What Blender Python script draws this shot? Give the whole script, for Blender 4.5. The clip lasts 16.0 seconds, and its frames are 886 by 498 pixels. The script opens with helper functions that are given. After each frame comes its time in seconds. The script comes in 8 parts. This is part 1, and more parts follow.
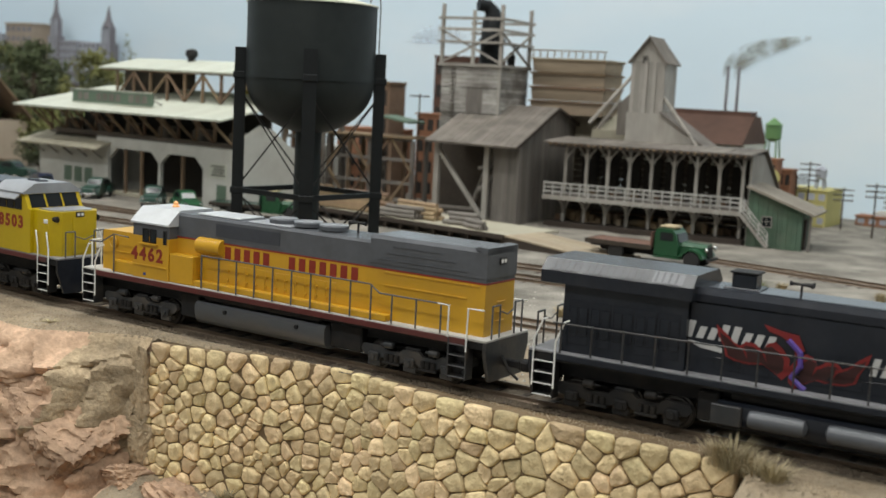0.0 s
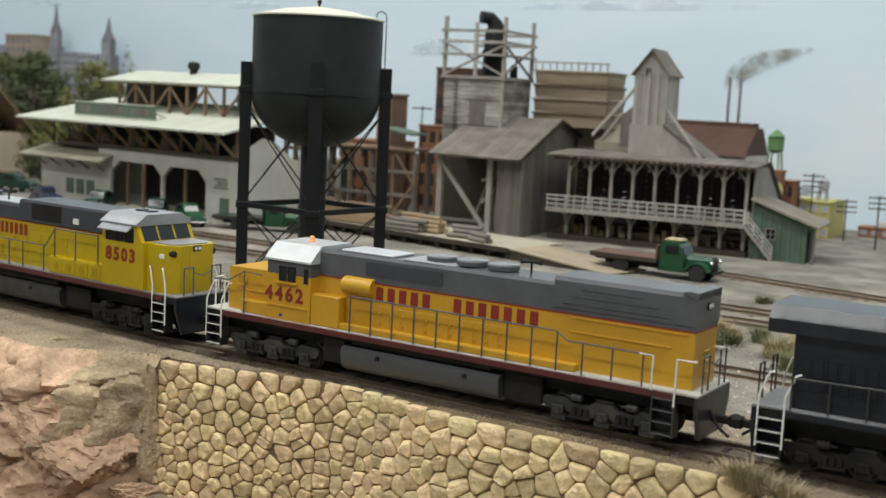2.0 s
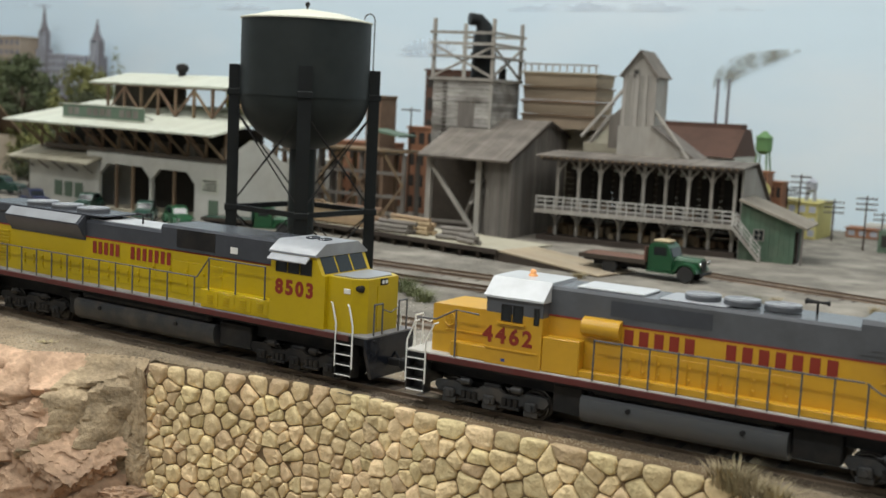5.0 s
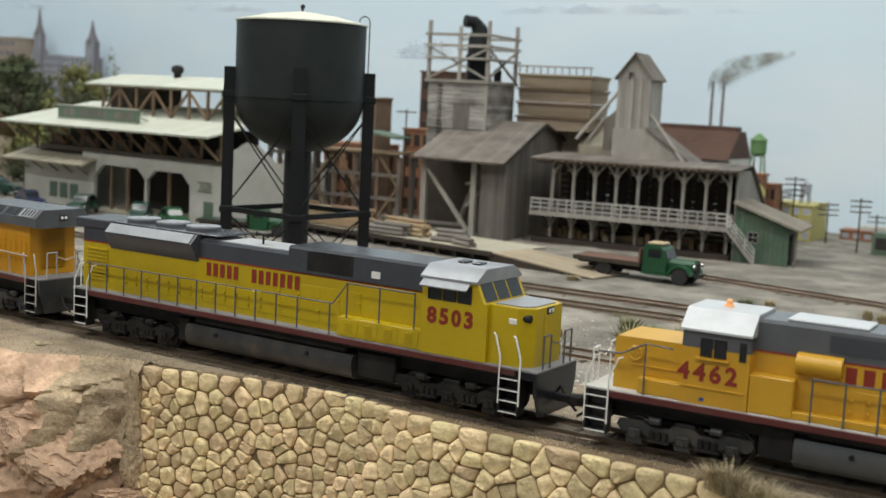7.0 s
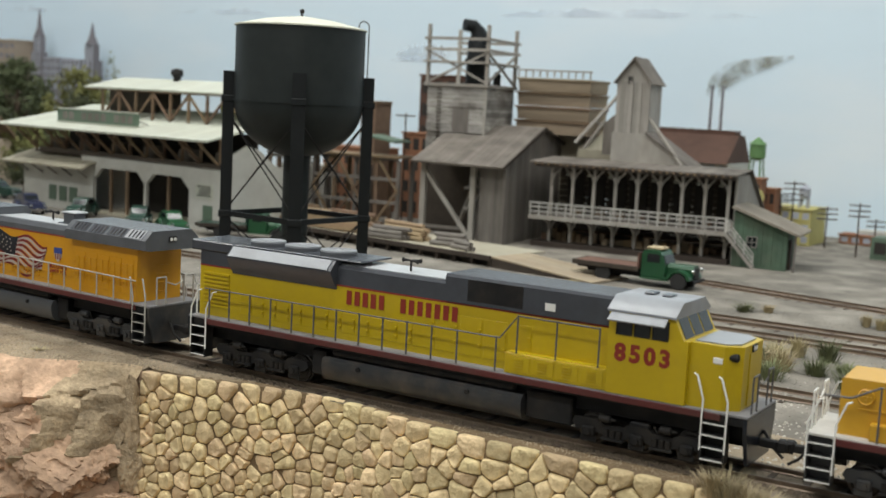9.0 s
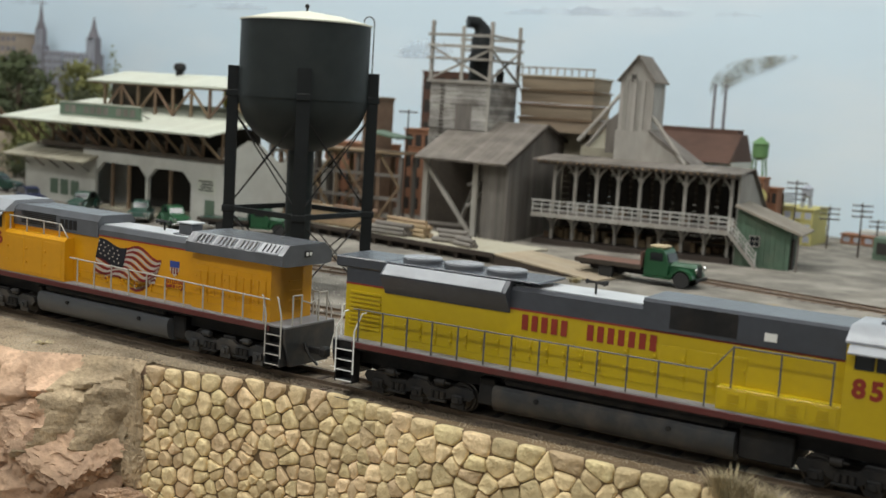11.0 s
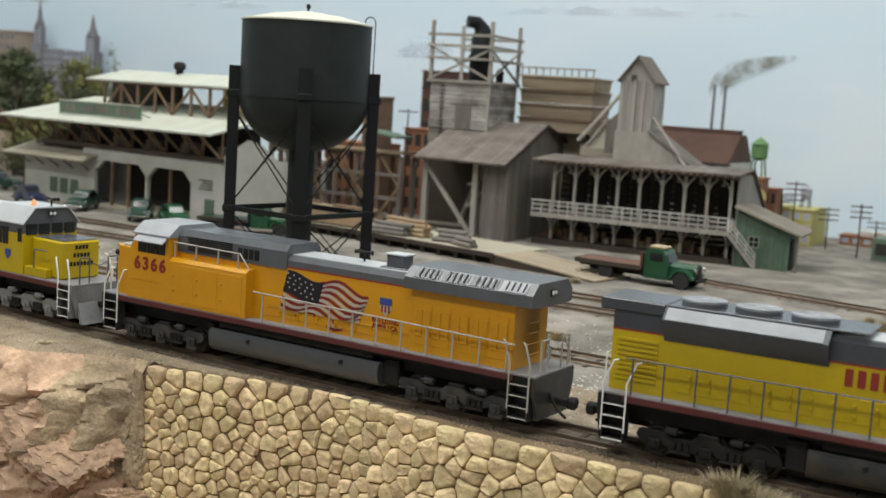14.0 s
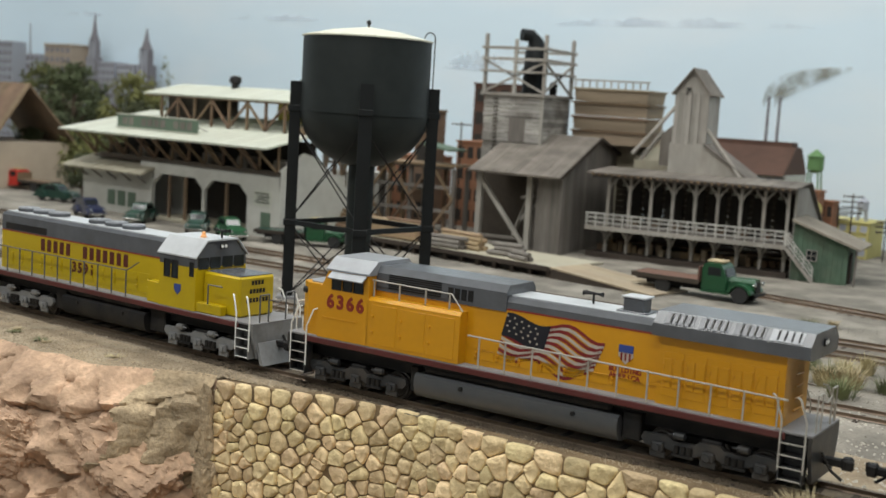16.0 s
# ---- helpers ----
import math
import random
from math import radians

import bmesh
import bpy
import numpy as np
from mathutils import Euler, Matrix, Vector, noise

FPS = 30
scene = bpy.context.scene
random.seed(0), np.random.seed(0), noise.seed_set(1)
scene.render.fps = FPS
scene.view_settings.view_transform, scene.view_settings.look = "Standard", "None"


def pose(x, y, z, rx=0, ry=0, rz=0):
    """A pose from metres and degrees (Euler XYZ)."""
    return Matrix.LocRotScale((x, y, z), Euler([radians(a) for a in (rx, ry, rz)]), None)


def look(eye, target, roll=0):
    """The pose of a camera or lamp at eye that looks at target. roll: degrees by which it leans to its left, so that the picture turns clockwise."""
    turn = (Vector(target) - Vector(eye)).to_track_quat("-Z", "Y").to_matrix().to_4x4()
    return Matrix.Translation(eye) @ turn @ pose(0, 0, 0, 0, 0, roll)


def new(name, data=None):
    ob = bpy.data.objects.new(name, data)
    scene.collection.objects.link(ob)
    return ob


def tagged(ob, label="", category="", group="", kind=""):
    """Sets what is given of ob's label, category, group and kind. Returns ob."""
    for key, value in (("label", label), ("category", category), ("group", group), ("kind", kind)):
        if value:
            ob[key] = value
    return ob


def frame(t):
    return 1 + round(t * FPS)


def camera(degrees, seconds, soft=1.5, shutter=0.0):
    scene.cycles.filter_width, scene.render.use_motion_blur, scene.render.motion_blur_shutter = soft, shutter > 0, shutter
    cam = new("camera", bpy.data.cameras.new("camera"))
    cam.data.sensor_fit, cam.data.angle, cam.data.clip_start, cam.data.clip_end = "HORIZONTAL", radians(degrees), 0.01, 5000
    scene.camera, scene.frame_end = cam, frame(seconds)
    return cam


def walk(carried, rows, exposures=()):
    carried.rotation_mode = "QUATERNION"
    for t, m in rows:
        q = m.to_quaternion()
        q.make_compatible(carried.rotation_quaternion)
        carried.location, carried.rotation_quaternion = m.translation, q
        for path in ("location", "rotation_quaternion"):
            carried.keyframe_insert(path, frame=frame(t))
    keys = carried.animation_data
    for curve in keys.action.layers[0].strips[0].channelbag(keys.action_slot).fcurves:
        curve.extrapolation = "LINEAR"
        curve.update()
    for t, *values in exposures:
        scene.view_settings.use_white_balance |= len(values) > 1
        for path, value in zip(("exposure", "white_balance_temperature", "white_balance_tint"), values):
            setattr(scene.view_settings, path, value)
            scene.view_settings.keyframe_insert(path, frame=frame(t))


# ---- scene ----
# ---- camera ----
cam = camera(40.94, 16.0, soft=1.5)
walk(cam, [
    (0, look((0.0050, -0.4190, 0.1218), (-0.3216, 0.0779, 0.0418), 2.98)),
    (0.5, look((0.0052, -0.4190, 0.1227), (-0.3204, 0.0787, 0.0435), 3.02)),
    (1, look((0.0004, -0.4201, 0.1239), (-0.3248, 0.0782, 0.0474), 2.76)),
    (1.5, look((-0.0003, -0.4207, 0.1255), (-0.3263, 0.0773, 0.0498), 2.70)),
    (2, look((-0.0015, -0.4207, 0.1252), (-0.3273, 0.0774, 0.0495), 2.90)),
    (2.5, look((-0.0029, -0.4210, 0.1261), (-0.3286, 0.0770, 0.0499), 2.86)),
    (3, look((-0.0010, -0.4216, 0.1261), (-0.3267, 0.0765, 0.0498), 2.83)),
    (3.5, look((-0.0004, -0.4214, 0.1262), (-0.3252, 0.0775, 0.0506), 2.73)),
    (4, look((-0.0005, -0.4208, 0.1258), (-0.3240, 0.0790, 0.0509), 2.73)),
    (6.5, look((0.0003, -0.4212, 0.1268), (-0.3200, 0.0806, 0.0516), 2.89)),
    (7, look((0.0008, -0.4215, 0.1271), (-0.3191, 0.0806, 0.0527), 2.91)),
    (7.5, look((0.0000, -0.4217, 0.1275), (-0.3199, 0.0805, 0.0531), 2.93)),
    (8, look((0.0002, -0.4216, 0.1281), (-0.3203, 0.0800, 0.0533), 3.00)),
    (8.5, look((0.0009, -0.4232, 0.1290), (-0.3193, 0.0787, 0.0544), 3.17)),
    (9, look((0.0012, -0.4214, 0.1288), (-0.3187, 0.0810, 0.0555), 2.99)),
    (11.5, look((-0.0029, -0.4226, 0.1278), (-0.3218, 0.0801, 0.0528), 3.53)),
    (12, look((-0.0010, -0.4232, 0.1270), (-0.3207, 0.0790, 0.0521), 3.36)),
    (12.5, look((-0.0013, -0.4234, 0.1274), (-0.3207, 0.0789, 0.0521), 3.39)),
    (13, look((-0.0013, -0.4231, 0.1278), (-0.3201, 0.0796, 0.0524), 3.40)),
    (13.5, look((-0.0015, -0.4230, 0.1278), (-0.3197, 0.0801, 0.0522), 3.55)),
    (14, look((-0.0039, -0.4238, 0.1295), (-0.3217, 0.0795, 0.0540), 3.65)),
    (14.5, look((-0.0102, -0.4259, 0.1302), (-0.3332, 0.0743, 0.0561), 3.38)),
    (15, look((-0.0124, -0.4290, 0.1310), (-0.3439, 0.0657, 0.0584), 3.49)),
    (15.5, look((-0.0124, -0.4309, 0.1313), (-0.3483, 0.0609, 0.0584), 3.45)),
    (16, look((-0.0119, -0.4318, 0.1324), (-0.3482, 0.0598, 0.0603), 3.48)),
], exposures=[(0.0, -0.15), (16.0, -0.15)])
# the lens is focused on the train; the town behind is slightly soft
cam.data.dof.use_dof = True
cam.data.dof.focus_distance = 0.56
cam.data.dof.aperture_fstop = 19.0

# ---- world and lights ----
world = bpy.data.worlds.new("room_ambient")
scene.world = world
world.use_nodes = True
world.node_tree.nodes["Background"].inputs["Color"].default_value = (0.86, 0.93, 1.0, 1)
world.node_tree.nodes["Background"].inputs["Strength"].default_value = 0.02


def ceiling_lamp(x, y, z, w, d, power, tint=(0.98, 0.985, 0.945)):
    data = bpy.data.lights.new("ceiling_tube", "AREA")
    data.shape, data.size, data.size_y, data.energy, data.color = "RECTANGLE", w, d, power, tint
    ob = new("ceiling_tube", data)
    ob.matrix_basis = pose(x, y, z)
    return ob


ceiling_lamp(-0.5, -0.15, 1.28, 2.4, 0.16, 19)
ceiling_lamp(-0.8, 0.45, 1.28, 2.4, 0.16, 15.5)
ceiling_lamp(-0.4, -1.05, 1.28, 2.4, 0.2, 21)

# ---- materials ----


def mat(name, col, rough=0.6, metal=0.0, var=0.15, scale=300.0, bump=0.1, dirt=None, rnd=0.0, stretch=(1, 1, 1), spec=0.5):
    """A painted or natural surface: grain and blotches at two scales, relief, and patches of dirt (colour, amount, scale)."""
    m = bpy.data.materials.new(name)
    m.use_nodes = True
    nt = m.node_tree
    n, l = nt.nodes, nt.links
    bs = n["Principled BSDF"]
    bs.inputs["Roughness"].default_value, bs.inputs["Metallic"].default_value = rough, metal
    bs.inputs["Specular IOR Level"].default_value = spec
    tc = n.new("ShaderNodeTexCoord")
    mp = n.new("ShaderNodeMapping")
    mp.inputs["Scale"].default_value = stretch
    l.new(tc.outputs["Object"], mp.inputs["Vector"])

    def tex(s, detail=4.0):
        t = n.new("ShaderNodeTexNoise")
        t.inputs["Scale"].default_value, t.inputs["Detail"].default_value = s, detail
        l.new(mp.outputs["Vector"], t.inputs["Vector"])
        return t

    def mixer(a, b, f, mode="MIX"):
        x = n.new("ShaderNodeMix")
        x.data_type, x.blend_type = "RGBA", mode
        for sock, v in ((x.inputs[0], f), (x.inputs[6], a), (x.inputs[7], b)):
            if hasattr(v, "is_output"):
                l.new(v, sock)
            else:
                sock.default_value = v
        return x.outputs[2]

    fine, coarse = tex(scale), tex(scale / 9.0)
    lo, hi = [max(0, c * (1 - var)) for c in col], [min(1, c * (1 + var)) for c in col]
    c1 = mixer((*lo, 1), (*hi, 1), fine.outputs["Fac"])
    ramp = n.new("ShaderNodeMapRange")
    ramp.inputs["From Min"].default_value, ramp.inputs["From Max"].default_value = 0.3, 0.7
    ramp.inputs["To Min"].default_value, ramp.inputs["To Max"].default_value = 1 - var, 1 + var * 0.6
    l.new(coarse.outputs["Fac"], ramp.inputs["Value"])
    hs = n.new("ShaderNodeHueSaturation")
    l.new(c1, hs.inputs["Color"])
    val = ramp.outputs["Result"]
    if rnd:
        info = n.new("ShaderNodeObjectInfo")
        r2 = n.new("ShaderNodeMapRange")
        r2.inputs["To Min"].default_value, r2.inputs["To Max"].default_value = 1 - rnd, 1 + rnd
        l.new(info.outputs["Random"], r2.inputs["Value"])
        mu = n.new("ShaderNodeMath")
        mu.operation = "MULTIPLY"
        l.new(val, mu.inputs[0])
        l.new(r2.outputs["Result"], mu.inputs[1])
        val = mu.outputs[0]
        h2 = n.new("ShaderNodeMapRange")
        h2.inputs["To Min"].default_value, h2.inputs["To Max"].default_value = 0.5 - rnd * 0.05, 0.5 + rnd * 0.05
        wn = n.new("ShaderNodeTexWhiteNoise")
        wn.noise_dimensions = "1D"
        l.new(info.outputs["Random"], wn.inputs["W"])
        l.new(wn.outputs["Value"], h2.inputs["Value"])
        l.new(h2.outputs["Result"], hs.inputs["Hue"])
    l.new(val, hs.inputs["Value"])
    out = hs.outputs["Color"]
    if dirt:
        dcol, amount, dscale = dirt
        dt = tex(dscale, 6.0)
        dr = n.new("ShaderNodeMapRange")
        dr.inputs["From Min"].default_value, dr.inputs["From Max"].default_value = 0.45, 0.72
        dr.inputs["To Max"].default_value = amount
        l.new(dt.outputs["Fac"], dr.inputs["Value"])
        out = mixer(out, (*dcol, 1), dr.outputs["Result"])
    l.new(out, bs.inputs["Base Color"])
    if bump:
        b = n.new("ShaderNodeBump")
        b.inputs["Strength"].default_value, b.inputs["Distance"].default_value = min(1, bump), 0.001
        l.new(fine.outputs["Fac"], b.inputs["Height"])
        l.new(b.outputs["Normal"], bs.inputs["Normal"])
    return m


def glass(name, tint=(0.015, 0.018, 0.02)):
    m = bpy.data.materials.new(name)
    m.use_nodes = True
    bs = m.node_tree.nodes["Principled BSDF"]
    bs.inputs["Base Color"].default_value = (*tint, 1)
    bs.inputs["Roughness"].default_value = 0.06
    bs.inputs["IOR"].default_value = 1.5
    return m


def glow(name, col, strength):
    m = bpy.data.materials.new(name)
    m.use_nodes = True
    bs = m.node_tree.nodes["Principled BSDF"]
    bs.inputs["Base Color"].default_value = (*col, 1)
    bs.inputs["Emission Color"].default_value = (*col, 1)
    bs.inputs["Emission Strength"].default_value = strength
    return m


M = {}
M["yellow"] = mat("armour_yellow", (0.58, 0.32, 0.022), 0.3, var=0.06, scale=400, bump=0.03, dirt=((0.35, 0.2, 0.05), 0.18, 60))
M["lemon"] = mat("lemon_yellow", (0.50, 0.36, 0.006), 0.3, var=0.06, scale=400, bump=0.03, dirt=((0.3, 0.22, 0.03), 0.2, 60))
M["orange"] = mat("orange_yellow", (0.62, 0.29, 0.008), 0.3, var=0.05, scale=400, bump=0.03, dirt=((0.4, 0.2, 0.03), 0.15, 60))
M["grey"] = mat("harbour_grey", (0.10, 0.106, 0.118), 0.26, var=0.1, scale=400, bump=0.04, dirt=((0.05, 0.05, 0.05), 0.3, 80))
M["bluegrey"] = mat("dark_blue_grey", (0.055, 0.060, 0.072), 0.24, var=0.12, scale=400, bump=0.04, dirt=((0.04, 0.04, 0.042), 0.3, 80))
M["silver"] = mat("roof_silver", (0.50, 0.52, 0.54), 0.3, var=0.08, scale=400, bump=0.03, dirt=((0.2, 0.2, 0.2), 0.25, 80))
M["roofgrey"] = mat("roof_mid_grey", (0.30, 0.315, 0.34), 0.3, var=0.08, scale=400, bump=0.03, dirt=((0.12, 0.12, 0.12), 0.3, 80))
M["dark"] = mat("underframe_black", (0.016, 0.016, 0.017), 0.6, spec=0.22, var=0.3, scale=500, bump=0.1, dirt=((0.06, 0.05, 0.038), 0.35, 90))
M["truckgrey"] = mat("truck_grey", (0.032, 0.034, 0.037), 0.42, var=0.25, scale=500, bump=0.1, dirt=((0.14, 0.11, 0.08), 0.35, 120))
M["lighttruck"] = mat("light_truck_grey", (0.22, 0.225, 0.23), 0.5, var=0.2, scale=500, bump=0.1, dirt=((0.1, 0.085, 0.065), 0.4, 120))
M["tankgrey"] = mat("fuel_tank_grey", (0.08, 0.085, 0.092), 0.33, var=0.12, scale=300, bump=0.05, dirt=((0.08, 0.07, 0.055), 0.3, 70))
M["black"] = mat("locomotive_black", (0.014, 0.017, 0.024), 0.24, spec=0.4, var=0.2, scale=400, bump=0.05, dirt=((0.04, 0.04, 0.045), 0.3, 70))
M["red"] = mat("lettering_red", (0.24, 0.025, 0.012), 0.5, var=0.08, scale=500, bump=0)
M["deepred"] = mat("lettering_dark_maroon", (0.09, 0.014, 0.008), 0.5, var=0.08, scale=500, bump=0)
M["sill"] = mat("sill_maroon", (0.1, 0.018, 0.016), 0.5, var=0.2, scale=400, bump=0.04, dirt=((0.05, 0.04, 0.035), 0.4, 90))
M["white"] = mat("white_paint", (0.78, 0.78, 0.75), 0.45, var=0.06, scale=400, bump=0.02)
M["whitemark"] = mat("faded_white_paint", (0.5, 0.5, 0.5), 0.5, var=0.1, scale=500, bump=0)
M["deck"] = mat("walkway_pale", (0.5, 0.49, 0.46), 0.55, var=0.1, scale=600, bump=0.1, dirt=((0.25, 0.23, 0.2), 0.4, 120))
M["deckgrey"] = mat("walkway_grey", (0.22, 0.22, 0.23), 0.55, var=0.1, scale=600, bump=0.1, dirt=((0.12, 0.11, 0.1), 0.4, 120))
M["railgrey"] = mat("handrail_grey", (0.1, 0.1, 0.105), 0.5, var=0.1, scale=500, bump=0)
M["railpale"] = mat("handrail_pale", (0.42, 0.4, 0.36), 0.5, var=0.1, scale=500, bump=0)
M["navy"] = mat("flag_navy", (0.006, 0.007, 0.014), 0.5, var=0.2, scale=400, bump=0)
M["blue"] = mat("shield_blue", (0.03, 0.06, 0.25), 0.5, var=0.1, scale=400, bump=0)
M["flagred"] = mat("flag_red", (0.2, 0.014, 0.014), 0.5, var=0.15, scale=400, bump=0)
M["flagwhite"] = mat("flag_white", (0.48, 0.42, 0.36), 0.5, var=0.1, scale=400, bump=0)
M["featherdark"] = mat("emblem_dark_maroon", (0.035, 0.008, 0.008), 0.45, var=0.2, scale=500, bump=0)
M["purple"] = mat("ribbon_purple", (0.1, 0.06, 0.3), 0.5, var=0.1, scale=400, bump=0)
M["steel"] = mat("wheel_steel", (0.07, 0.065, 0.06), 0.4, metal=0.8, var=0.2, scale=500, bump=0.03)
M["rail"] = mat("rail_steel", (0.2, 0.15, 0.11), 0.45, metal=0.6, var=0.25, scale=300, bump=0.05)
M["tie"] = mat("sleeper_wood", (0.075, 0.055, 0.042), 0.85, var=0.3, scale=500, bump=0.3, rnd=0.35)
M["glass"] = glass("cab_glass")
M["amber"] = glow("amber_beacon", (0.9, 0.42, 0.16), 0.12)
M["stone"] = mat("wall_stone", (0.82, 0.62, 0.36), 0.8, var=0.30, scale=420, bump=1.0, rnd=0.28, dirt=((0.40, 0.28, 0.14), 0.7, 230))
M["mortar"] = mat("wall_mortar", (0.19, 0.13, 0.07), 0.9, var=0.3, scale=700, bump=0.5)
M["tank"] = mat("tank_black_green", (0.021, 0.026, 0.026), 0.5, spec=0.22, var=0.15, scale=120, bump=0.06, dirt=((0.035, 0.04, 0.04), 0.5, 30))
M["legs"] = mat("tower_leg_black", (0.012, 0.014, 0.015), 0.5, spec=0.22, var=0.2, scale=300, bump=0.06)
M["cream"] = mat("tank_roof_cream", (0.62, 0.62, 0.52), 0.6, var=0.08, scale=200, bump=0.05, dirt=((0.4, 0.38, 0.3), 0.3, 40))

# ---- mesh helpers ----


class Shape:
    """Collects simple solids into one mesh."""

    def __init__(self):
        self.v, self.f = [], []

    def add(self, verts, faces):
        k = len(self.v)
        self.v += [tuple(p) for p in verts]
        self.f += [tuple(i + k for i in f) for f in faces]
        return self

    def box(self, x0, x1, y0, y1, z0, z1, c=0.0):
        if c <= 0:
            v = [(x, y, z) for z in (z0, z1) for y in (y0, y1) for x in (x0, x1)]
            return self.add(v, [(0, 2, 3, 1), (4, 5, 7, 6), (0, 1, 5, 4), (2, 6, 7, 3), (0, 4, 6, 2), (1, 3, 7, 5)])
        v, idx = [], {}
        for i, x in enumerate((x0, x1)):
            for j, y in enumerate((y0, y1)):
                for k, z in enumerate((z0, z1)):
                    sx, sy, sz = (c, -c)[i], (c, -c)[j], (c, -c)[k]
                    for a, p in enumerate(((x, y + sy, z + sz), (x + sx, y, z + sz), (x + sx, y + sy, z))):
                        idx[i, j, k, a] = len(v)
                        v.append(p)
        f = []
        for s in (0, 1):
            f.append([idx[s, 0, 0, 0], idx[s, 1, 0, 0], idx[s, 1, 1, 0], idx[s, 0, 1, 0]])
            f.append([idx[0, s, 0, 1], idx[1, s, 0, 1], idx[1, s, 1, 1], idx[0, s, 1, 1]])
            f.append([idx[0, 0, s, 2], idx[1, 0, s, 2], idx[1, 1, s, 2], idx[0, 1, s, 2]])
            for t in (0, 1):
                f.append([idx[0, s, t, 1], idx[1, s, t, 1], idx[1, s, t, 2], idx[0, s, t, 2]])
                f.append([idx[s, 0, t, 0], idx[s, 1, t, 0], idx[s, 1, t, 2], idx[s, 0, t, 2]])
                f.append([idx[s, t, 0, 0], idx[s, t, 1, 0], idx[s, t, 1, 1], idx[s, t, 0, 1]])
                for r in (0, 1):
                    f.append([idx[s, t, r, a] for a in (0, 1, 2)])
        return self.add(v, f)

    def prism(self, poly, axis, a, b):
        """A polygon drawn in the two other axes, drawn out along one axis from a to b."""
        put = {"x": lambda p, t: (t, p[0], p[1]), "y": lambda p, t: (p[0], t, p[1]), "z": lambda p, t: (p[0], p[1], t)}[axis]
        n = len(poly)
        v = [put(p, a) for p in poly] + [put(p, b) for p in poly]
        f = [tuple(range(n)), tuple(range(2 * n - 1, n - 1, -1))]
        f += [(i, (i + 1) % n, n + (i + 1) % n, n + i) for i in range(n)]
        return self.add(v, f)

    def tube(self, pts, r, n=6):
        """A round bar along a line of points."""
        pts = [Vector(p) for p in pts]
        rings = []
        for i, p in enumerate(pts):
            d = (pts[min(i + 1, len(pts) - 1)] - pts[max(i - 1, 0)]).normalized()
            a = d.orthogonal().normalized() if i == 0 else (side - d * side.dot(d)).normalized()
            side = a
            b = d.cross(a)
            rr = r[i] if isinstance(r, (list, tuple)) else r
            rings.append([p + (a * math.cos(t) + b * math.sin(t)) * rr for t in (2 * math.pi * k / n for k in range(n))])
        v = [q for ring in rings for q in ring]
        f = [(i * n + k, i * n + (k + 1) % n, (i + 1) * n + (k + 1) % n, (i + 1) * n + k) for i in range(len(pts) - 1) for k in range(n)]
        f += [tuple(range(n)), tuple(range(len(v) - 1, len(v) - n - 1, -1))]
        return self.add(v, f)

    def lathe(self, profile, n=24, at=(0, 0, 0), axis="z"):
        """A turned body from (radius, height) pairs."""
        v, f = [], []
        for r, h in profile:
            for k in range(n):
                t = 2 * math.pi * k / n
                p = (r * math.cos(t), r * math.sin(t), h)
                if axis == "y":
                    p = (p[0], p[2], p[1])
                elif axis == "x":
                    p = (p[2], p[0], p[1])
                v.append((p[0] + at[0], p[1] + at[1], p[2] + at[2]))
        for i in range(len(profile) - 1):
            for k in range(n):
                f.append((i * n + k, i * n + (k + 1) % n, (i + 1) * n + (k + 1) % n, (i + 1) * n + k))
        f.append(tuple(range(n)))
        f.append(tuple(range(len(v) - n, len(v))))
        return self.add(v, f)

    def beam(self, p, q, w, h=None):
        """A square bar from p to q."""
        p, q = Vector(p), Vector(q)
        d = (q - p).normalized()
        a = d.cross(Vector((0, 0, 1)))
        a = Vector((1, 0, 0)) if a.length < 1e-4 else a.normalized()
        b = a.cross(d)
        h = h or w
        v = [e + a * (s * w / 2) + b * (t * h / 2) for e in (p, q) for s, t in ((-1, -1), (1, -1), (1, 1), (-1, 1))]
        return self.add(v, [(0, 3, 2, 1), (4, 5, 6, 7), (0, 1, 5, 4), (1, 2, 6, 5), (2, 3, 7, 6), (3, 0, 4, 7)])

    def mesh(self, name, material, smooth=35):
        me = bpy.data.meshes.new(name)
        me.from_pydata(self.v, [], self.f)
        bm = bmesh.new()
        bm.from_mesh(me)
        bmesh.ops.recalc_face_normals(bm, faces=bm.faces)
        bm.to_mesh(me)
        bm.free()
        if smooth:
            me.shade_smooth()
            me.set_sharp_from_angle(angle=radians(smooth))
        me.materials.append(material)
        return me


def part(name, shape, material, parent, label="", m=None):
    """One mesh object under a thing or a part. shape: a Shape, or a mesh that is shared."""
    me = shape.mesh(name, material) if isinstance(shape, Shape) else shape
    ob = new(name, me)
    ob.parent = parent
    if m is not None:
        ob.matrix_basis = m
    if label:
        ob["label"] = label
    return ob


def thing(name, label, category, group="", m=None, shape=None, material=None, kind=""):
    """A top-level thing: an Empty at its base, or one mesh."""
    ob = new(name, shape.mesh(name, material) if isinstance(shape, Shape) else shape)
    if m is not None:
        ob.matrix_basis = m
    return tagged(ob, label, category, group, kind)


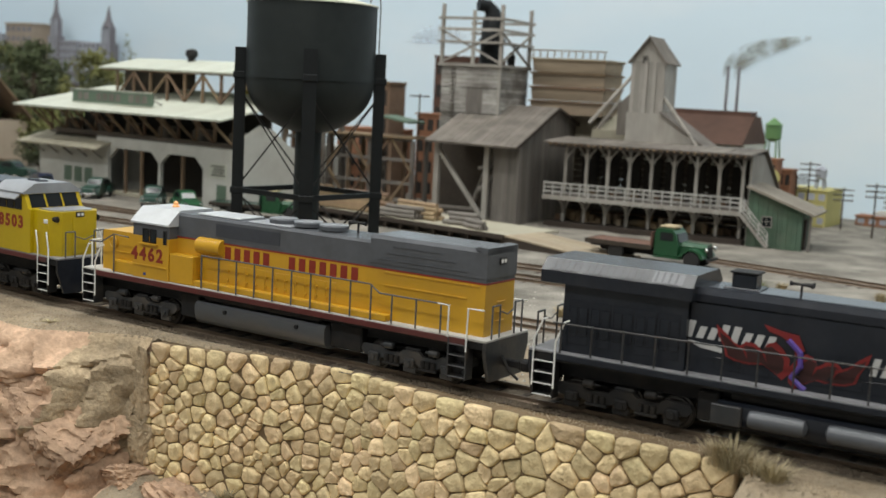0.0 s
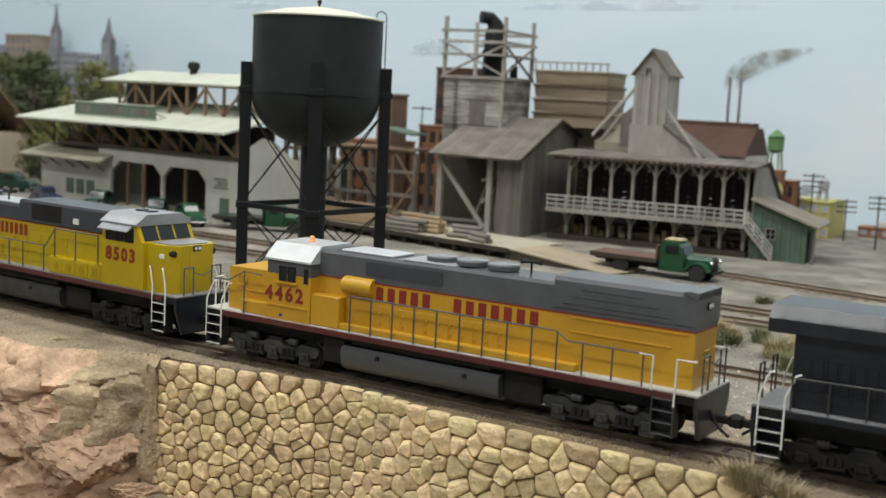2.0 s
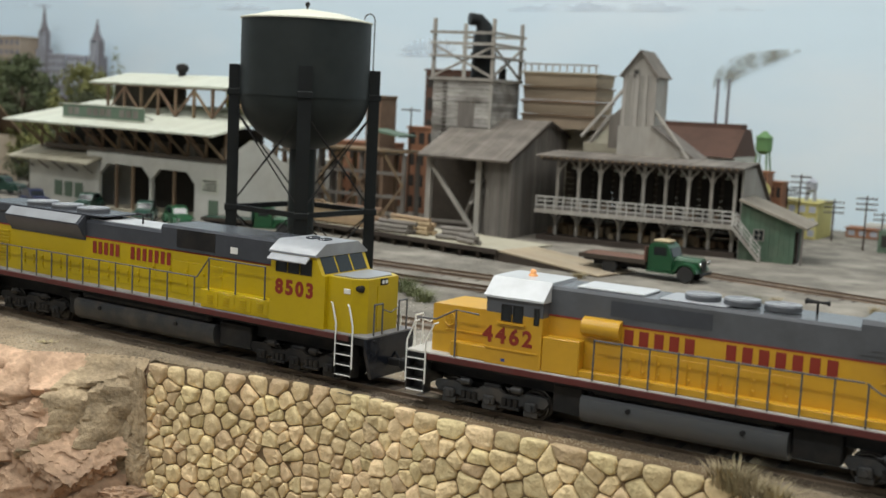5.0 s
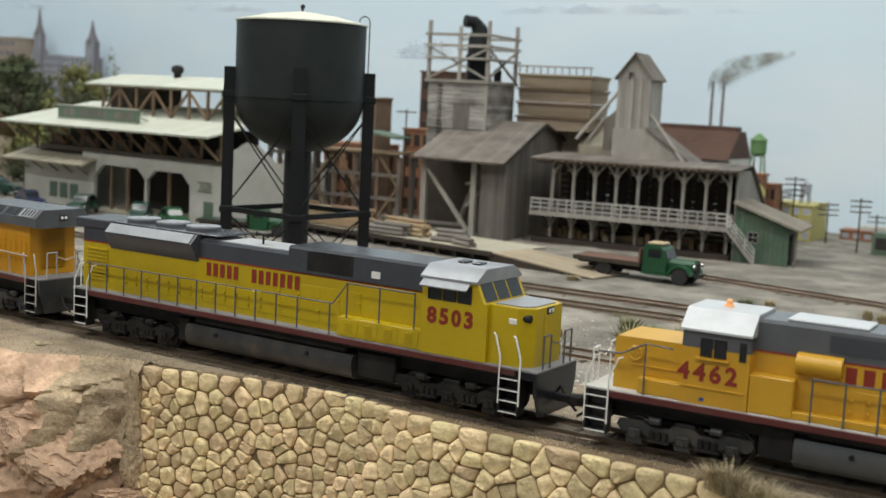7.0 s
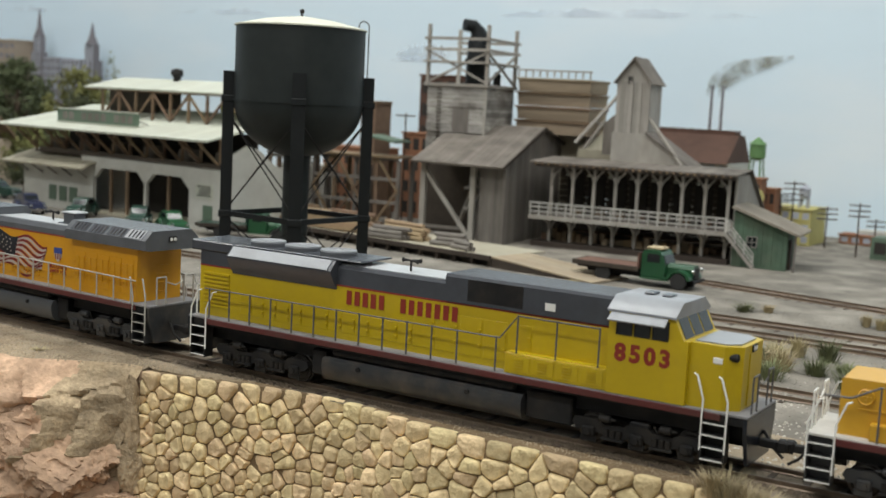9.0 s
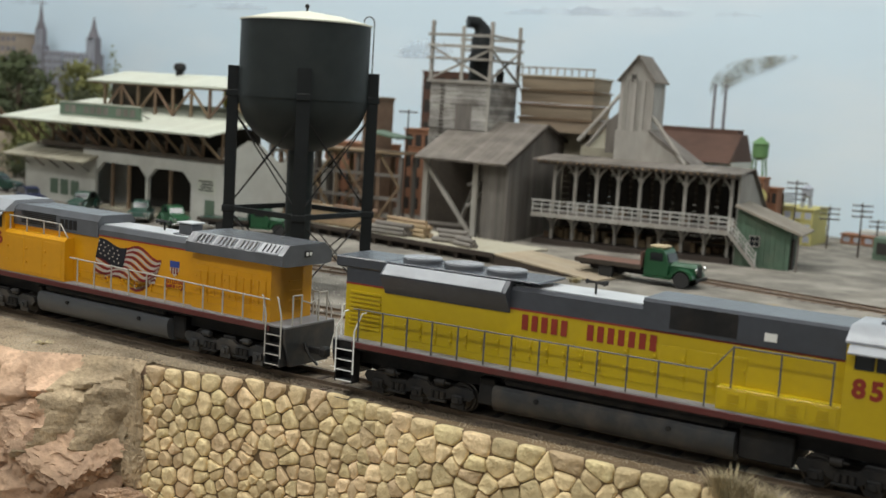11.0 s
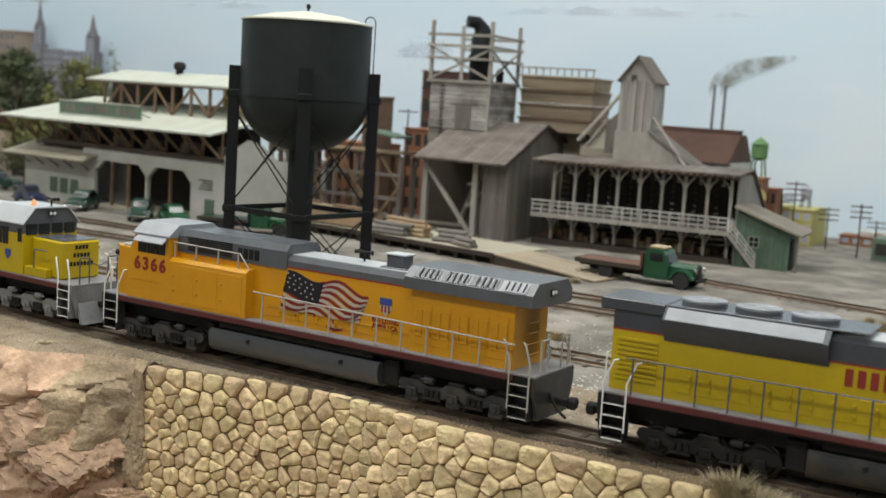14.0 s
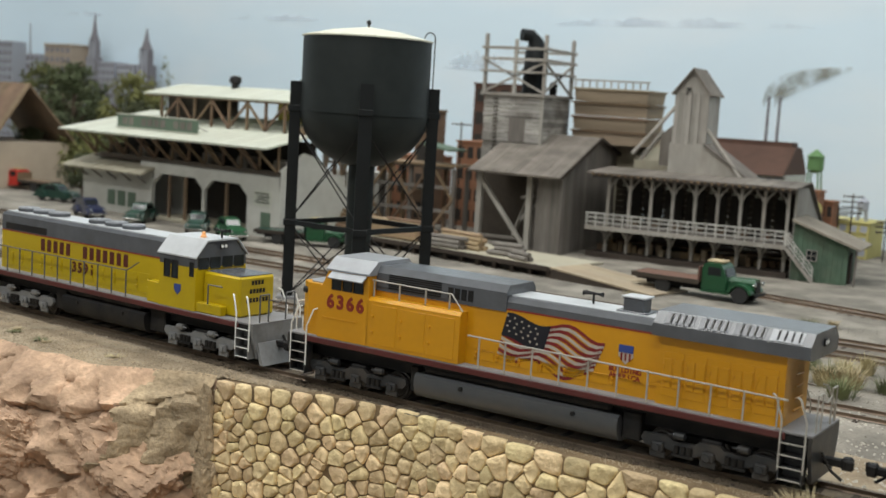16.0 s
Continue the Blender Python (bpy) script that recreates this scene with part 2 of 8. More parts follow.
def letters(body, size, bold=0.0, depth=0.00012):
    """A mesh of raised lettering in the built-in font, centred."""
    cu = bpy.data.curves.new("lettering", "FONT")
    cu.body, cu.size, cu.extrude, cu.offset, cu.align_x, cu.align_y = body, size, depth, bold, "CENTER", "CENTER"
    cu.resolution_u = 3
    ob = bpy.data.objects.new("lettering", cu)
    scene.collection.objects.link(ob)
    me = bpy.data.meshes.new_from_object(ob.evaluated_get(bpy.context.evaluated_depsgraph_get()))
    bpy.data.objects.remove(ob)
    return me


def lettered(body, size, material, parent, x, y, z, side, bold=0.0, name="digit"):
    """Raised lettering on a side wall, one part a character."""
    pitch = size * 0.66
    run = 1 if side < 0 else -1
    for k, ch in enumerate(body):
        me = letters(ch, size, bold)
        me.materials.clear()
        me.materials.append(material)
        part(name, me, material, parent, "", pose(x + run * (k - (len(body) - 1) / 2) * pitch, y, z, 90, 0, 0 if side < 0 else 180))


# ---- the way of the train ----
BEND, MIDDLE = 0.1836, -0.35
RUN = [(0, 0.0), (0.5, 0.0204), (1, 0.0405), (1.5, 0.0612), (2, 0.0831), (2.5, 0.1044), (3, 0.124), (3.5, 0.1431), (4, 0.1628),
       (6.5, 0.2663), (7, 0.2887), (7.5, 0.3107), (8, 0.3319), (8.5, 0.3518), (9, 0.3727), (11.5, 0.4771), (12, 0.4972), (12.5, 0.518),
       (13, 0.5392), (13.5, 0.5602), (14, 0.5806), (14.5, 0.6007), (15, 0.6202), (15.5, 0.6404), (16, 0.6616)]


def on_track(x, y=0.0, z=0.0, turned=0):
    """The pose on the gently curved main track at the distance x along it."""
    d = x - MIDDLE
    h = math.atan(BEND * d)
    return pose(x - y * math.sin(h), y * math.cos(h) + 0.5 * BEND * d * d, z, 0, 0, math.degrees(h) + turned)


def run_at(t):
    for (t0, s0), (t1, s1) in zip(RUN, RUN[1:]):
        if t <= t1:
            return s0 + (s1 - s0) * (t - t0) / (t1 - t0)
    return RUN[-1][1]

# ---- the room ----
M["sky"] = mat("painted_sky", (0.655, 0.785, 0.885), 0.9, var=0.03, scale=6, bump=0, dirt=((0.82, 0.85, 0.88), 0.7, 2.2), stretch=(1, 1, 3.2))
M["roomwall"] = mat("room_wall_paint", (0.38, 0.375, 0.36), 0.85, var=0.04, scale=20, bump=0.02)
M["soil"] = mat("scenic_soil", (0.25, 0.195, 0.13), 0.95, var=0.35, scale=600, bump=1.0, dirt=((0.37, 0.31, 0.225), 0.75, 60))
M["yard"] = mat("yard_dust", (0.185, 0.168, 0.142), 0.95, var=0.3, scale=500, bump=0.8, dirt=((0.37, 0.34, 0.29), 0.8, 26))
M["ballast"] = mat("track_ballast", (0.19, 0.155, 0.115), 0.95, var=0.5, scale=900, bump=1.0, dirt=((0.32, 0.26, 0.19), 0.5, 60))
M["gully"] = mat("gully_earth", (0.44, 0.34, 0.22), 0.95, var=0.5, scale=520, bump=1.0, dirt=((0.27, 0.20, 0.12), 0.7, 150))
M["rock"] = mat("red_rock", (0.50, 0.335, 0.225), 0.9, var=0.45, scale=330, bump=1.0, dirt=((0.34, 0.23, 0.145), 0.7, 75))

def wall_strip(line, t, z0, z1):
    """A standing sheet of thickness t along a bent line, as one closed solid."""
    pts = [Vector((x, y, 0)) for x, y in line]
    n = len(pts)
    v = []
    for i, p in enumerate(pts):
        d = (pts[min(i + 1, n - 1)] - pts[max(i - 1, 0)]).normalized()
        o = Vector((-d.y, d.x, 0)) * -t
        for q in (p, p + o):
            v += [(q.x, q.y, z0), (q.x, q.y, z1)]
    f = [(0, 1, 3, 2), tuple(4 * (n - 1) + k for k in (0, 2, 3, 1))]
    for i in range(n - 1):
        k, m = 4 * i, 4 * i + 4
        f += [(k, m, m + 1, k + 1), (k + 2, k + 3, m + 3, m + 2), (k + 1, m + 1, m + 3, k + 3), (k, k + 2, m + 2, m)]
    return Shape().add(v, f)


arc = [(1.6, -0.5), (1.6, 0.4)] + [(1.0 + 0.6 * math.cos(a), 0.4 + 0.6 * math.sin(a)) for a in (0.26 * k for k in range(1, 6))]
arc += [(0.9, 1.0), (-1.85, 1.0)] + [(-1.9 - 0.55 * math.sin(a), 0.45 + 0.55 * math.cos(a)) for a in (0.13 * k for k in range(1, 12))] + [(-2.45, 0.35), (-2.45, -0.5)]
s = wall_strip(arc, 0.012, -0.35, 1.0)
backdrop = thing("backdrop", "pale blue painted sky backdrop with soft clouds", "backdrop", shape=s, material=M["sky"], kind="structure")
for nm, b in (("wall_north", (-2.6, 1.8, 1.05, 1.1)), ("wall_south", (-2.6, 1.8, -1.65, -1.6)), ("wall_west", (-2.65, -2.6, -1.6, 1.05)), ("wall_east", (1.8, 1.85, -1.6, 1.05))):
    thing(nm, "plain pale room wall", "wall", shape=Shape().box(*b, -0.9, 1.4), material=M["roomwall"], kind="structure")
thing("ceiling", "plain pale room ceiling", "ceiling", shape=Shape().box(-2.65, 1.85, -1.65, 1.1, 1.4, 1.45), material=M["roomwall"], kind="structure")
thing("floor", "plain room floor", "floor", shape=Shape().box(-2.65, 1.85, -1.65, 1.1, -0.95, -0.9), material=M["roomwall"], kind="structure")

# ---- ground ----
GROUND = -0.004
WALL_L, WALL_R, WALL_Y = -0.409, -0.126, -0.0245


def fbm(x, y, s, seed=0.0):
    return noise.fractal(Vector((x * s, y * s, seed)), 1.0, 2.0, 5)


def wall_line(x):
    """How far the coping stands from the wall's base line, and its level: the wall bows gently."""
    u = min(1.0, max(0.0, (-0.350 - x) / 0.05))
    return 0.009 * math.exp(-((x + 0.308) / 0.036) ** 2) - 0.0095 * u, -0.0022 - 0.0010 * u


def shelf_edge(x):
    """Where the level shelf beside the track breaks off to the front."""
    if x > WALL_R + 0.006:
        return -0.036 + 0.004 * fbm(x, 0, 30, 3)
    if x > WALL_L - 0.002:
        return WALL_Y + wall_line(x)[0] + 0.0045
    k = min(1.0, max(0.0, (WALL_L - 0.006 - x) / 0.055))
    return WALL_Y - 0.0110 - 0.0275 * k * k * (3 - 2 * k) + 0.005 * k * fbm(x, 0, 28, 3)


def ground_height(x, y):
    """The layout's terrain: a level yard, the track shelf, and the rocky slope before it."""
    z = GROUND + 0.0007 * fbm(x, y, 40)
    if -0.075 < y < 0.03:
        z = -0.0031 + 0.0004 * fbm(x, y, 90) * (1 if y < -0.025 else 0.3)
    e = shelf_edge(x)
    if x < WALL_L - 0.002:
        e += 0.0032
    if y >= e:
        return z
    d = e - y
    if WALL_L - 0.002 < x <= WALL_R + 0.006:
        return -0.058 - 0.10 * (x + 0.41) - 0.35 * d + 0.003 * fbm(x, y, 55)
    if x > WALL_R:
        return -0.0032 - 0.55 * d + 0.003 * fbm(x, y, 50)
    ridge = abs(fbm(x * 1.3, y * 0.6, 26, 5))
    return max(-0.0031 - 7.0 * d + 0.002 * ridge, -0.19 - 0.1 * d)


def grid_sheet(xs, ys, f):
    v = [(x, y, f(x, y)) for y in ys for x in xs]
    n = len(xs)
    return v, [(j * n + i, j * n + i + 1, (j + 1) * n + i + 1, (j + 1) * n + i) for j in range(len(ys) - 1) for i in range(n - 1)]


def steps_of(*runs):
    out = set()
    for a0, b0, st in runs:
        k = 0
        while a0 + k * st < b0 - 1e-9:
            out.add(round(a0 + k * st, 5))
            k += 1
        out.add(b0)
    return sorted(out)


# the yard, the shelf and the slope in one sheet
XS = steps_of((-2.44, -0.8, 0.02), (-0.8, -0.36, 0.0025), (-0.36, 0.05, 0.005), (0.05, 1.59, 0.03))
XS = sorted(set(XS) | {WALL_L - 0.0021, WALL_L - 0.0019, WALL_R + 0.0059, WALL_R + 0.0061})
YS = steps_of((-0.36, -0.16, 0.01), (-0.16, -0.03, 0.0025), (-0.03, 0.06, 0.004), (0.06, 0.999, 0.012))
v, f = grid_sheet(XS, YS, ground_height)
ground = thing("ground", "dusty tan layout ground with rocky front slope", "ground", shape=Shape().add(v, f), material=M["yard"], kind="structure")
for key in ("soil", "rock"):
    ground.data.materials.append(M[key])
for p in ground.data.polygons:
    c = p.center
    if c.y < shelf_edge(c.x) + 0.002 and c.x < WALL_L:
        p.material_index = 2
    elif c.y < 0.075 + 0.025 * fbm(c.x, c.y, 18):
        p.material_index = 1


def track(name, xs, place, label, tie_len=0.030, spread=0.0068, seed=1, bed=True):
    """Ballast, sleepers and two rails along place(x) -> (point, heading)."""
    tr = thing(name, label, "railway track", kind="structure")
    rnd = random.Random(seed)
    pts = [place(x) for x in xs]
    b = Shape()
    vv, ff = [], []
    for k, (p, h) in enumerate(pts):
        n = Vector((-math.sin(h), math.cos(h), 0))
        for w, z in ((-0.0172, -0.0036), (-0.0150, -0.0025), (0.0175, -0.0024), (0.0225, -0.0036)):
            q = p + n * (w + rnd.uniform(-0.0008, 0.0008))
            vv.append((q.x, q.y, p.z + z + rnd.uniform(-0.0001, 0.0001)))
    for k in range(len(pts) - 1):
        for j in range(3):
            ff.append((k * 4 + j, k * 4 + j + 1, k * 4 + j + 5, k * 4 + j + 4))
    if bed:
        part("ballast", b.add(vv, ff), M["ballast"], tr)
    for sgn in (-1, 1):
        r = Shape()
        prof = [(-0.0009, -0.0021), (0.0009, -0.0021), (0.0003, -0.0016), (0.0003, -0.0006), (0.0005, -0.0005), (0.0005, 0), (-0.0005, 0), (-0.0005, -0.0005), (-0.0003, -0.0006), (-0.0003, -0.0016)]
        vv, ff, n = [], [], len(prof)
        for p, h in pts:
            nn = Vector((-math.sin(h), math.cos(h), 0))
            for a, z in prof:
                q = p + nn * (sgn * 0.00825 + a)
                vv.append((q.x, q.y, p.z + z))
        for k in range(len(pts) - 1):
            for j in range(n):
                ff.append((k * n + j, k * n + (j + 1) % n, (k + 1) * n + (j + 1) % n, (k + 1) * n + j))
        part("rail", r.add(vv, ff), M["rail"], tr)
    tie = Shape().box(-0.0013, 0.0013, -tie_len / 2, tie_len / 2, -0.0034, -0.0020 if bed else -0.00235, 0.0002).mesh("sleeper", M["tie"])
    length = sum((b2[0] - a2[0]).length for a2, b2 in zip(pts, pts[1:]))
    count = min(int(length / spread), 140)
    for k in range(count):
        u = (k + 0.5) / count * (len(pts) - 1)
        i = min(int(u), len(pts) - 2)
        p = pts[i][0].lerp(pts[i + 1][0], u - i)
        part("sleeper", tie, None, tr, "", Matrix.Translation(p) @ pose(0, rnd.uniform(-0.0004, 0.0004), rnd.uniform(-0.0002, 0), 0, 0, math.degrees(pts[i][1]) + rnd.uniform(-1.2, 1.2)))
    return tr


def main_place(x):
    m = on_track(x)
    return m.translation, m.to_euler().z


track("main_track", [-1.45 + 0.05 * k for k in range(38)], main_place, "brown sleepered main track in tan ballast")


def line(p, q):
    p, q = Vector(p), Vector(q)
    h = math.atan2(q.y - p.y, q.x - p.x)
    return lambda t: (p.lerp(q, t), h)


T = [k / 12 for k in range(13)]
ZY = GROUND + 0.0025
track("yard_track", T, line((-1.5, 0.11, ZY), (0.6, 0.165, ZY)), "weathered yard track sunk in pale dust", seed=5, spread=0.009, bed=False, tie_len=0.026)
track("yard_track", T, line((-1.5, 0.23, ZY), (0.6, 0.325, ZY)), "weathered yard track sunk in pale dust", seed=2, spread=0.009, bed=False, tie_len=0.026)
track("yard_track", T, line((-1.5, 0.30, ZY), (0.6, 0.352, ZY)), "weathered yard track sunk in pale dust", seed=3, spread=0.009, bed=False, tie_len=0.026)
track("yard_track", T, line((-0.37, 0.492, ZY), (0.6, 0.31, ZY)), "weathered siding beyond the loading ramp", seed=4, spread=0.009, bed=False, tie_len=0.026)

# ---- stone retaining wall ----


def rubble_polygons(w, h, rnd):
    """Random rubble: uneven seeds, a coping of longer stones along the top, and the cells between their bisectors."""
    seeds = []
    x = 0.006
    while x < w:
        seeds.append((x, h - rnd.uniform(0.0028, 0.0046), 1.0))
        x += rnd.uniform(0.0085, 0.0165) * (0.75 + 0.35 * x / w)
    tries = 0
    while len(seeds) < 380 and tries < 9000:
        tries += 1
        p = (rnd.uniform(0, w), rnd.uniform(-0.004, h - 0.0085), rnd.choice((0.62, 0.8, 0.95, 1.1, 1.25)))
        if all(math.hypot((p[0] - q[0]) * 0.74, (p[1] - q[1]) * 1.12) > 0.0066 * (0.74 + 0.34 * p[0] / w) * (p[2] + q[2]) / 2 for q in seeds):
            seeds.append(p)
    out = []
    for i, (px, py, pr) in enumerate(seeds):
        cell = [(max(0, px - 0.016), max(0, py - 0.016)), (min(w, px + 0.016), max(0, py - 0.016)), (min(w, px + 0.016), min(h, py + 0.016)), (max(0, px - 0.016), min(h, py + 0.016))]
        for j, (qx, qy, qr) in enumerate(seeds):
            dx, dy = qx - px, qy - py
            d2 = dx * dx + dy * dy
            if i == j or d2 > 0.0011:
                continue
            k = d2 * (0.5 + 0.16 * (pr - qr) / (pr + qr))
            nxt = []
            for m, a in enumerate(cell):
                b = cell[(m + 1) % len(cell)]
                fa = (a[0] - px) * dx + (a[1] - py) * dy - k
                fb = (b[0] - px) * dx + (b[1] - py) * dy - k
                if fa <= 0:
                    nxt.append(a)
                if (fa < 0) != (fb < 0):
                    t = fa / (fa - fb)
                    nxt.append((a[0] + (b[0] - a[0]) * t, a[1] + (b[1] - a[1]) * t))
            cell = nxt
            if len(cell) < 3:
                break
        if len(cell) >= 3:
            out.append(cell)
    return out


WALL_W, WALL_H, BATTER = WALL_R - WALL_L, 0.066, 0.13


wall = thing("retaining_wall", "tan rubble stone retaining wall below the track", "stone wall", kind="structure")


def wall_core():
    n = 24
    v, f = [], []
    for k in range(n + 1):
        x = WALL_L + 0.001 + (WALL_W - 0.002) * k / n
        dy, top = wall_line(x)
        for z in (top - 0.0006, top - WALL_H - 0.03):
            y = WALL_Y + dy + 0.0003 + BATTER * (z - top)
            v += [(x, y, z), (x, y + 0.012, z)]
    for k in range(n):
        a, b = 4 * k, 4 * k + 4
        f += [(a, b, b + 2, a + 2), (a + 1, a + 3, b + 3, b + 1), (a, a + 1, b + 1, b), (a + 2, b + 2, b + 3, a + 3)]
    f += [(0, 2, 3, 1), (4 * n, 4 * n + 1, 4 * n + 3, 4 * n + 2)]
    part("core", Shape().add(v, f), M["mortar"], wall)


wall_core()


def build_stones():
    rnd = random.Random(11)
    for poly in rubble_polygons(WALL_W, WALL_H, rnd):
        cx, cy = sum(p[0] for p in poly) / len(poly), sum(p[1] for p in poly) / len(poly)
        ring = poly
        for cut in (0.15, 0.24):
            nxt = []
            for k, p in enumerate(ring):
                q = ring[(k + 1) % len(ring)]
                if math.hypot(q[0] - p[0], q[1] - p[1]) < 0.0003:
                    nxt.append(p)
                    continue
                nxt += [(p[0] + (q[0] - p[0]) * cut, p[1] + (q[1] - p[1]) * cut), (q[0] + (p[0] - q[0]) * cut, q[1] + (p[1] - q[1]) * cut)]
            ring = nxt
        big = max(math.hypot(x - cx, y - cy) for x, y in ring)
        if big < 0.0012:
            continue
        g = 0.00022 / big
        depth = rnd.uniform(0.0013, 0.0025)
        levels = ((1 - g, 0.0014), (1 - g * 1.1, -depth * 0.30), (0.93 - g, -depth * 0.78), (0.80, -depth * 0.98), (0.40, -depth * rnd.uniform(0.95, 1.12)))
        v, f, n = [], [], len(ring)
        tx, ty = rnd.uniform(-0.14, 0.14), rnd.uniform(-0.16, 0.10)
        for sc, d in levels:
            for x, y in ring:
                lx, ly = (x - cx) * sc, (y - cy) * sc
                rough = 0.0007 * noise.noise(Vector((x * 520, y * 520, sc * 4))) if d < 0 else 0.0
                v.append((lx * (1 + rough * 50), d + (tx * lx + ty * ly) * (d < 0) + rough, ly * (1 + rough * 50)))
        for i in range(len(levels) - 1):
            f += [(i * n + k, i * n + (k + 1) % n, (i + 1) * n + (k + 1) % n, (i + 1) * n + k) for k in range(n)]
        f.append(tuple(range((len(levels) - 1) * n, len(levels) * n)))
        sh = Shape().add(v, f)
        dy, top = wall_line(WALL_L + cx)
        part("stone", sh.mesh("stone", M["stone"], 50), None, wall, "", pose(WALL_L + cx, WALL_Y + dy + 0.0006 - BATTER * (WALL_H - cy), top - WALL_H + cy, math.degrees(-math.atan(BATTER)), 0, 0))


build_stones()



def boulder(x, y, z, rx, ry, rz, seed, turn=0.0, lean=0.0, name="boulder", dip=0.0, face=None, fine=5, strata=0.20, material=None):
    """A craggy rock: a ball cut by flat facets and roughened at two scales."""
    rnd = random.Random(seed)
    bm = bmesh.new()
    bmesh.ops.create_icosphere(bm, subdivisions=fine, radius=1.0)
    cuts = [(Vector((rnd.gauss(0, 1), rnd.gauss(0, 1), rnd.gauss(0, 1))).normalized(), rnd.uniform(0.52, 0.8)) for _ in range(14)]
    if face:
        cuts.append((Vector(face).normalized(), 0.42))
    for vt in bm.verts:
        p = vt.co.copy()
        for nrm, d in cuts:
            k = p.dot(nrm) - d
            if k > 0:
                p -= nrm * k * 0.9
        q = p * 2.2 + Vector((seed, 0, 0))
        p *= 1 + 0.10 * noise.fractal(q, 1.0, 2.0, 5) + 0.06 * noise.fractal(q * 4.0, 0.7, 2.0, 4) - strata * abs(noise.fractal(Vector((q.x * 0.8, q.y * 0.8, q.z * 2.6)), 1.0, 2.0, 4)) + 0.03 * noise.fractal(q * 11.0, 0.6, 2.0, 3)
        vt.co = (p.x * rx, p.y * ry, p.z * rz)
    me = bpy.data.meshes.new(name)
    bm.to_mesh(me)
    bm.free()
    me.shade_smooth()
    me.set_sharp_from_angle(angle=radians(38))
    me.materials.append(material or M["rock"])
    return thing(name, "reddish tan weathered rock on the front slope", "rock", "rocks of the slope", pose(x, y, z, lean, dip, turn), me)


def rock_face():
    """The crumbling red rock slope below the shelf: faceted blocks, cracks and ledges."""
    nx, nt = 150, 95
    v = []
    for j in range(nt + 1):
        t = j / nt
        for i in range(nx + 1):
            x = -0.700 + 0.288 * i / nx
            e = shelf_edge(min(x, WALL_L - 0.003)) + 0.004
            z = -0.0026 - 0.125 * t
            q = Vector((x * 30, z * 38, 1.7))
            w = Vector((noise.noise(q * 1.3), noise.noise(q * 1.3 + Vector((9, 3, 1))), 0)) * 0.55
            dist, cells = noise.voronoi(q + w)
            seed = cells[0]
            lift = 0.5 + 0.5 * noise.noise(seed * 3.1)
            tilt = (q.x + w.x - seed.x) * noise.noise(seed * 5.3) + (q.y + w.y - seed.y) * noise.noise(seed * 7.7)
            crack = min(1.0, (dist[1] - dist[0]) / 0.16)
            fine = noise.fractal(Vector((x * 130, z * 190, 0)), 0.9, 2.0, 5)
            ledge = abs(noise.noise(Vector((x * 14, z * 120, 4))))
            mid = noise.fractal(Vector((x * 48, z * 60, 8)), 0.9, 2.0, 5)
            ridge = noise.ridged_multi_fractal(Vector((x * 34, z * 52, 2)), 0.9, 2.1, 5, 1.0, 2.0)
            out = 0.010 * lift + 0.005 * tilt - 0.006 * (1 - crack) + 0.0045 * mid + 0.0050 * ridge + 0.0013 * fine + 0.001 * ledge
            near = min(1.0, max(0.0, (x - (WALL_L - 0.016)) / 0.013))
            y = e - (0.042 - 0.028 * near) * t ** 0.75 - out * (1 - 0.45 * near) * min(1, t * 9)
            v.append((x, y, z + 0.0016 * fine * min(1, t * 9)))
    f = [(j * (nx + 1) + i, j * (nx + 1) + i + 1, (j + 1) * (nx + 1) + i + 1, (j + 1) * (nx + 1) + i) for j in range(nt) for i in range(nx)]
    me = bpy.data.meshes.new("rock_face")
    me.from_pydata(v, [], f)
    me.shade_smooth()
    me.set_sharp_from_angle(angle=radians(32))
    me.materials.append(M["rock"])
    me.materials.append(M["gully"])
    for p in me.polygons:
        c = p.center
        if c.x > WALL_L - 0.036 + 0.012 * fbm(c.x, c.z, 60) - 0.25 * c.z * 0.3 and c.z > -0.055:
            p.material_index = 1
    thing("rock_face", "crumbling reddish tan rock slope beside the stone wall", "rock face", shape=me, kind="structure")


rock_face()
boulder(-0.441, -0.056, -0.041, 0.041, 0.026, 0.033, 3, 30, -22, dip=20, face=(0.05, -1, 0.45), fine=6, strata=0.09)
boulder(-0.4125, -0.0385, -0.030, 0.0085, 0.0060, 0.026, 81, 10, material=M["gully"])
boulder(-0.4085, -0.0400, -0.052, 0.0110, 0.0060, 0.018, 82, 30, material=M["gully"])
boulder(-0.494, -0.084, -0.042, 0.034, 0.018, 0.027, 5, 14, -10, dip=12, fine=6)
boulder(-0.440, -0.084, -0.082, 0.017, 0.013, 0.011, 41, 40)
boulder(-0.425, -0.080, -0.093, 0.014, 0.011, 0.010, 43, 10, 8)
boulder(-0.462, -0.096, -0.090, 0.015, 0.012, 0.011, 44, 70, -8)
boulder(-0.452, -0.075, -0.074, 0.012, 0.010, 0.008, 46, 15, 8)
boulder(-0.480, -0.098, -0.080, 0.030, 0.020, 0.020, 8, 20)
boulder(-0.412, -0.074, -0.084, 0.030, 0.020, 0.018, 21, -12)
boulder(-0.545, -0.094, -0.060, 0.028, 0.018, 0.024, 34, 8)
boulder(-0.408, -0.048, -0.066, 0.016, 0.012, 0.010, 60, 25)
boulder(-0.378, -0.046, -0.071, 0.030, 0.014, 0.013, 71, -12, dip=8)
boulder(-0.352, -0.044, -0.078, 0.022, 0.012, 0.012, 72, 10, dip=6)



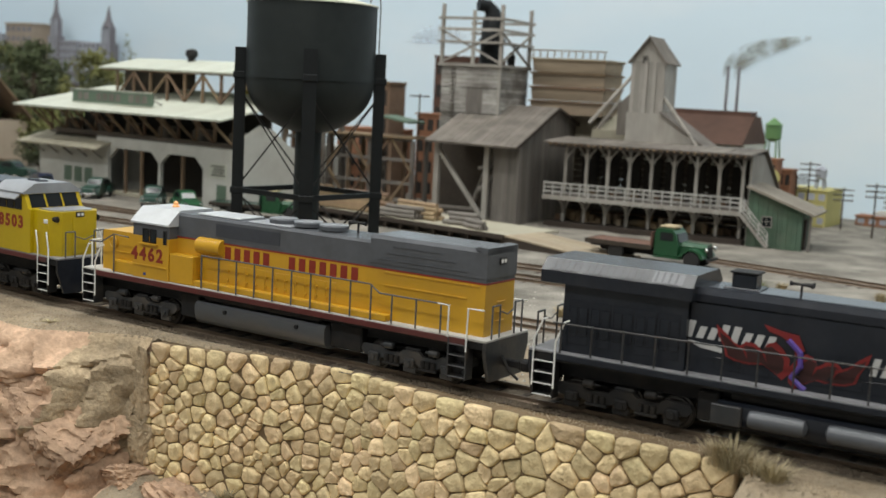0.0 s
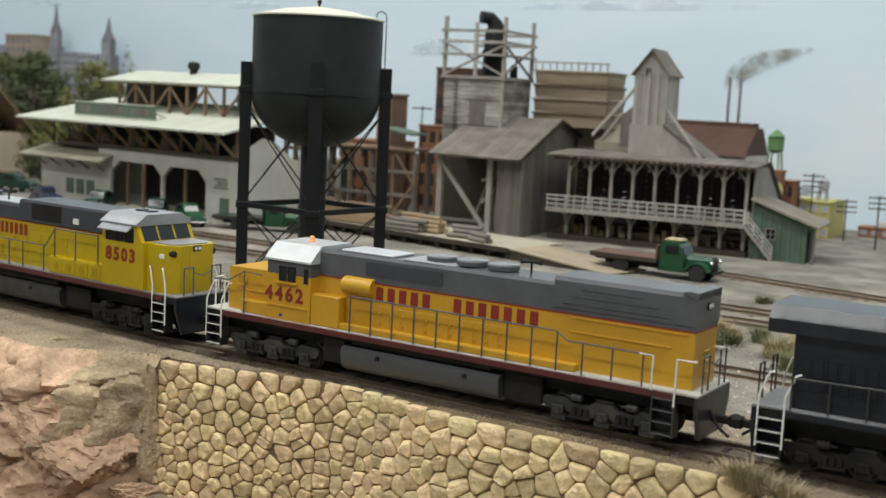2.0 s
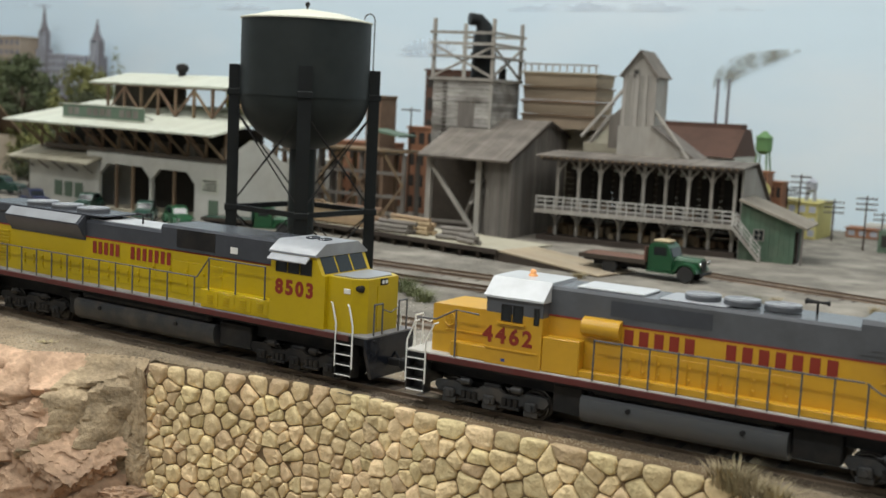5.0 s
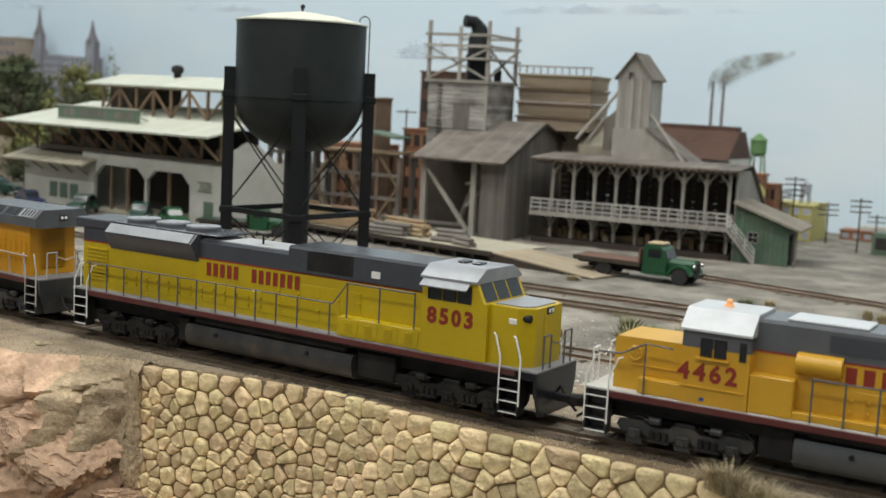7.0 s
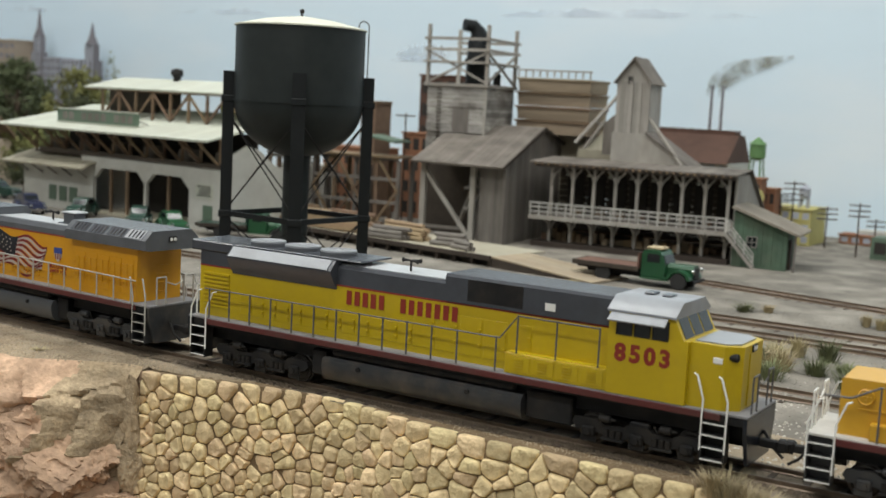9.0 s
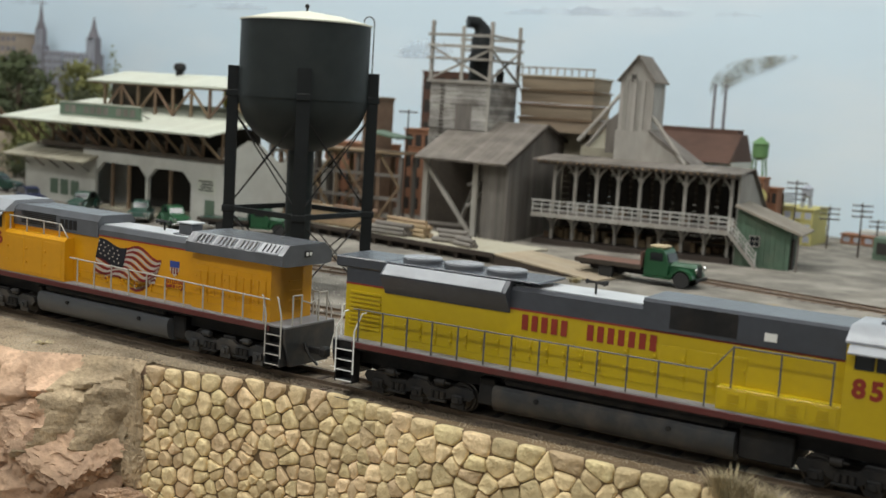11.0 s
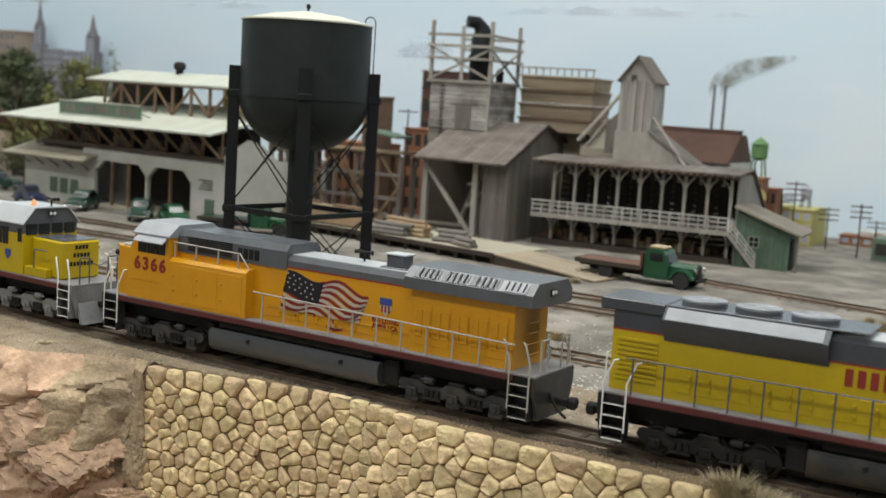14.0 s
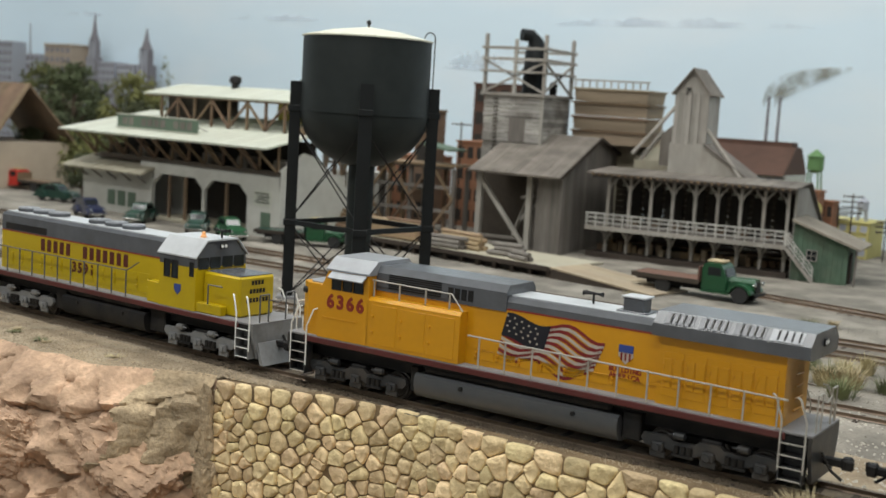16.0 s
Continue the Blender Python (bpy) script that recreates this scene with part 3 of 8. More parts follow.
def gravel(name, label, count, seed, zone, size, material, lift=0.0):
    """Loose grit strewn on the ground, many small angular stones."""
    rnd = random.Random(seed)
    v, f = [], []
    while count > 0:
        x, y = zone(rnd)
        z = ground_height(x, y)
        if z < -0.02:
            continue
        count -= 1
        z += lift
        r, a = rnd.uniform(*size), rnd.uniform(0, 6.28)
        k = len(v)
        v += [(x + r * math.cos(a + t), y + r * math.sin(a + t), z - 0.0002) for t in (0.0, 1.7, 3.0, 4.6)]
        v.append((x + rnd.uniform(-0.3, 0.3) * r, y + rnd.uniform(-0.3, 0.3) * r, z + r * rnd.uniform(0.5, 1.0)))
        f += [(k, k + 1, k + 4), (k + 1, k + 2, k + 4), (k + 2, k + 3, k + 4), (k + 3, k, k + 4)]
    me = bpy.data.meshes.new(name)
    me.from_pydata(v, [], f)
    me.materials.append(material)
    thing(name, label, "gravel", shape=me, kind="stuff")


def shelf_zone(rnd):
    x = rnd.uniform(-0.85, 0.06)
    return x, min(-0.014, shelf_edge(x) + 0.001 + abs(rnd.gauss(0, 0.020))) if x < WALL_L else shelf_edge(x) - 0.001 + rnd.uniform(0, 0.010)


def yard_zone(rnd):
    return rnd.uniform(-0.75, 0.45), 0.026 + abs(rnd.gauss(0, 0.09))


M["grit"] = mat("tan_grit", (0.36, 0.29, 0.20), 0.95, var=0.4, scale=160, bump=0)
M["palegrit"] = mat("pale_grit", (0.50, 0.47, 0.41), 0.95, var=0.35, scale=120, bump=0)
gravel("grit", "loose tan grit along the track shelf", 9000, 3, shelf_zone, (0.0003, 0.0010), M["grit"])


def shoulder_zone(rnd):
    x = rnd.uniform(-1.15, 0.30)
    q = on_track(x).translation
    return q.x, q.y + rnd.choice((-1, 1, -1)) * rnd.uniform(0.0094, 0.0158)


# grains darker than the rest of the ballast
M["darkgrit"] = mat("dark_ballast", (0.13, 0.10, 0.07), 0.95, var=0.4, scale=160, bump=0)
gravel("ballast_grains", "dark ballast grains beside the rails", 16000, 5, shoulder_zone, (0.0006, 0.0011), M["darkgrit"], 0.0009)
gravel("grit", "pale loose stones strewn over the yard", 7000, 4, yard_zone, (0.0004, 0.0013), M["palegrit"])

# ---- water tower ----


def water_tower():
    tw = thing("water_tower", "black steel railway water tower with rounded bottom and pale roof", "water tower", m=pose(-0.5130, 0.1975, GROUND, 0, 0, -50.3))
    R, belt, top, low = 0.0428, 0.1278, 0.1768, 0.0918
    prof = [(0.0045, low - 0.001)]
    for k in range(1, 13):
        a = math.pi / 2 * k / 12
        prof.append((R * math.sin(a), belt - (belt - low) * math.cos(a)))
    prof += [(R, belt + 0.0002), (R, top)]
    part("tank", Shape().lathe(prof, 56), M["tank"], tw)
    part("belt", Shape().lathe([(R, belt - 0.0006), (R + 0.0007, belt - 0.0006), (R + 0.0007, belt + 0.0006), (R, belt + 0.0006)], 56), M["tank"], tw)
    part("roof", Shape().lathe([(R - 0.001, top - 0.0004), (R + 0.0009, top - 0.0003), (R + 0.0009, top + 0.0006), (0.024, top + 0.0052), (0.003, top + 0.0078), (0.0005, top + 0.008)], 56), M["cream"], tw)
    part("finial", Shape().lathe([(0.0008, top + 0.0075), (0.0008, top + 0.0095), (0.0016, top + 0.0105), (0.0014, top + 0.012), (0.0004, top + 0.0127)], 12), M["dark"], tw)
    part("riser", Shape().lathe([(0.0088, -0.002), (0.0088, low + 0.006)], 24), M["tank"], tw)
    LR = 0.0462
    for k in range(4):
        a = math.pi / 2 * k
        c, sn = LR * math.cos(a), LR * math.sin(a)
        hb, tb = 0.0036, 0.0007
        outline = [(-hb, -hb - tb), (hb, -hb - tb), (hb, hb + tb), (-hb, hb + tb), (-hb, hb - tb), (0.0022, hb - tb), (0.0022, -hb + tb), (-hb, -hb + tb)]
        leg = Shape().prism(outline, "z", 0, 0.1465)
        ob = part("leg", leg, M["legs"], tw, "", pose(c, sn, 0, 0, 0, math.degrees(a)))
        for z in (0.052, 0.1285):
            part("collar", Shape().box(-0.0046, 0.0046, -0.0048, 0.0048, z - 0.0022, z + 0.0022, 0.0004), M["legs"], ob)
        part("footing", Shape().box(-0.007, 0.007, -0.007, 0.007, -0.003, 0.002, 0.0006), M["deckgrey"], ob, "grey concrete footing")
        for j in range(2):
            part("cleat", Shape().box(-0.006, 0.0005, -0.003, 0.003, 0.136 + 0.006 * j, 0.1368 + 0.006 * j), M["truckgrey"], ob)
        a2 = a + math.pi / 2
        d, e = LR * math.cos(a2), LR * math.sin(a2)
        part("girt", Shape().beam((c, sn, 0.052), (d, e, 0.052), 0.0022, 0.0034), M["legs"], tw)
        for z0, z1 in ((0.002, 0.050), (0.054, 0.118)):
            part("brace", Shape().tube([(c, sn, z0), (d, e, z1)], 0.0005), M["dark"], tw)
            part("brace", Shape().tube([(c, sn, z1), (d, e, z0)], 0.0005), M["dark"], tw)
    a = math.radians(50.3 + 38)
    c, sn = math.cos(a), math.sin(a)
    rr = R + 0.002
    pts = [(rr * c, rr * sn, 0.105), (rr * c, rr * sn, top + 0.003)]
    for k in range(1, 7):
        t = math.pi * k / 6
        q = rr - 0.0035 + 0.0035 * math.cos(t)
        pts.append((q * c, q * sn, top + 0.003 + 0.004 * math.sin(t)))
    part("vent_pipe", Shape().tube(pts, 0.0004), M["dark"], tw)
    return tw


water_tower()
# ---- locomotives ----
WHEEL = 0.0061
turning = []


def bars(parent, material, x0, x1, z, h, y, side, words, name="lettering"):
    """A line of lettering as plain upright blocks: words is a list of letter counts; spaces are as wide as one and a half letters."""
    total = sum(words) + 1.6 * (len(words) - 1)
    step = (x1 - x0) / total
    u = 0.0
    for w in words:
        for k in range(w):
            a, b = x0 + (u + 0.19) * step, x0 + (u + 0.81) * step
            sh = Shape().box(min(a, b), max(a, b), y if side > 0 else y - 0.00012, y + 0.00012 if side > 0 else y, z - h / 2, z + h / 2)
            part(name, sh, material, parent)
            u += 1
        u += 1.6


def hood_profile(w, z0, z1, ch):
    return [(-w, z0), (w, z0), (w, z1 - ch), (w - ch * 0.8, z1), (-w + ch * 0.8, z1), (-w, z1 - ch)]


def build_truck(loco, x, cols, pitch):
    side_mat = cols
    tr = part("truck", Shape().box(-pitch - 0.004, pitch + 0.004, -0.0065, 0.0065, 0.0055, 0.0105, 0.0006).box(-0.004, 0.004, -0.0125, 0.0125, 0.008, 0.0125, 0.0006), M["dark"], loco, "", pose(x, 0, 0))
    for sg in (-1, 1):
        y = sg * 0.0128
        sf = Shape()
        L = pitch + 0.0075
        prof = [(-L, 0.0085), (-L + 0.002, 0.0062), (-pitch + 0.004, 0.0060), (-pitch / 2 - 0.001, 0.0042), (-pitch / 2 + 0.003, 0.0042), (-0.003, 0.006), (0.003, 0.006), (pitch / 2 - 0.003, 0.0042), (pitch / 2 + 0.001, 0.0042), (pitch - 0.004, 0.006), (L - 0.002, 0.0062), (L, 0.0085), (L - 0.001, 0.0108), (pitch - 0.003, 0.0112), (pitch - 0.006, 0.0096), (0.006, 0.0096), (0.004, 0.0112), (-0.004, 0.0112), (-0.006, 0.0096), (-pitch + 0.006, 0.0096), (-pitch + 0.003, 0.0112), (-L + 0.001, 0.0108)]
        sf.prism(prof, "y", y - 0.0009, y + 0.0009)
        fr = part("side_frame", sf, side_mat, tr)
        for k in (-1, 0, 1):
            cx = k * pitch
            det = Shape().box(cx - 0.0026, cx + 0.0026, *sorted((y + sg * 0.0008, y + sg * 0.0026)), 0.0044, 0.0082, 0.0005)
            det.lathe([(0.0013, 0), (0.0013, 0.0008)], 10, (cx, y + (0.0026 if sg > 0 else -0.0034), 0.0061), "y")
            det.box(cx - 0.0032, cx + 0.0032, *sorted((y + sg * 0.0005, y + sg * 0.0018)), 0.0022, 0.0046, 0.0003)
            part("journal_box", det, side_mat, tr)
        for cx in (-pitch * 0.5, pitch * 0.5):
            det = Shape()
            for q in (-0.0026, 0.0, 0.0026):
                det.lathe([(0.0011, 0.0), (0.0012, 0.0004), (0.0011, 0.0008), (0.0012, 0.0012), (0.0011, 0.0016), (0.0012, 0.002), (0.0011, 0.003)], 8, (cx + q, y + sg * 0.0014, 0.0052))
            det.box(cx - 0.0045, cx + 0.0045, *sorted((y + sg * 0.0006, y + sg * 0.0024)), 0.0038, 0.005, 0.0003)
            part("spring_plank", det, M["dark"], tr)
        for cx in (-pitch * 0.62, pitch * 0.62):
            part("brake_cylinder", Shape().lathe([(0.0005, -0.0036), (0.0015, -0.0030), (0.0016, 0.0012), (0.0006, 0.0018), (0.0004, 0.0036)], 12, (cx, y + sg * 0.0018, 0.0122), "x"), side_mat, tr)
    ws = Shape()
    for sg in (-1, 1):
        prof = [(0.0008, 0.0068), (0.0052, 0.0069), (0.0062, 0.0072), (0.0068, 0.0073), (0.0067, 0.0079), (WHEEL, 0.0082), (WHEEL - 0.0001, 0.0096), (0.0052, 0.0097), (0.0046, 0.0091), (0.0022, 0.0091), (0.0018, 0.0098), (0.0005, 0.0098)]
        ws.lathe([(r, sg * h) for r, h in prof], 20, (0, 0, 0), "y")
    ws.lathe([(0.0011, -0.0075), (0.0011, 0.0075)], 10, (0, 0, 0), "y")
    for k in range(3):
        for sg in (-1, 1):
            t = 2 * math.pi * k / 3
            ws.lathe([(0.0007, sg * 0.0090), (0.0007, sg * 0.0094)], 6, (0.0033 * math.cos(t), 0, 0.0033 * math.sin(t)), "y")
    for k in (-1, 0, 1):
        w = part("wheelset", ws, M["steel"], tr, "dark steel wheelset", pose(k * pitch, 0, WHEEL))
        turning.append((w, k * pitch, loco))
    return tr


def steps(loco, x, sg, front, rung_mat, z_top=0.0215, stringer=None):
    """The corner ladder: four treads in a recess between two stringers."""
    y0, y1 = sorted((sg * 0.0128, sg * 0.0178))
    w = 0.0046
    st = part("corner_steps", Shape().box(x - w, x - w + 0.0006, y0, y1, 0.0045, z_top).box(x + w - 0.0006, x + w, y0, y1, 0.0045, z_top).box(x - w, x + w, *sorted((sg * 0.0122, sg * 0.0128)), 0.0045, z_top), stringer or M["truckgrey"], loco)
    for k in range(4):
        z = 0.0050 + k * 0.0045
        lip = sg * 0.0179
        part("tread", Shape().box(x - w + 0.0004, x + w - 0.0004, *sorted((sg * 0.0128, sg * 0.0174)), z, z + 0.0005), M["truckgrey"], st)
        part("tread_edge", Shape().box(x - w + 0.0003, x + w - 0.0003, *sorted((sg * 0.0174, lip)), z + 0.0001, z + 0.0005), rung_mat, st)
    return st


def grab(loco, pts, material=None, r=0.0004, name="grab_iron"):
    return part(name, Shape().tube(pts, r), material or M["white"], loco)


def handrail(loco, sg, xs, z0, z1, material, y=0.0172, r=0.00035, ends=True, kinks=None):
    """A top rail and its stanchions."""
    top = kinks or [(xs[0], z1), (xs[-1], z1)]
    part("handrail", Shape().tube([(x, sg * y, z) for x, z in top], r), material, loco)

    def height(x):
        for (xa, za), (xb, zb) in zip(top, top[1:]):
            if min(xa, xb) - 1e-6 <= x <= max(xa, xb) + 1e-6:
                return za + (zb - za) * (x - xa) / ((xb - xa) or 1)
        return z1
    for x in xs:
        z = height(x)
        part("stanchion", Shape().tube([(x, sg * y, z0), (x, sg * y, z), (x, sg * y, z + 0.0004)], [r * 1.15, r * 1.15, r * 1.4]), material, loco)


def coupler(loco, x, d):
    s = Shape().box(*sorted((x, x + d * 0.008)), -0.0014, 0.0014, 0.0095, 0.0125, 0.0004)
    s.box(*sorted((x + d * 0.0065, x + d * 0.0105)), -0.0028, 0.002, 0.0088, 0.0134, 0.0008)
    s.box(*sorted((x + d * 0.008, x + d * 0.0115)), 0.0012, 0.003, 0.0092, 0.013, 0.0006)
    part("coupler", s, M["dark"], loco)
    h = [(x, 0.004, 0.0145), (x + d * 0.004, 0.0042, 0.0085), (x + d * 0.008, 0.0035, 0.0055)]
    part("brake_hose", Shape().tube(h, 0.0006), M["dark"], loco)


def doors(loco, sg, y, x0, x1, n, z0, z1, material):
    """Raised hood doors with latches."""
    w = (x1 - x0) / n
    me = Shape().box(-w * 0.45, w * 0.45, -0.00022, 0.00022, z0, z1, 0.0001).mesh("hood_door", material)
    la = Shape().box(-0.0005, 0.0005, -0.0006, 0.0006, -0.0004, 0.0004).mesh("latch", material)
    for k in range(n):
        d = part("hood_door", me, None, loco, "", pose(x0 + (k + 0.5) * w, sg * y, 0))
        for z in (0.3, 0.7):
            part("latch", la, None, d, "", pose(w * 0.38, sg * 0.0004, z0 + (z1 - z0) * z))


def underframe(loco, H, tank, tank_mat, truck_mat, xt, pitch, deck_mat, sill_mat, zd=0.0225, stripe=None):
    part("deck", Shape().box(-H, H, -0.0172, 0.0172, zd - 0.001, zd, 0.0002), deck_mat, loco)
    part("frame", Shape().box(-H + 0.004, H - 0.004, -0.0085, 0.0085, 0.0125, zd - 0.001).box(-H + 0.001, H - 0.001, -0.0165, 0.0165, zd - 0.0042, zd - 0.001), M["dark"], loco)
    for sg in (-1, 1):
        part("side_sill", Shape().box(-H + 0.010, H - 0.010, *sorted((sg * 0.0166, sg * 0.0175)), zd - 0.0032, zd - 0.0006, 0.0002), sill_mat, loco)
    x0, x1 = tank
    half = [(0.0115, 0.0042), (0.0136, 0.0049), (0.0152, 0.0068), (0.0160, 0.0095), (0.0162, 0.0122), (0.0157, 0.0142), (0.0145, 0.0152)]
    prof = half + [(-y, z) for y, z in reversed(half)]
    ft = part("fuel_tank", Shape().prism(prof, "x", x0, x1), tank_mat, loco)
    for x in (x0 + 0.2 * (x1 - x0), x0 + 0.75 * (x1 - x0)):
        for sg in (-1, 1):
            part("filler", Shape().lathe([(0.001, -0.0006), (0.001, 0.0006)], 10, (x, sg * 0.0163, 0.0125), "y"), M["dark"], ft)
    for sg in (-1, 1):
        part("air_reservoir", Shape().lathe([(0.0008, x0 + 0.004), (0.0019, x0 + 0.005), (0.0019, x1 - 0.005), (0.0008, x1 - 0.004)], 12, (0, sg * 0.0128, 0.0175), "x"), M["dark"], loco)
    for a, b in ((-xt + pitch + 0.0085, x0 - 0.0005), (x1 + 0.0005, xt - pitch - 0.0085)):
        if b - a > 0.003:
            part("equipment_box", Shape().box(a, b, -0.0125, 0.0125, 0.0058, 0.0172, 0.0006), M["dark"], loco)
    for x in (-xt, xt):
        build_truck(loco, x, truck_mat, pitch)
    for d in (-1, 1):
        part("pilot", Shape().prism([(-0.0172, zd - 0.001), (0.0172, zd - 0.001), (0.0172, 0.0165), (0.013, 0.0045), (-0.013, 0.0045), (-0.0172, 0.0165)], "x", *sorted((d * (H - 0.0015), d * H))), truck_mat if truck_mat is not M["dark"] else M["black"], loco)
        coupler(loco, d * H, d)


def fan(loco, x, y, z, r=0.0072):
    f = part("radiator_fan", Shape().lathe([(r, z - 0.0006), (r, z + 0.0009), (r - 0.0006, z + 0.0013), (r - 0.0012, z + 0.0009), (0.0015, z + 0.0006), (0.001, z + 0.0012), (0.0002, z + 0.0012)], 28, (x, y, 0)), M["grey"], loco)
    rings = [(r * 0.98, z + 0.0011), (r * 0.98, z + 0.0017)]
    for k in range(4, 0, -1):
        rings += [(r * (0.2 * k + 0.16), z + 0.0017), (r * (0.2 * k + 0.13), z + 0.0014), (r * (0.2 * k + 0.03), z + 0.0014), (r * 0.2 * k, z + 0.0017)]
    part("fan_guard", Shape().lathe(rings + [(0.0002, z + 0.0017)], 24, (x, y, 0)), M["roofgrey"], f)


def horn(loco, x, y, z, d=1):
    s = Shape().tube([(x, y, z - 0.002), (x, y, z + 0.003)], 0.0005)
    for k, dy in ((1, -0.0012), (-1, 0.0), (1, 0.0012)):
        s.tube([(x, y + dy, z + 0.003), (x + d * k * 0.003, y + dy, z + 0.003), (x + d * k * 0.0042, y + dy, z + 0.003)], [0.0004, 0.0006, 0.0011], 8)
    part("horn", s, M["dark"], loco)


def window(parent, sh_frame, pane, frame_mat):
    w = part("cab_window", sh_frame, frame_mat, parent)
    part("pane", pane, M["glass"], w)
    return w


def side_window(parent, x0, x1, y, z0, z1, sg, frame_mat):
    f = Shape()
    t = 0.0005
    ya, yb = sorted((sg * (y - 0.0002), sg * (y + 0.0003)))
    f.box(x0, x1, ya, yb, z0, z0 + t).box(x0, x1, ya, yb, z1 - t, z1).box(x0, x0 + t, ya, yb, z0 + t, z1 - t).box(x1 - t, x1, ya, yb, z0 + t, z1 - t)
    return window(parent, f, Shape().box(x0 + t, x1 - t, *sorted((sg * (y - 0.0006), sg * (y + 0.0001))), z0 + t, z1 - t), frame_mat)


def end_rails(loco, x, d, zd, material, posts=(-0.012, -0.006, 0.006, 0.012)):
    for y in posts:
        part("end_stanchion", Shape().tube([(x, y, zd), (x, y, zd + 0.0135)], 0.0004), material, loco)
    for ya, yb in ((posts[0], posts[1]), (posts[2], posts[3])):
        part("end_rail", Shape().tube([(x, ya, zd + 0.0135), (x, yb, zd + 0.0135)], 0.0004), material, loco)
    part("end_chain", Shape().tube([(x, posts[1], zd + 0.011), (x, 0, zd + 0.009), (x, posts[2], zd + 0.011)], 0.0003), material, loco)


def corner_grabs(loco, x, d, sg, zd, material=None):
    """The bent white grab rails on either side of a corner ladder."""
    y = sg * 0.0176
    for e in (-0.0046, 0.0046):
        up = x + e
        grab(loco, [(up, y, 0.0085), (up, y, zd + 0.004), (up - d * 0.003, y - sg * 0.001, zd + 0.012), (up - d * 0.0045, y - sg * 0.002, zd + 0.0125)], material)


def hood_sections(loco, x0, x1, w, zd, zs, zt, body, top, stripe, ch=0.003):
    part("hood", Shape().prism([(-w, zd), (w, zd), (w, zs), (-w, zs)], "x", x0, x1), body, loco)
    if stripe:
        part("stripe", Shape().box(x0 - 0.0001, x1 + 0.0001, -w - 0.0001, w + 0.0001, zs, zs + 0.0007), stripe, loco)
    part("hood_top", Shape().prism(hood_profile(w, zs + 0.0007, zt, ch), "x", x0, x1), top, loco)


def headlight(loco, x, y, z, d):
    h = part("headlight", Shape().box(*sorted((x, x + d * 0.0006)), y - 0.0026, y + 0.0026, z - 0.0014, z + 0.0014, 0.0002), M["dark"], loco)
    for e in (-0.0012, 0.0012):
        part("lamp", Shape().lathe([(0.0009, x if d > 0 else x - 0.0008), (0.0009, x + 0.0008 if d > 0 else x)], 10, (0, y + e, z), "x"), M["white"], h)


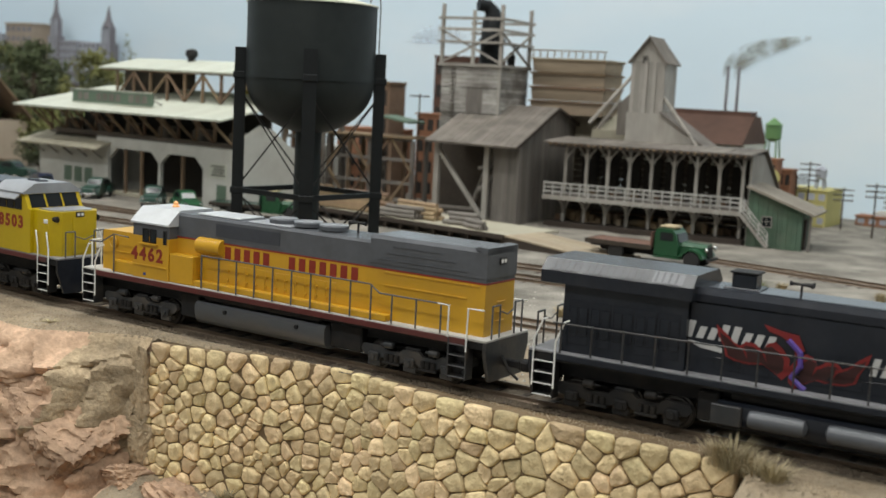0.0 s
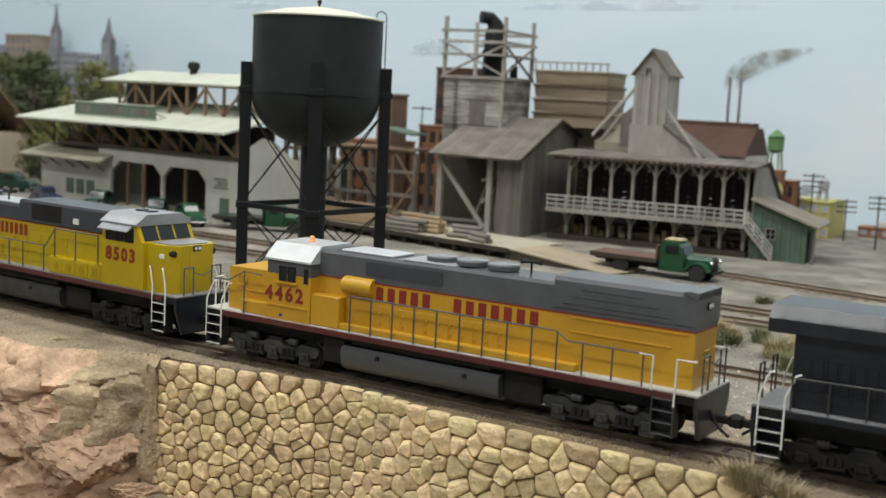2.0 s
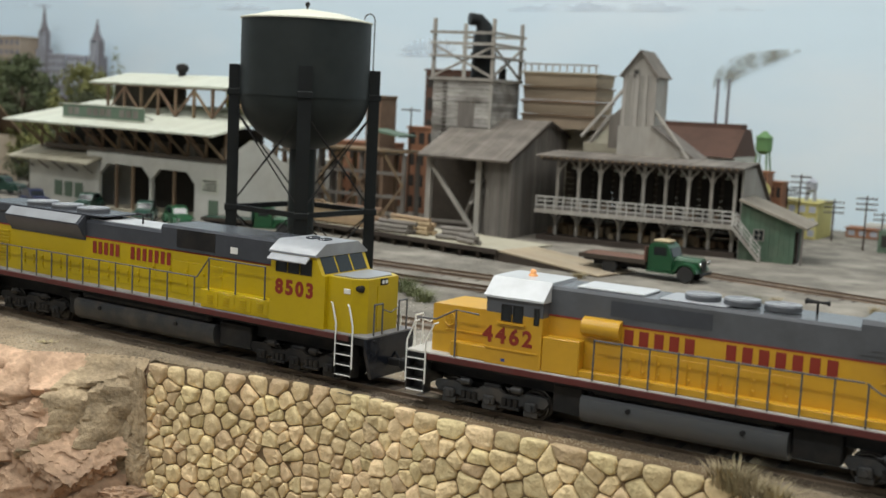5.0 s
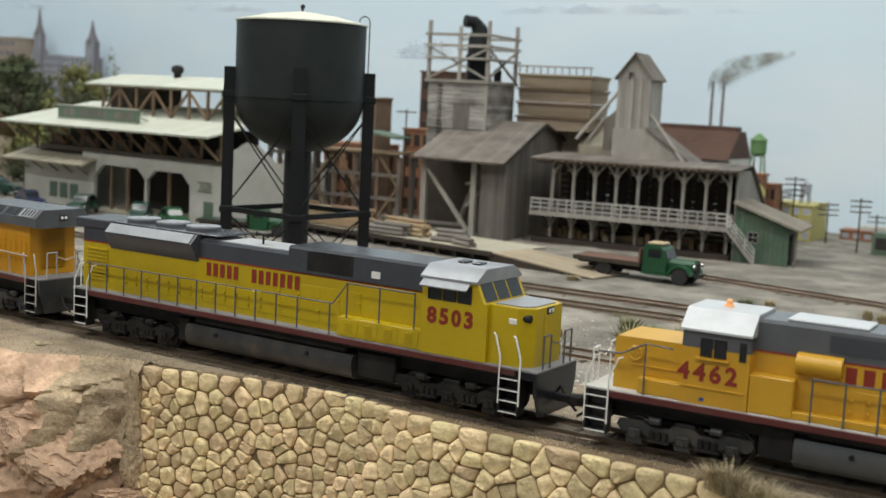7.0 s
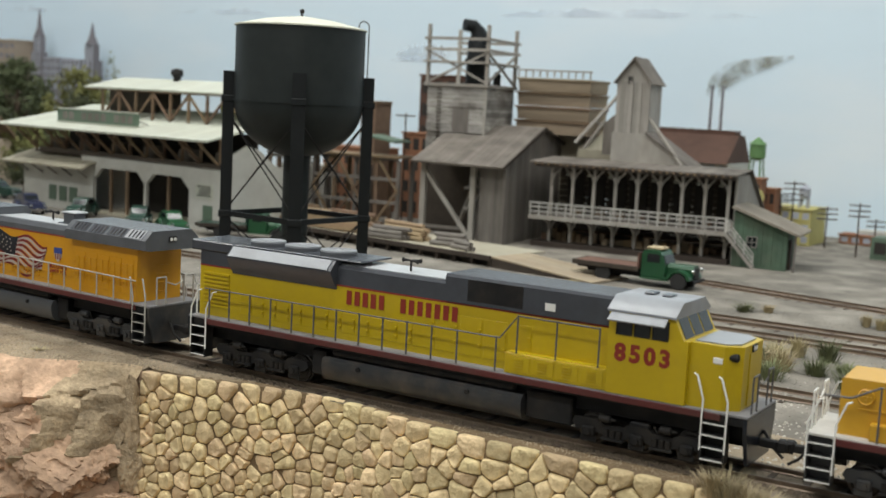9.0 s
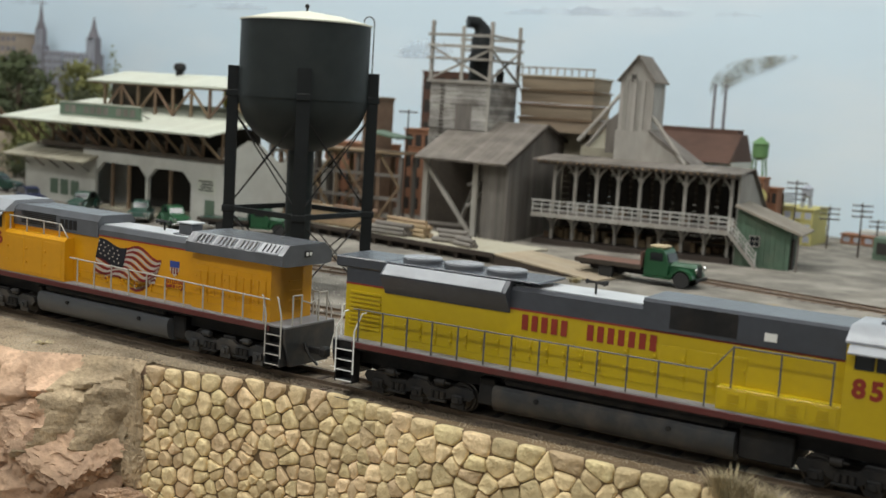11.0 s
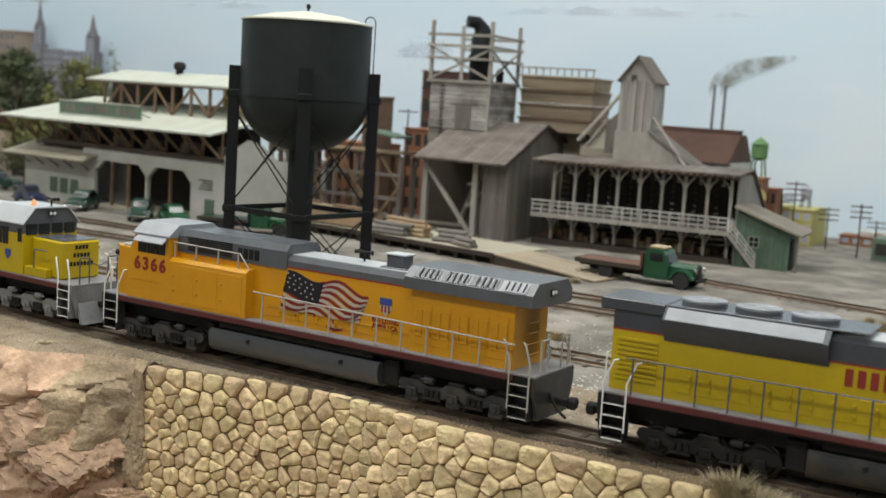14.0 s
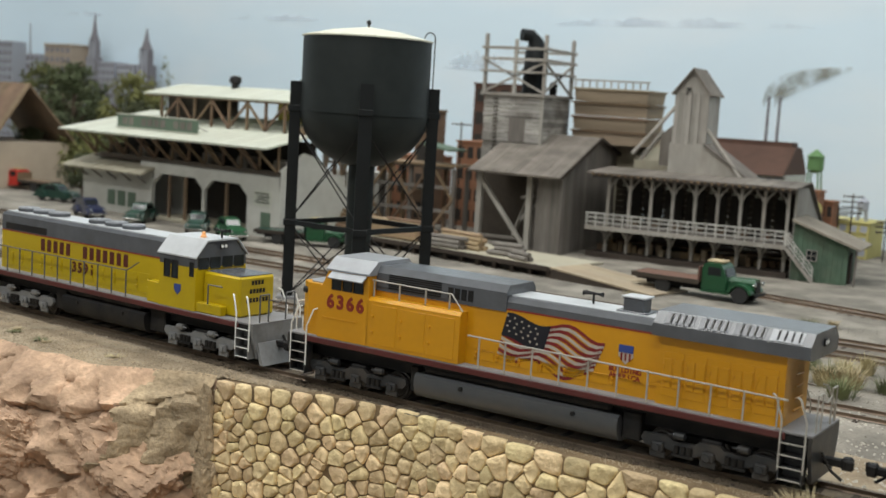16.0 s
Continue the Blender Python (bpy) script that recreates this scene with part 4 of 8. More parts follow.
def loco_tunnel(name, m, label):
    """Low-nosed road switcher with a long tunnel-motor hood."""
    lo = thing(name, label, "locomotive", "locomotives of the train", m)
    H, zd = 0.1219, 0.0222
    underframe(lo, H, (-0.0375, 0.0425), M["tankgrey"], M["truckgrey"], 0.083, 0.0188, M["deck"], M["sill"], zd)
    w = 0.0115
    hood_sections(lo, -0.117, 0.0598, w, zd, 0.0437, 0.0556, M["yellow"], M["grey"], M["red"], 0.0012)
    part("radiator_hood", Shape().prism(hood_profile(w + 0.0004, 0.0462, 0.0584, 0.0016), "x", -0.1174, -0.058), M["grey"], lo)
    part("rear_cap", Shape().prism([(-0.1174, 0.0560), (-0.1174, 0.0589), (-0.113, 0.0592), (-0.111, 0.0584)], "y", -w - 0.0008, w + 0.0008), M["grey"], lo)
    part("roof_walk", Shape().box(0.022, 0.050, -0.0085, 0.0085, 0.0556, 0.0566, 0.0003), M["silver"], lo)
    part("exhaust_hatch", Shape().box(-0.010, 0.016, -0.0095, 0.0095, 0.0556, 0.0562, 0.0003), M["roofgrey"], lo)
    for k in range(3):
        fan(lo, 0.002 - 0.0150 * k, 0, 0.0568, 0.0068)
    horn(lo, -0.0395, -0.003, 0.0572)
    cab = part("cab", Shape().prism([(-0.0172, zd), (0.0172, zd), (0.0172, 0.0430), (-0.0172, 0.0430)], "x", 0.0598, 0.0848), M["yellow"], lo)
    part("cab_upper", Shape().prism([(-0.0172, 0.0430), (0.0172, 0.0430), (0.0172, 0.0498), (-0.0172, 0.0498)], "x", 0.0598, 0.0848), M["grey"], lo)
    part("cab_roof", Shape().prism([(-0.0184, 0.0491), (-0.0184, 0.0499), (-0.0108, 0.0567), (0.0108, 0.0567), (0.0184, 0.0499), (0.0184, 0.0491)], "x", 0.0592, 0.0856), M["silver"], lo, "silver cab roof with sloped sides")
    part("beacon", Shape().lathe([(0.0019, 0.0566), (0.0019, 0.0572), (0.0013, 0.0575), (0.0012, 0.0590), (0.0003, 0.0595)], 12, (0.0735, 0, 0)), M["amber"], lo, "amber warning beacon")
    for sg in (-1, 1):
        for a, b in ((0.0684, 0.0729), (0.0735, 0.0780)):
            side_window(lo, a, b, 0.0172, 0.0400, 0.0468, sg, M["dark"])
        part("arm_rest", Shape().box(0.0672, 0.0795, *sorted((sg * 0.0172, sg * 0.0186)), 0.0390, 0.0396), M["yellow"], lo)
        side_window(lo, 0.0612, 0.0636, 0.0172, 0.0400, 0.0468, sg, M["dark"])
        part("cab_sill", Shape().box(0.061, 0.0845, *sorted((sg * 0.0172, sg * 0.0178)), 0.0283, 0.0288), M["yellow"], lo)
        part("nose_sill", Shape().box(0.0850, 0.106, *sorted((sg * 0.0122, sg * 0.0128)), 0.0318, 0.0323), M["yellow"], lo)
        part("toolbox", Shape().box(0.0440, 0.0598, *sorted((sg * 0.0115, sg * 0.0168)), zd, 0.0362, 0.0004), M["yellow"], lo)
        part("blower", Shape().prism([(sg * 0.011, 0.0378)] + [(sg * (0.0112 + 0.0044 * math.sin(t)), 0.0418 - 0.0040 * math.cos(t)) for t in (math.pi * k / 10 for k in range(1, 11))] + [(sg * 0.011, 0.0460)], "x", 0.0288, 0.0445), M["yellow"], lo)
        for za, xa in ((0.0428, -0.114), (0.0372, -0.108)):
            part("body_rib", Shape().box(xa, -0.066, *sorted((sg * w, sg * (w + 0.0005))), za - 0.00025, za + 0.00025), M["yellow"], lo)
        for k in range(3):
            part("roof_rib", Shape().box(-0.108 + 0.006 * k, -0.062 - 0.004 * k, *sorted((sg * (w + 0.0004), sg * (w + 0.0008))), 0.0482 + 0.003 * k, 0.0485 + 0.003 * k), M["grey"], lo)
        part("brake_wheel", Shape().lathe([(0.0026, -0.0004), (0.0030, 0), (0.0026, 0.0004), (0.0022, 0)], 16, (0.104, sg * 0.0130, 0.0365), "y").beam((0.1012, sg * 0.0130, 0.0365), (0.1068, sg * 0.0130, 0.0365), 0.0005).beam((0.104, sg * 0.0130, 0.0337), (0.104, sg * 0.0130, 0.0393), 0.0005), M["yellow"], lo)
        doors(lo, sg, w, -0.040, 0.026, 11, zd + 0.002, 0.0345, M["yellow"])
        part("intake_screen", Shape().box(-0.006, 0.034, *sorted((sg * w, sg * (w + 0.0002))), 0.0470, 0.0530), M["bluegrey"], lo)
        part("step_ledge", Shape().box(-0.0705, 0.045, *sorted((sg * w, sg * 0.0160)), zd, zd + 0.0028, 0.0003), M["yellow"], lo)
        xs = [0.0375 - 0.0112 * k for k in range(10)]
        handrail(lo, sg, xs, zd, 0.0375, M["railgrey"], kinks=[(0.0375, 0.0378), (-0.062, 0.0378)])
        handrail(lo, sg, [-0.0745, -0.087, -0.0995], zd, 0.0345, M["railgrey"], kinks=[(-0.0625, 0.0378), (-0.068, 0.0345), (-0.1035, 0.0345)])
        grab(lo, [(-0.098, sg * 0.0174, 0.0345), (-0.1035, sg * 0.0174, 0.0345), (-0.1035, sg * 0.0176, 0.0215)])
        grab(lo, [(-0.1205, sg * 0.0174, 0.0345), (-0.113, sg * 0.0176, 0.0345), (-0.1128, sg * 0.0178, 0.0165)])
        for d in (-1, 1):
            steps(lo, d * 0.1085 if d < 0 else 0.1168, sg, d, M["railgrey"] if d < 0 else M["white"], zd - 0.001)
        corner_grabs(lo, 0.1168, 1, sg, zd)
        grab(lo, [(0.0985, sg * 0.0174, zd), (0.0985, sg * 0.0174, 0.0415), (0.088, sg * 0.0174, 0.0410)], M["railgrey"])
        grab(lo, [(0.0985, sg * 0.0174, 0.0415), (0.108, sg * 0.0174, 0.0365), (0.117, sg * 0.0172, 0.0362)], M["railgrey"])
        lettered("4462", 0.0089, M["red"], lo, 0.0748, sg * 0.0173, 0.0337, sg, 0.0003)
        part("stencil", Shape().box(0.0755, 0.0772, *sorted((sg * 0.0172, sg * 0.0174)), 0.0236, 0.0248), M["blue"], lo)
        d = -1 if sg > 0 else 1
        xa, xb = (0.0290, -0.0527) if sg > 0 else (-0.0527, 0.0290)
        bars(lo, M["red"], xa, xb, 0.0397, 0.0062, sg * (w + 0.00005), sg, [5, 7])
    part("nose", Shape().prism([(0.0845, zd), (0.1125, zd), (0.1125, 0.0415), (0.1118, 0.0422), (0.0845, 0.0425)], "y", -0.0122, 0.0122), M["yellow"], lo)
    for sg in (-1, 1):
        part("nose_battery_box", Shape().box(0.0845, 0.1015, *sorted((sg * 0.0122, sg * 0.0165)), zd, 0.0282, 0.0004), M["yellow"], lo)
    fw = Shape().box(0.0848, 0.0852, -0.014, 0.014, 0.0428, 0.0490)
    window(lo, fw, Shape().box(0.0849, 0.0854, -0.0125, 0.0125, 0.0434, 0.0484), M["grey"])
    headlight(lo, -0.1174, 0, 0.0530, -1)
    for k in range(3):
        part("grab_iron", Shape().tube([(-0.1176, -0.003, 0.028 + 0.004 * k), (-0.1176, 0.003, 0.028 + 0.004 * k)], 0.0003), M["yellow"], lo)
    end_rails(lo, -0.1212, -1, zd, M["railgrey"])
    end_rails(lo, 0.1212, 1, zd, M["white"])
    return lo


def wide_cab(lo, x0, xw, xn, body, zd, z_side, roof_z, roof_mat):
    """A full-width cab from x0 to xw with sloped windscreens, and its low nose to xn."""
    part("cab", Shape().prism([(x0, zd), (xw + 0.006, zd), (xw + 0.006, z_side - 0.0085), (xw + 0.0042, z_side - 0.0085), (xw, z_side), (x0, z_side)], "y", -0.0173, 0.0173), body, lo)
    part("cab_roof", Shape().prism([(-0.0185, z_side - 0.0008), (-0.0185, z_side), (-0.0115, roof_z), (0.0115, roof_z), (0.0185, z_side), (0.0185, z_side - 0.0008)], "x", x0 - 0.0005, xw + 0.0012), roof_mat, lo)
    part("nose", Shape().prism([(xw + 0.006, -0.0152), (xn - 0.006, -0.0152), (xn, -0.0108), (xn, 0.0108), (xn - 0.006, 0.0152), (xw + 0.006, 0.0152)], "z", zd, z_side - 0.0085), body, lo)
    part("nose_cap", Shape().prism([(xw + 0.007, -0.0125), (xn - 0.006, -0.0125), (xn - 0.002, -0.0085), (xn - 0.002, 0.0085), (xn - 0.006, 0.0125), (xw + 0.007, 0.0125)], "z", z_side - 0.0085, z_side - 0.0079), roof_mat, lo)
    for sg in (-1, 1):
        part("ditch_light", Shape().lathe([(0.0016, xn - 0.0045), (0.0016, xn - 0.0016), (0.0009, xn - 0.0012)], 12, (0, sg * 0.0126, z_side - 0.0125), "x"), M["dark"], lo)
    for y0, y1 in ((-0.0150, -0.0058), (-0.0046, 0.0046), (0.0058, 0.0150)):
        z1, z0 = z_side - 0.0010, z_side - 0.0080
        sl = lambda z: xw + 0.0042 * (z_side - z) / 0.0085 + 0.0002
        v = [(sl(z), y, z) for z, y in ((z0, y0), (z0, y1), (z1, y1), (z1, y0))]
        v += [(a - 0.0008, b, c) for a, b, c in v]
        part("windscreen", Shape().add(v, [(0, 1, 2, 3), (7, 6, 5, 4), (0, 4, 5, 1), (1, 5, 6, 2), (2, 6, 7, 3), (3, 7, 4, 0)]), M["glass"], lo)
    for sg in (-1, 1):
        n = 3
        for k in range(n):
            a = x0 + 0.003 + k * (xw - x0 - 0.004) / n
            side_window(lo, a, a + (xw - x0 - 0.004) / n - 0.0006, 0.0173, z_side - 0.0095, z_side - 0.0022, sg, M["dark"])
        part("sunshade", Shape().prism([(sg * 0.0183, z_side - 0.001), (sg * 0.0215, z_side - 0.0035), (sg * 0.0213, z_side - 0.004), (sg * 0.0180, z_side - 0.0018)], "x", x0 + 0.001, xw - 0.002), roof_mat, lo)


def loco_flared(name, m, label):
    """Long high-power road engine with flared radiators and a wide nose."""
    lo = thing(name, label, "locomotive", "locomotives of the train", m)
    H, zd, w = 0.135, 0.0235, 0.0118
    body = M["lemon"]
    underframe(lo, H, (-0.056, 0.0435), M["truckgrey"], M["dark"], 0.0925, 0.0198, M["deckgrey"], M["sill"], zd)
    hood_sections(lo, -0.1330, 0.0795, w, zd, 0.0468, 0.0560, body, M["bluegrey"], M["red"], 0.0014)
    # silver plate along the blue-grey hood top
    part("hood_walk", Shape().box(-0.052, 0.003, -0.0095, 0.0095, 0.0560, 0.0564), M["silver"], lo)
    fl = [(-0.0122, 0.0452), (-0.0170, 0.0528), (-0.0170, 0.0536), (-0.0128, 0.0580), (0.0128, 0.0580), (0.0170, 0.0536), (0.0170, 0.0528), (0.0122, 0.0452)]
    part("radiator", Shape().prism(fl, "x", -0.1125, -0.0525), M["bluegrey"], lo, "flared grey radiator housing")
    for sg in (-1, 1):
        # the slope's gloss is put into a paler grey than the housing
        part("radiator_panel", Shape().prism([(sg * 0.0131, 0.0578), (sg * 0.0169, 0.0538), (sg * 0.0171, 0.0540), (sg * 0.0133, 0.0580)], "x", -0.1115, -0.0545), M["roofgrey"], lo, "sloping radiator panel with its gloss put into a paler grey")
    part("radiator_roof", Shape().box(-0.1120, -0.040, -0.0122, 0.0122, 0.0580, 0.0588, 0.0003), M["bluegrey"], lo)
    for k in range(3):
        fan(lo, -0.102 + 0.0205 * k, 0, 0.0592, 0.0085)
    part("rear_roof", Shape().box(-0.1385, -0.1125, -0.0128, 0.0128, 0.0540, 0.0588, 0.0006), M["bluegrey"], lo)
    part("dynamic_brake", Shape().prism(hood_profile(w + 0.0008, 0.0477, 0.0592, 0.0012), "x", 0.0036, 0.0795), M["bluegrey"], lo)
    for sg in (-1, 1):
        part("brake_grille", Shape().box(0.0145, 0.040, *sorted((sg * (w + 0.0008), sg * (w + 0.001))), 0.0492, 0.0580), M["dark"], lo)
        for k in range(9):
            part("louvre", Shape().box(-0.1305, -0.1145, *sorted((sg * w, sg * (w + 0.0007))), 0.0280 + 0.0019 * k, 0.0289 + 0.0019 * k), body, lo)
        doors(lo, sg, w, -0.108, -0.012, 13, zd + 0.003, 0.0355, body)
        doors(lo, sg, w, -0.012, 0.045, 5, zd + 0.003, 0.0425, body)
        part("raised_walkway", Shape().box(0.0355, 0.0795, *sorted((sg * w, sg * 0.0170)), zd, 0.0320, 0.0003), body, lo)
        for k in range(4):
            ld = part("locker_door", Shape().box(0.0375 + 0.0105 * k, 0.0468 + 0.0105 * k, *sorted((sg * 0.017, sg * 0.0173)), zd + 0.0012, 0.0312, 0.0001), body, lo)
            for j in range(4):
                part("locker_louvre", Shape().box(0.0400 + 0.0105 * k, 0.0440 + 0.0105 * k, *sorted((sg * 0.0173, sg * 0.0177)), 0.0262 + 0.0011 * j, 0.0266 + 0.0011 * j), body, ld)
        xs = [-0.122 + 0.0123 * k for k in range(12)]
        handrail(lo, sg, xs + [0.0315], zd, 0.0372, M["railgrey"], kinks=[(-0.125, 0.0372), (0.0330, 0.0372)])
        handrail(lo, sg, [0.0408, 0.058, 0.0760], 0.0320, 0.0470, M["railgrey"], kinks=[(0.0330, 0.0372), (0.0408, 0.0470), (0.0760, 0.0470)])
        for d in (-1, 1):
            steps(lo, d * 0.1282 if d < 0 else 0.1228, sg, d, M["white"], zd - 0.001, M["dark"])
            corner_grabs(lo, d * 0.1282 if d < 0 else 0.1228, d, sg, zd)
        lettered("8503", 0.0090, M["red"], lo, 0.0936, sg * 0.01735, 0.0392, sg, 0.0004)
        xa, xb = (0.0107, -0.0476) if sg > 0 else (-0.0476, 0.0107)
        bars(lo, M["red"], xa, xb, 0.0425, 0.0062, sg * (w + 0.00025), sg, [5, 7])
        part("builder_plate", Shape().box(0.0500, 0.0545, *sorted((sg * w, sg * (w + 0.0010))), 0.0500, 0.0530), M["white"], lo)
        part("number_board", Shape().box(0.1200, 0.1236, *sorted((sg * 0.0148, sg * 0.0155)), 0.0405, 0.0428, 0.0002), M["white"], lo)
    horn(lo, -0.020, -0.003, 0.0580)
    wide_cab(lo, 0.0795, 0.1050, 0.1300, body, zd, 0.0556, 0.0602, M["roofgrey"])
    part("nose_door", Shape().box(0.1300, 0.1304, -0.0045, 0.0045, zd + 0.001, 0.0440, 0.0001), body, lo)
    headlight(lo, 0.1300, 0.0, 0.0455, 1)
    part("roof_vents", Shape().box(0.087, 0.091, -0.003, 0.003, 0.0602, 0.0612, 0.0003).box(0.094, 0.098, -0.003, 0.003, 0.0602, 0.0610, 0.0003), M["bluegrey"], lo)
    end_rails(lo, 0.1345, 1, zd, M["railgrey"])
    end_rails(lo, -0.1345, -1, zd, M["white"])
    return lo


def flag(lo, sg, x0, x1, z0, z1, y):
    """The waving striped flag painted on the hood side: thirteen narrow strips, and a dark canton."""
    n = 14
    dirx = -1 if sg > 0 else 1
    a = x0 if sg < 0 else x1
    width = x1 - x0
    th = (z1 - z0) * 0.80 / 13

    def wave(u):
        return (z1 - z0) * (0.045 + 0.07 * u) * math.sin(u * 10.5 + 1.2) - (z1 - z0) * 0.13 * u

    for k in range(13):
        v, f = [], []
        for i in range(n + 1):
            u = i / n
            x = a + dirx * (u * width - 0.0048 * (k / 13 - 0.4))
            zt = z1 - (z1 - z0) * 0.06 - k * th + wave(u + 0.02 * k)
            for yy in (y, y + sg * 0.00012):
                v += [(x, yy, zt), (x, yy, zt - th)]
        for i in range(n):
            b = i * 4
            f += [(b + 2, b + 3, b + 7, b + 6), (b, b + 2, b + 6, b + 4), (b + 1, b + 5, b + 7, b + 3), (b, b + 4, b + 5, b + 1)]
        part("flag_stripe", Shape().add(v, f), M["flagred"] if k % 2 == 0 else M["flagwhite"], lo)
    v, f, n2 = [], [], 8
    for i in range(n2 + 1):
        u = 0.46 * i / n2
        x = a + dirx * (u * width - 0.0004)
        zt = z1 - (z1 - z0) * 0.055 + wave(u)
        for yy in (y, y + sg * 0.0002):
            v += [(x + dirx * 0.0022, yy, zt), (x - dirx * 0.0004, yy, zt - th * 7.4)]
    for i in range(n2):
        b = i * 4
        f += [(b + 2, b + 3, b + 7, b + 6), (b, b + 2, b + 6, b + 4), (b + 1, b + 5, b + 7, b + 3)]
    part("flag_canton", Shape().add(v, f), M["navy"], lo)
    for i in range(5):
        for j in range(4):
            u = 0.42 * (i + 0.6 + 0.3 * (j % 2)) / 5.6
            x, z = a + dirx * u * width, z1 - (z1 - z0) * 0.055 + wave(u) - th * 7 * (j + 0.7) / 4.6
            part("star", Shape().box(x - 0.0004, x + 0.0004, *sorted((y + sg * 0.0002, y + sg * 0.00032)), z - 0.0004, z + 0.0004), M["flagwhite"], lo)


def loco_wide_hood(name, m, label, body, top, road, markings, rails, deck, sill, truck_mat, stripe, steps_mat):
    """Modern road engine with overhanging flat radiators and an equipment cab behind the driver's."""
    lo = thing(name, label, "locomotive", "locomotives of the train", m)
    H, zd, w = 0.1235, 0.0232, 0.0116
    underframe(lo, H, (-0.047, 0.051), M["tankgrey"] if truck_mat is not M["dark"] else M["black"], truck_mat, 0.0845, 0.0205, deck, sill, zd)
    hood_sections(lo, -0.061, 0.078, w, zd, 0.0490, 0.0546, body, top, stripe, 0.0022)
    # plate along the hood top, lighter than the hood
    part("hood_walk", Shape().box(-0.056, 0.009, -0.0082, 0.0082, 0.0546, 0.0550), M["silver"] if truck_mat is not M["dark"] else M["bluegrey"], lo)
    part("radiator_cab", Shape().box(-0.1110, -0.0612, -0.0142, 0.0142, zd, 0.0498), body, lo)
    rp = [(-0.0145, 0.0494), (-0.0173, 0.0500), (-0.0173, 0.0548), (-0.0125, 0.0592), (0.0125, 0.0592), (0.0173, 0.0548), (0.0173, 0.0500), (0.0145, 0.0494)]
    part("radiator", Shape().prism(rp, "x", -0.1200, -0.0590), top, lo, "overhanging radiator housing")
    for k in range(4):
        xa, xb = -0.1165 + 0.0138 * k, -0.1045 + 0.0138 * k
        for sg in (-1, 1):
            rs = part("radiator_screen", Shape().prism([(sg * 0.0168, 0.0550), (sg * 0.0128, 0.0587), (sg * 0.0130, 0.0590), (sg * 0.0171, 0.0553)], "x", xa, xb), (M["roofgrey"] if k == 0 else M["bluegrey"]) if truck_mat is not M["dark"] else (M["bluegrey"] if k == 3 else M["black"]), lo)
            for j in range(4):
                x = xa + 0.0014 + 0.0026 * j
                part("screen_rib", Shape().beam((x, sg * 0.0166, 0.0556), (x, sg * 0.0134, 0.0586), 0.0007), M["dark"] if truck_mat is not M["dark"] else M["black"], rs)
    part("exhaust", Shape().box(-0.0490, -0.0400, -0.0038, 0.0038, 0.0550, 0.0606, 0.0004).box(-0.0515, -0.0380, -0.0058, 0.0058, 0.0546, 0.0556, 0.0003), M["grey"] if truck_mat is not M["dark"] else M["black"], lo)
    part("stack_rim", Shape().box(-0.0498, -0.0393, -0.0045, 0.0045, 0.0606, 0.0614, 0.0002), M["silver"] if truck_mat is not M["dark"] else M["dark"], lo)
    horn(lo, -0.024, -0.002, 0.0562)
    part("equipment_cab", Shape().prism(hood_profile(w + 0.0006, 0.0482, 0.0592, 0.0030), "x", 0.0090, 0.0800), M["grey"] if truck_mat is not M["dark"] else top, lo)
    for sg in (-1, 1):
        part("side_body", Shape().prism([(sg * w, zd), (sg * 0.0173, zd), (sg * 0.0173, 0.0440), (sg * 0.0158, 0.0456), (sg * w, 0.0456)], "x", 0.0282, 0.0775), body, lo)
        for k in range(4):
            part("body_louvre", Shape().box(0.0255 + 0.0034 * k, 0.0280 + 0.0034 * k, *sorted((sg * (w + 0.0006), sg * (w + 0.0009))), 0.0500, 0.0548), M["dark"], lo)
        for k in range(7):
            part("screen_slat", Shape().box(0.042, 0.070, *sorted((sg * (w + 0.0006), sg * (w + 0.0010))), 0.0498 + 0.0010 * k, 0.0503 + 0.0010 * k), M["dark"], lo)
        doors(lo, sg, 0.0173, 0.030, 0.076, 3, zd + 0.0015, 0.0425, body)
        doors(lo, sg, 0.0142, -0.109, -0.063, 5, zd + 0.0035, 0.0440, body)
        for k in range(5):
            xa = -0.1082 + 0.0092 * k
            for j in range(2):
                part("door_panel", Shape().box(xa + 0.0042 * j, xa + 0.0034 + 0.0042 * j, *sorted((sg * 0.0142, sg * 0.0148)), 0.0300, 0.0415, 0.0002), body, lo)
        doors(lo, sg, w, -0.051, 0.024, 7, zd + 0.0025, 0.0300, body)
        xs = [-0.110 + 0.0128 * k for k in range(11)]
        handrail(lo, sg, xs, zd, 0.0345, rails, kinks=[(-0.1135, 0.0345), (0.024, 0.0365)])
        handrail(lo, sg, [0.0355, 0.048, 0.062, 0.076], 0.0456, 0.0524, rails, y=0.0150, kinks=[(0.0285, 0.0456), (0.0345, 0.0524), (0.077, 0.0530)])
        for d in (-1, 1):
            steps(lo, d * 0.1165, sg, d, steps_mat, zd - 0.001, truck_mat)
            corner_grabs(lo, d * 0.1165, d, sg, zd, steps_mat if d < 0 else M["white"])
        if road:
            lettered(road, 0.0086, M["red"], lo, 0.0902, sg * 0.01742, 0.0403, sg, 0.00035)
            part("reflector_line", Shape().box(0.083, 0.103, *sorted((sg * 0.0173, sg * 0.0176)), 0.0325, 0.0329), body, lo)
        markings(lo, sg, w)
